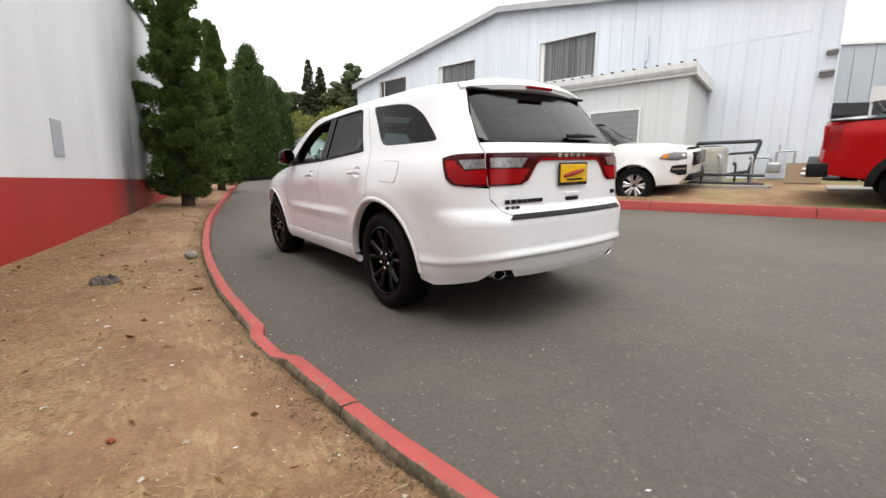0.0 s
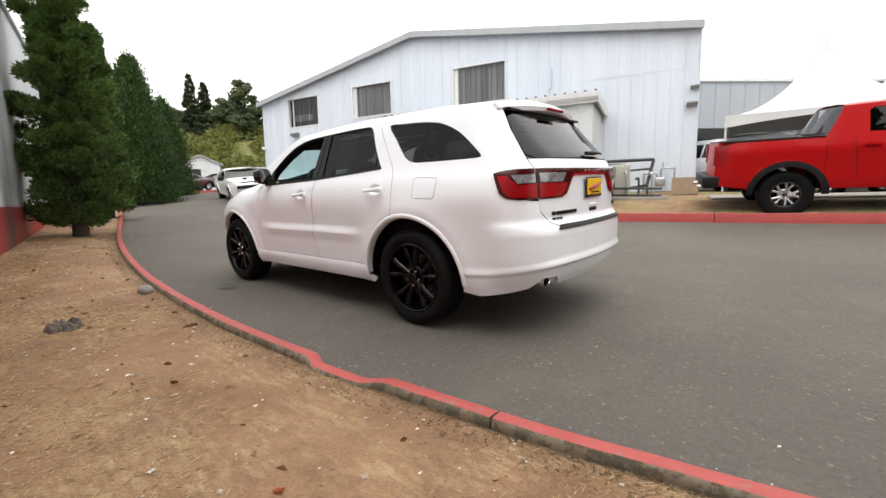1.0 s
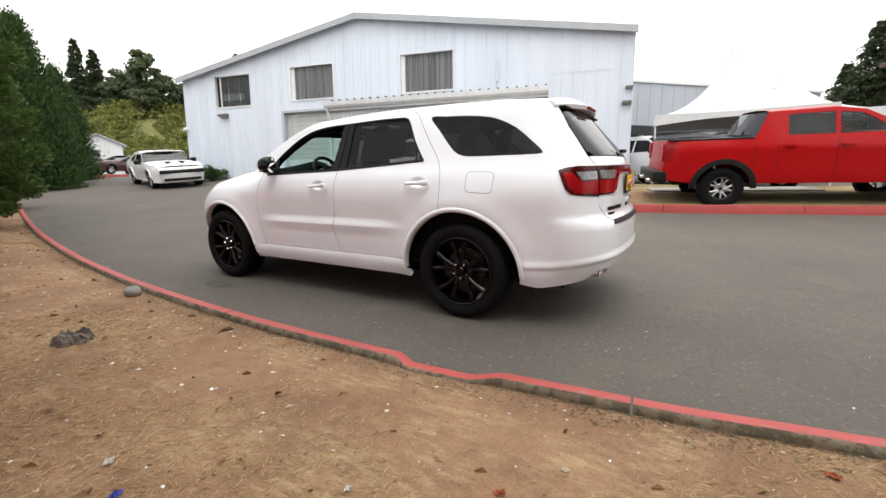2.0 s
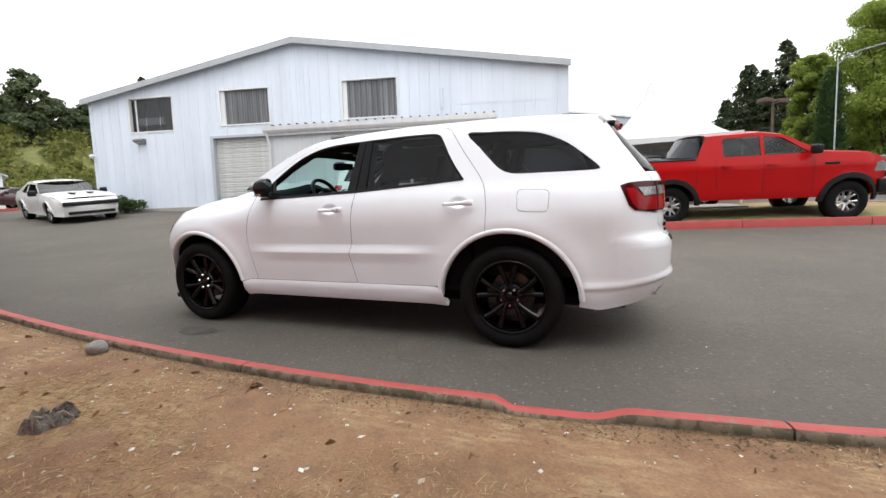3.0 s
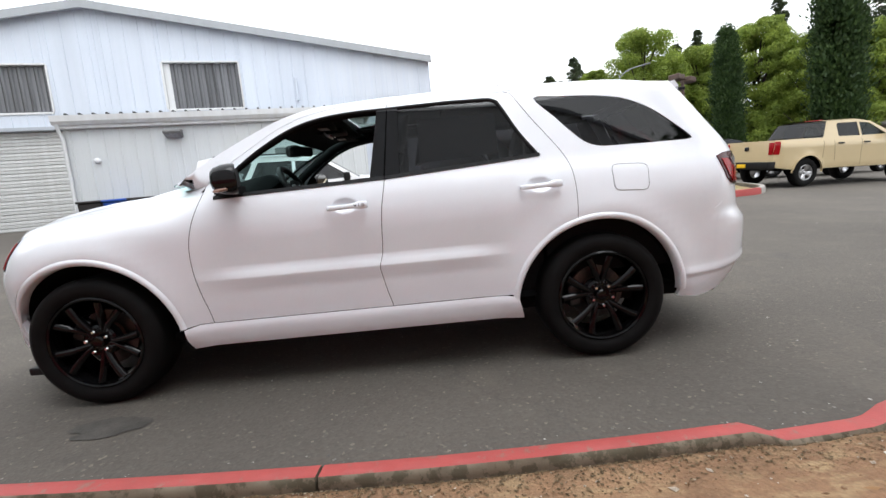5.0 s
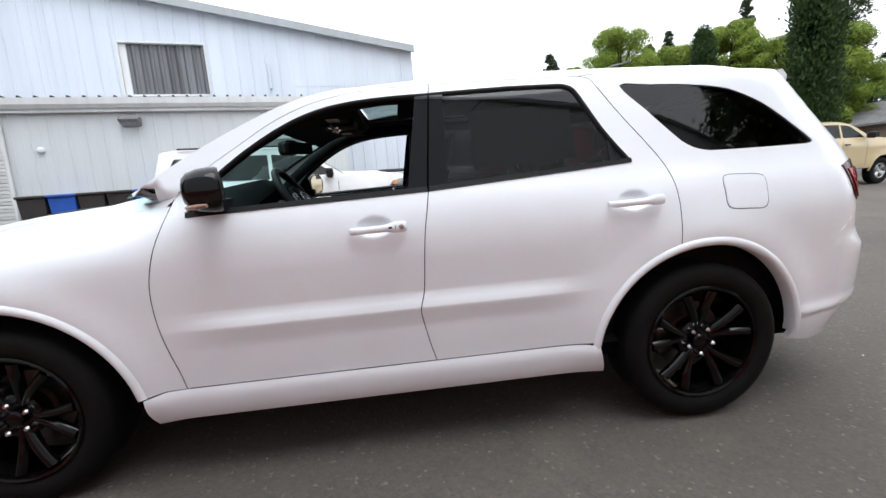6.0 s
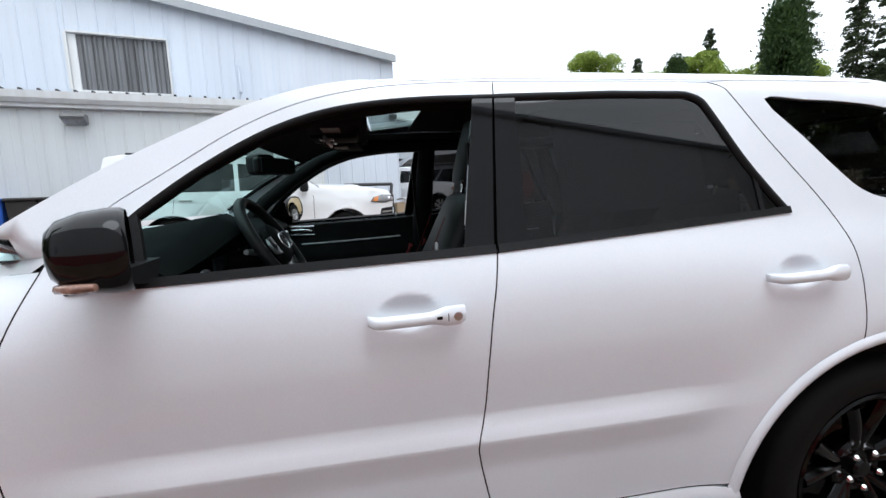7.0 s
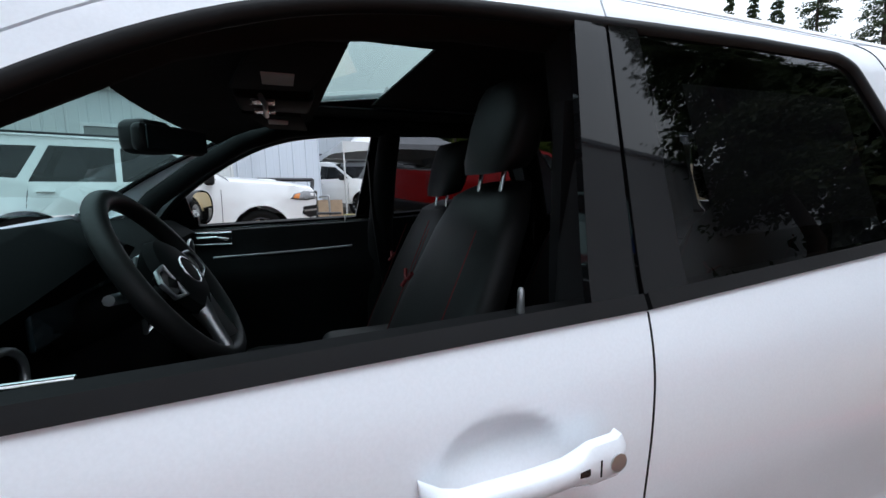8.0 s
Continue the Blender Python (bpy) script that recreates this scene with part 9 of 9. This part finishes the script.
at, hd = clumps(np.array(cc), np.array(rr), 70, rng, 0.3, 0.7)
ob = new("shrubs", leaf_mesh("shrubs", at, hd, 0.35 + 0.3 * rng.random(len(at)), 0.4, M_SHRUB, rng, np.tile(np.array([-0.2, -0.6, 0.8]), (len(at), 1))))
tagged(ob, "low yellow-green shrubs over the hillside", "shrubs", kind="stuff")
hill_rng = random.Random(5)
for k in range(34):
    ang = radians(38 + 62 * (k + 0.6 * hill_rng.random()) / 34)
    far = 82 + 9 * hill_rng.random()
    x, y = -3 + far * math.cos(ang), far * math.sin(ang)
    h = 5.0 + 3.5 * hill_rng.random() + (2.5 if k in (14, 15, 20, 21) else 0.0)
    broadleaf(x, y, h, 2.3 + 0.9 * hill_rng.random(), 90 + k, "dull dark green tree on top of the hill", M_HAZELEAF, hill_z(x, y) - 0.8, 7000, 0.42, 0.0, 75, "trees on the hill")
for k, (deg, far, h) in enumerate(((70.0, 86, 11.5), (68.6, 88, 10.0), (55.0, 86, 11.0), (47.0, 84, 10.0))):
    x, y = -3 + far * math.cos(radians(deg)), far * math.sin(radians(deg))
    fir(x, y, h, 2.0, 110 + k, "slim dark fir on top of the hill", hill_z(x, y) - 0.3, 30, 520, 0.34)


# ---- litter, straw and stones on the planted strip ----
def in_strip(n, rng, y0=-5.5, y1=10.5):
    """Random places on the soil between kerb and wall."""
    y = y0 + (y1 - y0) * rng.random(n)
    kx = np.array([kerb_x(v) for v in y]) - 0.09
    edge = -4.33 + 0.207 * y + 0.05
    return kx + (edge - kx) * rng.random(n), y


def stone_cloud(name, pts, sizes, mat, rng, label, category):
    """Small flattened irregular chips, joined."""
    base = np.array([(1, 0, 0), (0, 1, 0), (-1, 0, 0), (0, -1, 0), (0, 0, 0.55), (0, 0, -0.4)], float)
    faces0 = np.array([(0, 1, 4), (1, 2, 4), (2, 3, 4), (3, 0, 4), (1, 0, 5), (2, 1, 5), (3, 2, 5), (0, 3, 5)])
    n = len(pts)
    v = base[None] * (0.6 + 0.8 * rng.random((n, 6, 1))) * sizes[:, None, None] * np.array([1, 1, 0.6])
    a = rng.random(n) * 2 * math.pi
    c, s = np.cos(a)[:, None], np.sin(a)[:, None]
    v = np.stack([v[:, :, 0] * c - v[:, :, 1] * s * 0.7, v[:, :, 0] * s + v[:, :, 1] * c * 0.7, v[:, :, 2]], axis=2) + pts[:, None, :]
    f = (faces0[None] + 6 * np.arange(n)[:, None, None]).reshape(-1, 3)
    me = bpy.data.meshes.new(name)
    me.from_pydata(v.reshape(-1, 3).tolist(), [], f.tolist())
    me.materials.append(mat)
    return tagged(new(name, me), label, category, kind="stuff")


def island_material(name, stops, rough=0.85):
    m = bpy.data.materials.new(name)
    m.use_nodes = True
    nt = m.node_tree
    b = nt.nodes["Principled BSDF"]
    b.inputs["Roughness"].default_value = rough
    b.inputs["Specular IOR Level"].default_value = 0.25
    geo = nt.nodes.new("ShaderNodeNewGeometry")
    nt.links.new(ramp_node(nt, geo.outputs["Random Per Island"], stops).outputs[0], b.inputs["Base Color"])
    return m


M_STRAW = island_material("dry_straw", [(0.0, (0.27, 0.175, 0.09)), (0.5, (0.42, 0.30, 0.155)), (0.93, (0.55, 0.43, 0.25)), (1.0, (0.26, 0.28, 0.11))])
M_CHIPS = island_material("pale_chips", [(0.0, (0.34, 0.28, 0.21)), (0.6, (0.55, 0.50, 0.42)), (1.0, (0.80, 0.78, 0.74))])
M_GRIT = island_material("grey_grit", [(0.0, (0.10, 0.095, 0.09)), (0.7, (0.28, 0.26, 0.24)), (1.0, (0.62, 0.60, 0.57))])
M_CRUMB = island_material("soil_crumbs", [(0.0, (0.13, 0.072, 0.04)), (0.7, (0.25, 0.145, 0.08)), (1.0, (0.34, 0.22, 0.13))])
M_DRYLEAF = island_material("dry_leaves", [(0.0, (0.10, 0.05, 0.025)), (0.6, (0.27, 0.15, 0.07)), (1.0, (0.45, 0.28, 0.15))])

rng = np.random.default_rng(77)
xs, ys_ = in_strip(230000, rng)
keep = np.array([noise.noise(Vector((x * 0.75, y * 0.75, 5.0))) + 0.45 * noise.noise(Vector((x * 2.6, y * 2.6, 9.0))) + 0.55 * soft(-2.2, -3.0, x) * soft(-3.0, 1.0, y) for x, y in zip(xs, ys_)])
keep = keep > 0.10 + 0.38 * rng.random(len(xs))
xs, ys_ = xs[keep], ys_[keep]
at = np.stack([xs, ys_, np.array([soil_z(x, y) for x, y in zip(xs, ys_)]) + 0.004], axis=1)
hd = rng.normal(size=at.shape) * np.array([1, 1, 0.16]) + np.array([0.3, -0.5, 0.12])
ob = new("straw", leaf_mesh("straw", at, hd, 0.015 + 0.045 * rng.random(len(at)) ** 1.5, 0.028, M_STRAW, rng))
tagged(ob, "dry straw-coloured grass lying on the soil", "grass", kind="stuff")

xs, ys_ = in_strip(2100, rng)
at = np.stack([xs, ys_, np.array([soil_z(x, y) for x, y in zip(xs, ys_)]) + 0.003], axis=1)
stone_cloud("pale_chips", at, 0.004 + 0.015 * rng.random(2100) ** 3, M_CHIPS, rng, "scattered pale stone chips on the soil", "chips")
xs, ys_ = in_strip(9000, rng)
at = np.stack([xs, ys_, np.array([soil_z(x, y) for x, y in zip(xs, ys_)]) + 0.001], axis=1)
stone_cloud("soil_crumbs", at, 0.003 + 0.010 * rng.random(9000) ** 4, M_CRUMB, rng, "loose crumbs of dry soil", "soil")
xs, ys_ = in_strip(420, rng)
at = np.stack([xs, ys_, np.array([soil_z(x, y) for x, y in zip(xs, ys_)]) + 0.006], axis=1)
ob = new("fallen_leaves", leaf_mesh("fallen_leaves", at, rng.normal(size=at.shape) * np.array([1, 1, 0.2]), 0.02 + 0.04 * rng.random(420), 0.3, M_DRYLEAF, rng))
tagged(ob, "small dry brown leaves on the soil", "leaves", kind="stuff")

# mossy crumbs gathered against the inner face of the kerb
n = 15000
yy = -5.5 + 16 * rng.random(n)
xx = np.array([kerb_x(v) for v in yy]) - 0.056 - 0.16 * rng.random(n) ** 2.2
at = np.stack([xx, yy, np.array([soil_z(x, y) for x, y in zip(xx, yy)]) + 0.004], axis=1)
M_MOSS = island_material("mossy_crumbs", [(0.0, (0.075, 0.052, 0.028)), (0.55, (0.15, 0.105, 0.058)), (0.93, (0.23, 0.155, 0.09)), (1.0, (0.36, 0.31, 0.24))])
stone_cloud("kerb_crumbs", at, 0.003 + 0.006 * rng.random(n) ** 2.5, M_MOSS, rng, "dark mossy crumbs gathered against the kerb", "soil")

# grit swept along the kerb and loose on the asphalt
n = 2600
yy = -6 + 22 * rng.random(n)
dd = np.where(rng.random(n) < 0.5, 0.06 + 0.25 * rng.random(n) ** 2, 0.06 + 5.5 * rng.random(n))
xx = np.array([kerb_x(v) for v in yy]) + dd
at = np.stack([xx, yy, np.array([ground_z(x, y) for x, y in zip(xx, yy)]) + 0.002], axis=1)
stone_cloud("grit", at, 0.0035 + 0.009 * rng.random(n) ** 3, M_GRIT, rng, "loose grit and pale chips on the asphalt", "grit")

# oil stain on the asphalt
M_OIL = material("oil_soaked_asphalt", (0.070, 0.064, 0.056), 0.85, vary=0.3, scale=9, fine=90, bump=0.5, bump_dist=0.004)
for ox, oy, r0, sd in ((-1.2, 2.85, 0.15, 1),):
    bm = bmesh.new()
    c = bm.verts.new((ox, oy, ground_z(ox, oy) + 0.005))
    ring = []
    for k in range(28):
        a = 2 * math.pi * k / 28
        r = r0 * (1 + 0.35 * noise.noise(Vector((math.cos(a) * 1.3, math.sin(a) * 1.3, sd * 3.1))) + 0.25 * noise.noise(Vector((math.cos(a) * 4, math.sin(a) * 4, sd * 1.7))))
        x, y = ox + r * math.cos(a) * 0.75, oy + r * math.sin(a) * 1.35
        ring.append(bm.verts.new((x, y, ground_z(x, y) + 0.005)))
    for k in range(28):
        bm.faces.new((c, ring[k], ring[(k + 1) % 28]))
    tagged(mesh_object("oil_stain", bm, M_OIL), "dark oil stain soaked into the asphalt", "stain", kind="structure")

# rounded stone beside the kerb
rock = thing("rock", "rounded grey stone lying beside the kerb", "stone", Matrix.Translation((-2.02, 2.84, soil_z(-2.02, 2.84))))
bm = bmesh.new()
bmesh.ops.create_icosphere(bm, subdivisions=4, radius=1.0)
for v in bm.verts:
    q = 1 + 0.10 * noise.noise(v.co * 1.4) + 0.02 * noise.noise(v.co * 6)
    v.co = Vector((v.co.x * 0.070 * q, v.co.y * 0.060 * q, v.co.z * 0.055 * q + 0.040))
part("stone", bm, M_STONE, rock, smooth=80)

# weathered stump
stump = thing("tree_stump", "low weathered grey tree stump cut at the soil", "stump", Matrix.Translation((-2.8, 1.85, soil_z(-2.8, 1.85))))
bm = bmesh.new()
rings = []
for j, (rr, zz) in enumerate(((0.115, -0.04), (0.095, 0.015), (0.085, 0.045), (0.065, 0.056), (0.025, 0.040))):
    ring = []
    for k in range(40):
        a = 2 * math.pi * k / 40
        r = rr * (1 + 0.32 * noise.noise(Vector((math.cos(a) * 2.0, math.sin(a) * 2.0, 2.0))) + 0.14 * noise.noise(Vector((math.cos(a) * 7, math.sin(a) * 7, j * 0.3))))
        z = zz * (1 + 1.1 * noise.noise(Vector((math.cos(a) * 5, math.sin(a) * 5, j * 1.3))))
        ring.append(bm.verts.new((r * math.cos(a) * 1.15, r * math.sin(a) * 0.8, z)))
    rings.append(ring)
for p, q in zip(rings, rings[1:]):
    for k in range(40):
        bm.faces.new((p[k], p[(k + 1) % 40], q[(k + 1) % 40], q[k]))
bm.faces.new(rings[-1])
part("stump_wood", bm, material("silvered_wood", (0.17, 0.148, 0.13), 0.9, vary=0.6, scale=22, fine=110, bump=1.0, bump_dist=0.012), stump, smooth=35)
for k in range(9):
    a = 0.7 * k
    bm = bmesh.new()
    tube(bm, [(0.05 * math.cos(a), 0.04 * math.sin(a), 0.05), (0.085 * math.cos(a + 0.1), 0.06 * math.sin(a + 0.1), 0.045 + 0.012 * (k % 3)), (0.115 * math.cos(a + 0.3), 0.08 * math.sin(a + 0.3), 0.010 + 0.012 * (k % 2))], [0.014, 0.011, 0.005], 5)
    part("splinter", bm, M_BARKWOOD, stump, "split grey wood", smooth=40)

# scraps on the soil
def scrap(name, label, x, y, size, mat, seed):
    t = thing(name, label, "litter", Matrix.Translation((x, y, soil_z(x, y) + 0.006)) @ pose(0, 0, 0, 0, 0, seed * 40))
    bm = bmesh.new()
    g = 7
    vs = [[bm.verts.new(((i / (g - 1) - 0.5) * size * (1 + 0.3 * noise.noise(Vector((j * 0.7, seed, 0)))), (j / (g - 1) - 0.5) * size * 0.7, 0.35 * size * abs(noise.noise(Vector((i * 0.55, j * 0.55, seed)))))) for i in range(g)] for j in range(g)]
    for j in range(g - 1):
        for i in range(g - 1):
            bm.faces.new((vs[j][i], vs[j][i + 1], vs[j + 1][i + 1], vs[j + 1][i]))
    bmesh.ops.solidify(bm, geom=bm.faces[:], thickness=0.001)
    part("sheet", bm, mat, t)


M_BLUEFOIL = material("blue_foil", (0.02, 0.06, 0.42), 0.35, vary=0.3, scale=40)
M_ORANGELEAF = material("orange_leaf", (0.50, 0.13, 0.05), 0.7, vary=0.3, scale=40)
M_WHITEPAPER = material("torn_white_paper", (0.72, 0.70, 0.66), 0.8, vary=0.1, scale=30)
scrap("wrapper", "crumpled blue wrapper on the soil", -3.32, 0.0, 0.045, M_BLUEFOIL, 1)
scrap("fallen_leaf", "orange-red fallen leaf on the soil", -1.98, -2.06, 0.045, M_ORANGELEAF, 2)
scrap("fallen_leaf", "orange-red fallen leaf on the soil", -2.66, -1.07, 0.035, M_ORANGELEAF, 3)
scrap("fallen_leaf", "dry tan fallen leaf on the soil", -2.12, 1.26, 0.07, M_DRYLEAF, 4)
scrap("paper_scrap", "torn white scrap of paper on the soil", -2.9, -0.62, 0.03, M_WHITEPAPER, 5)
scrap("paper_scrap", "torn white scrap of paper on the soil", -3.25, 0.22, 0.045, M_WHITEPAPER, 6)
scrap("paper_scrap", "torn white scrap of paper on the soil", -2.45, -2.35, 0.035, M_WHITEPAPER, 7)
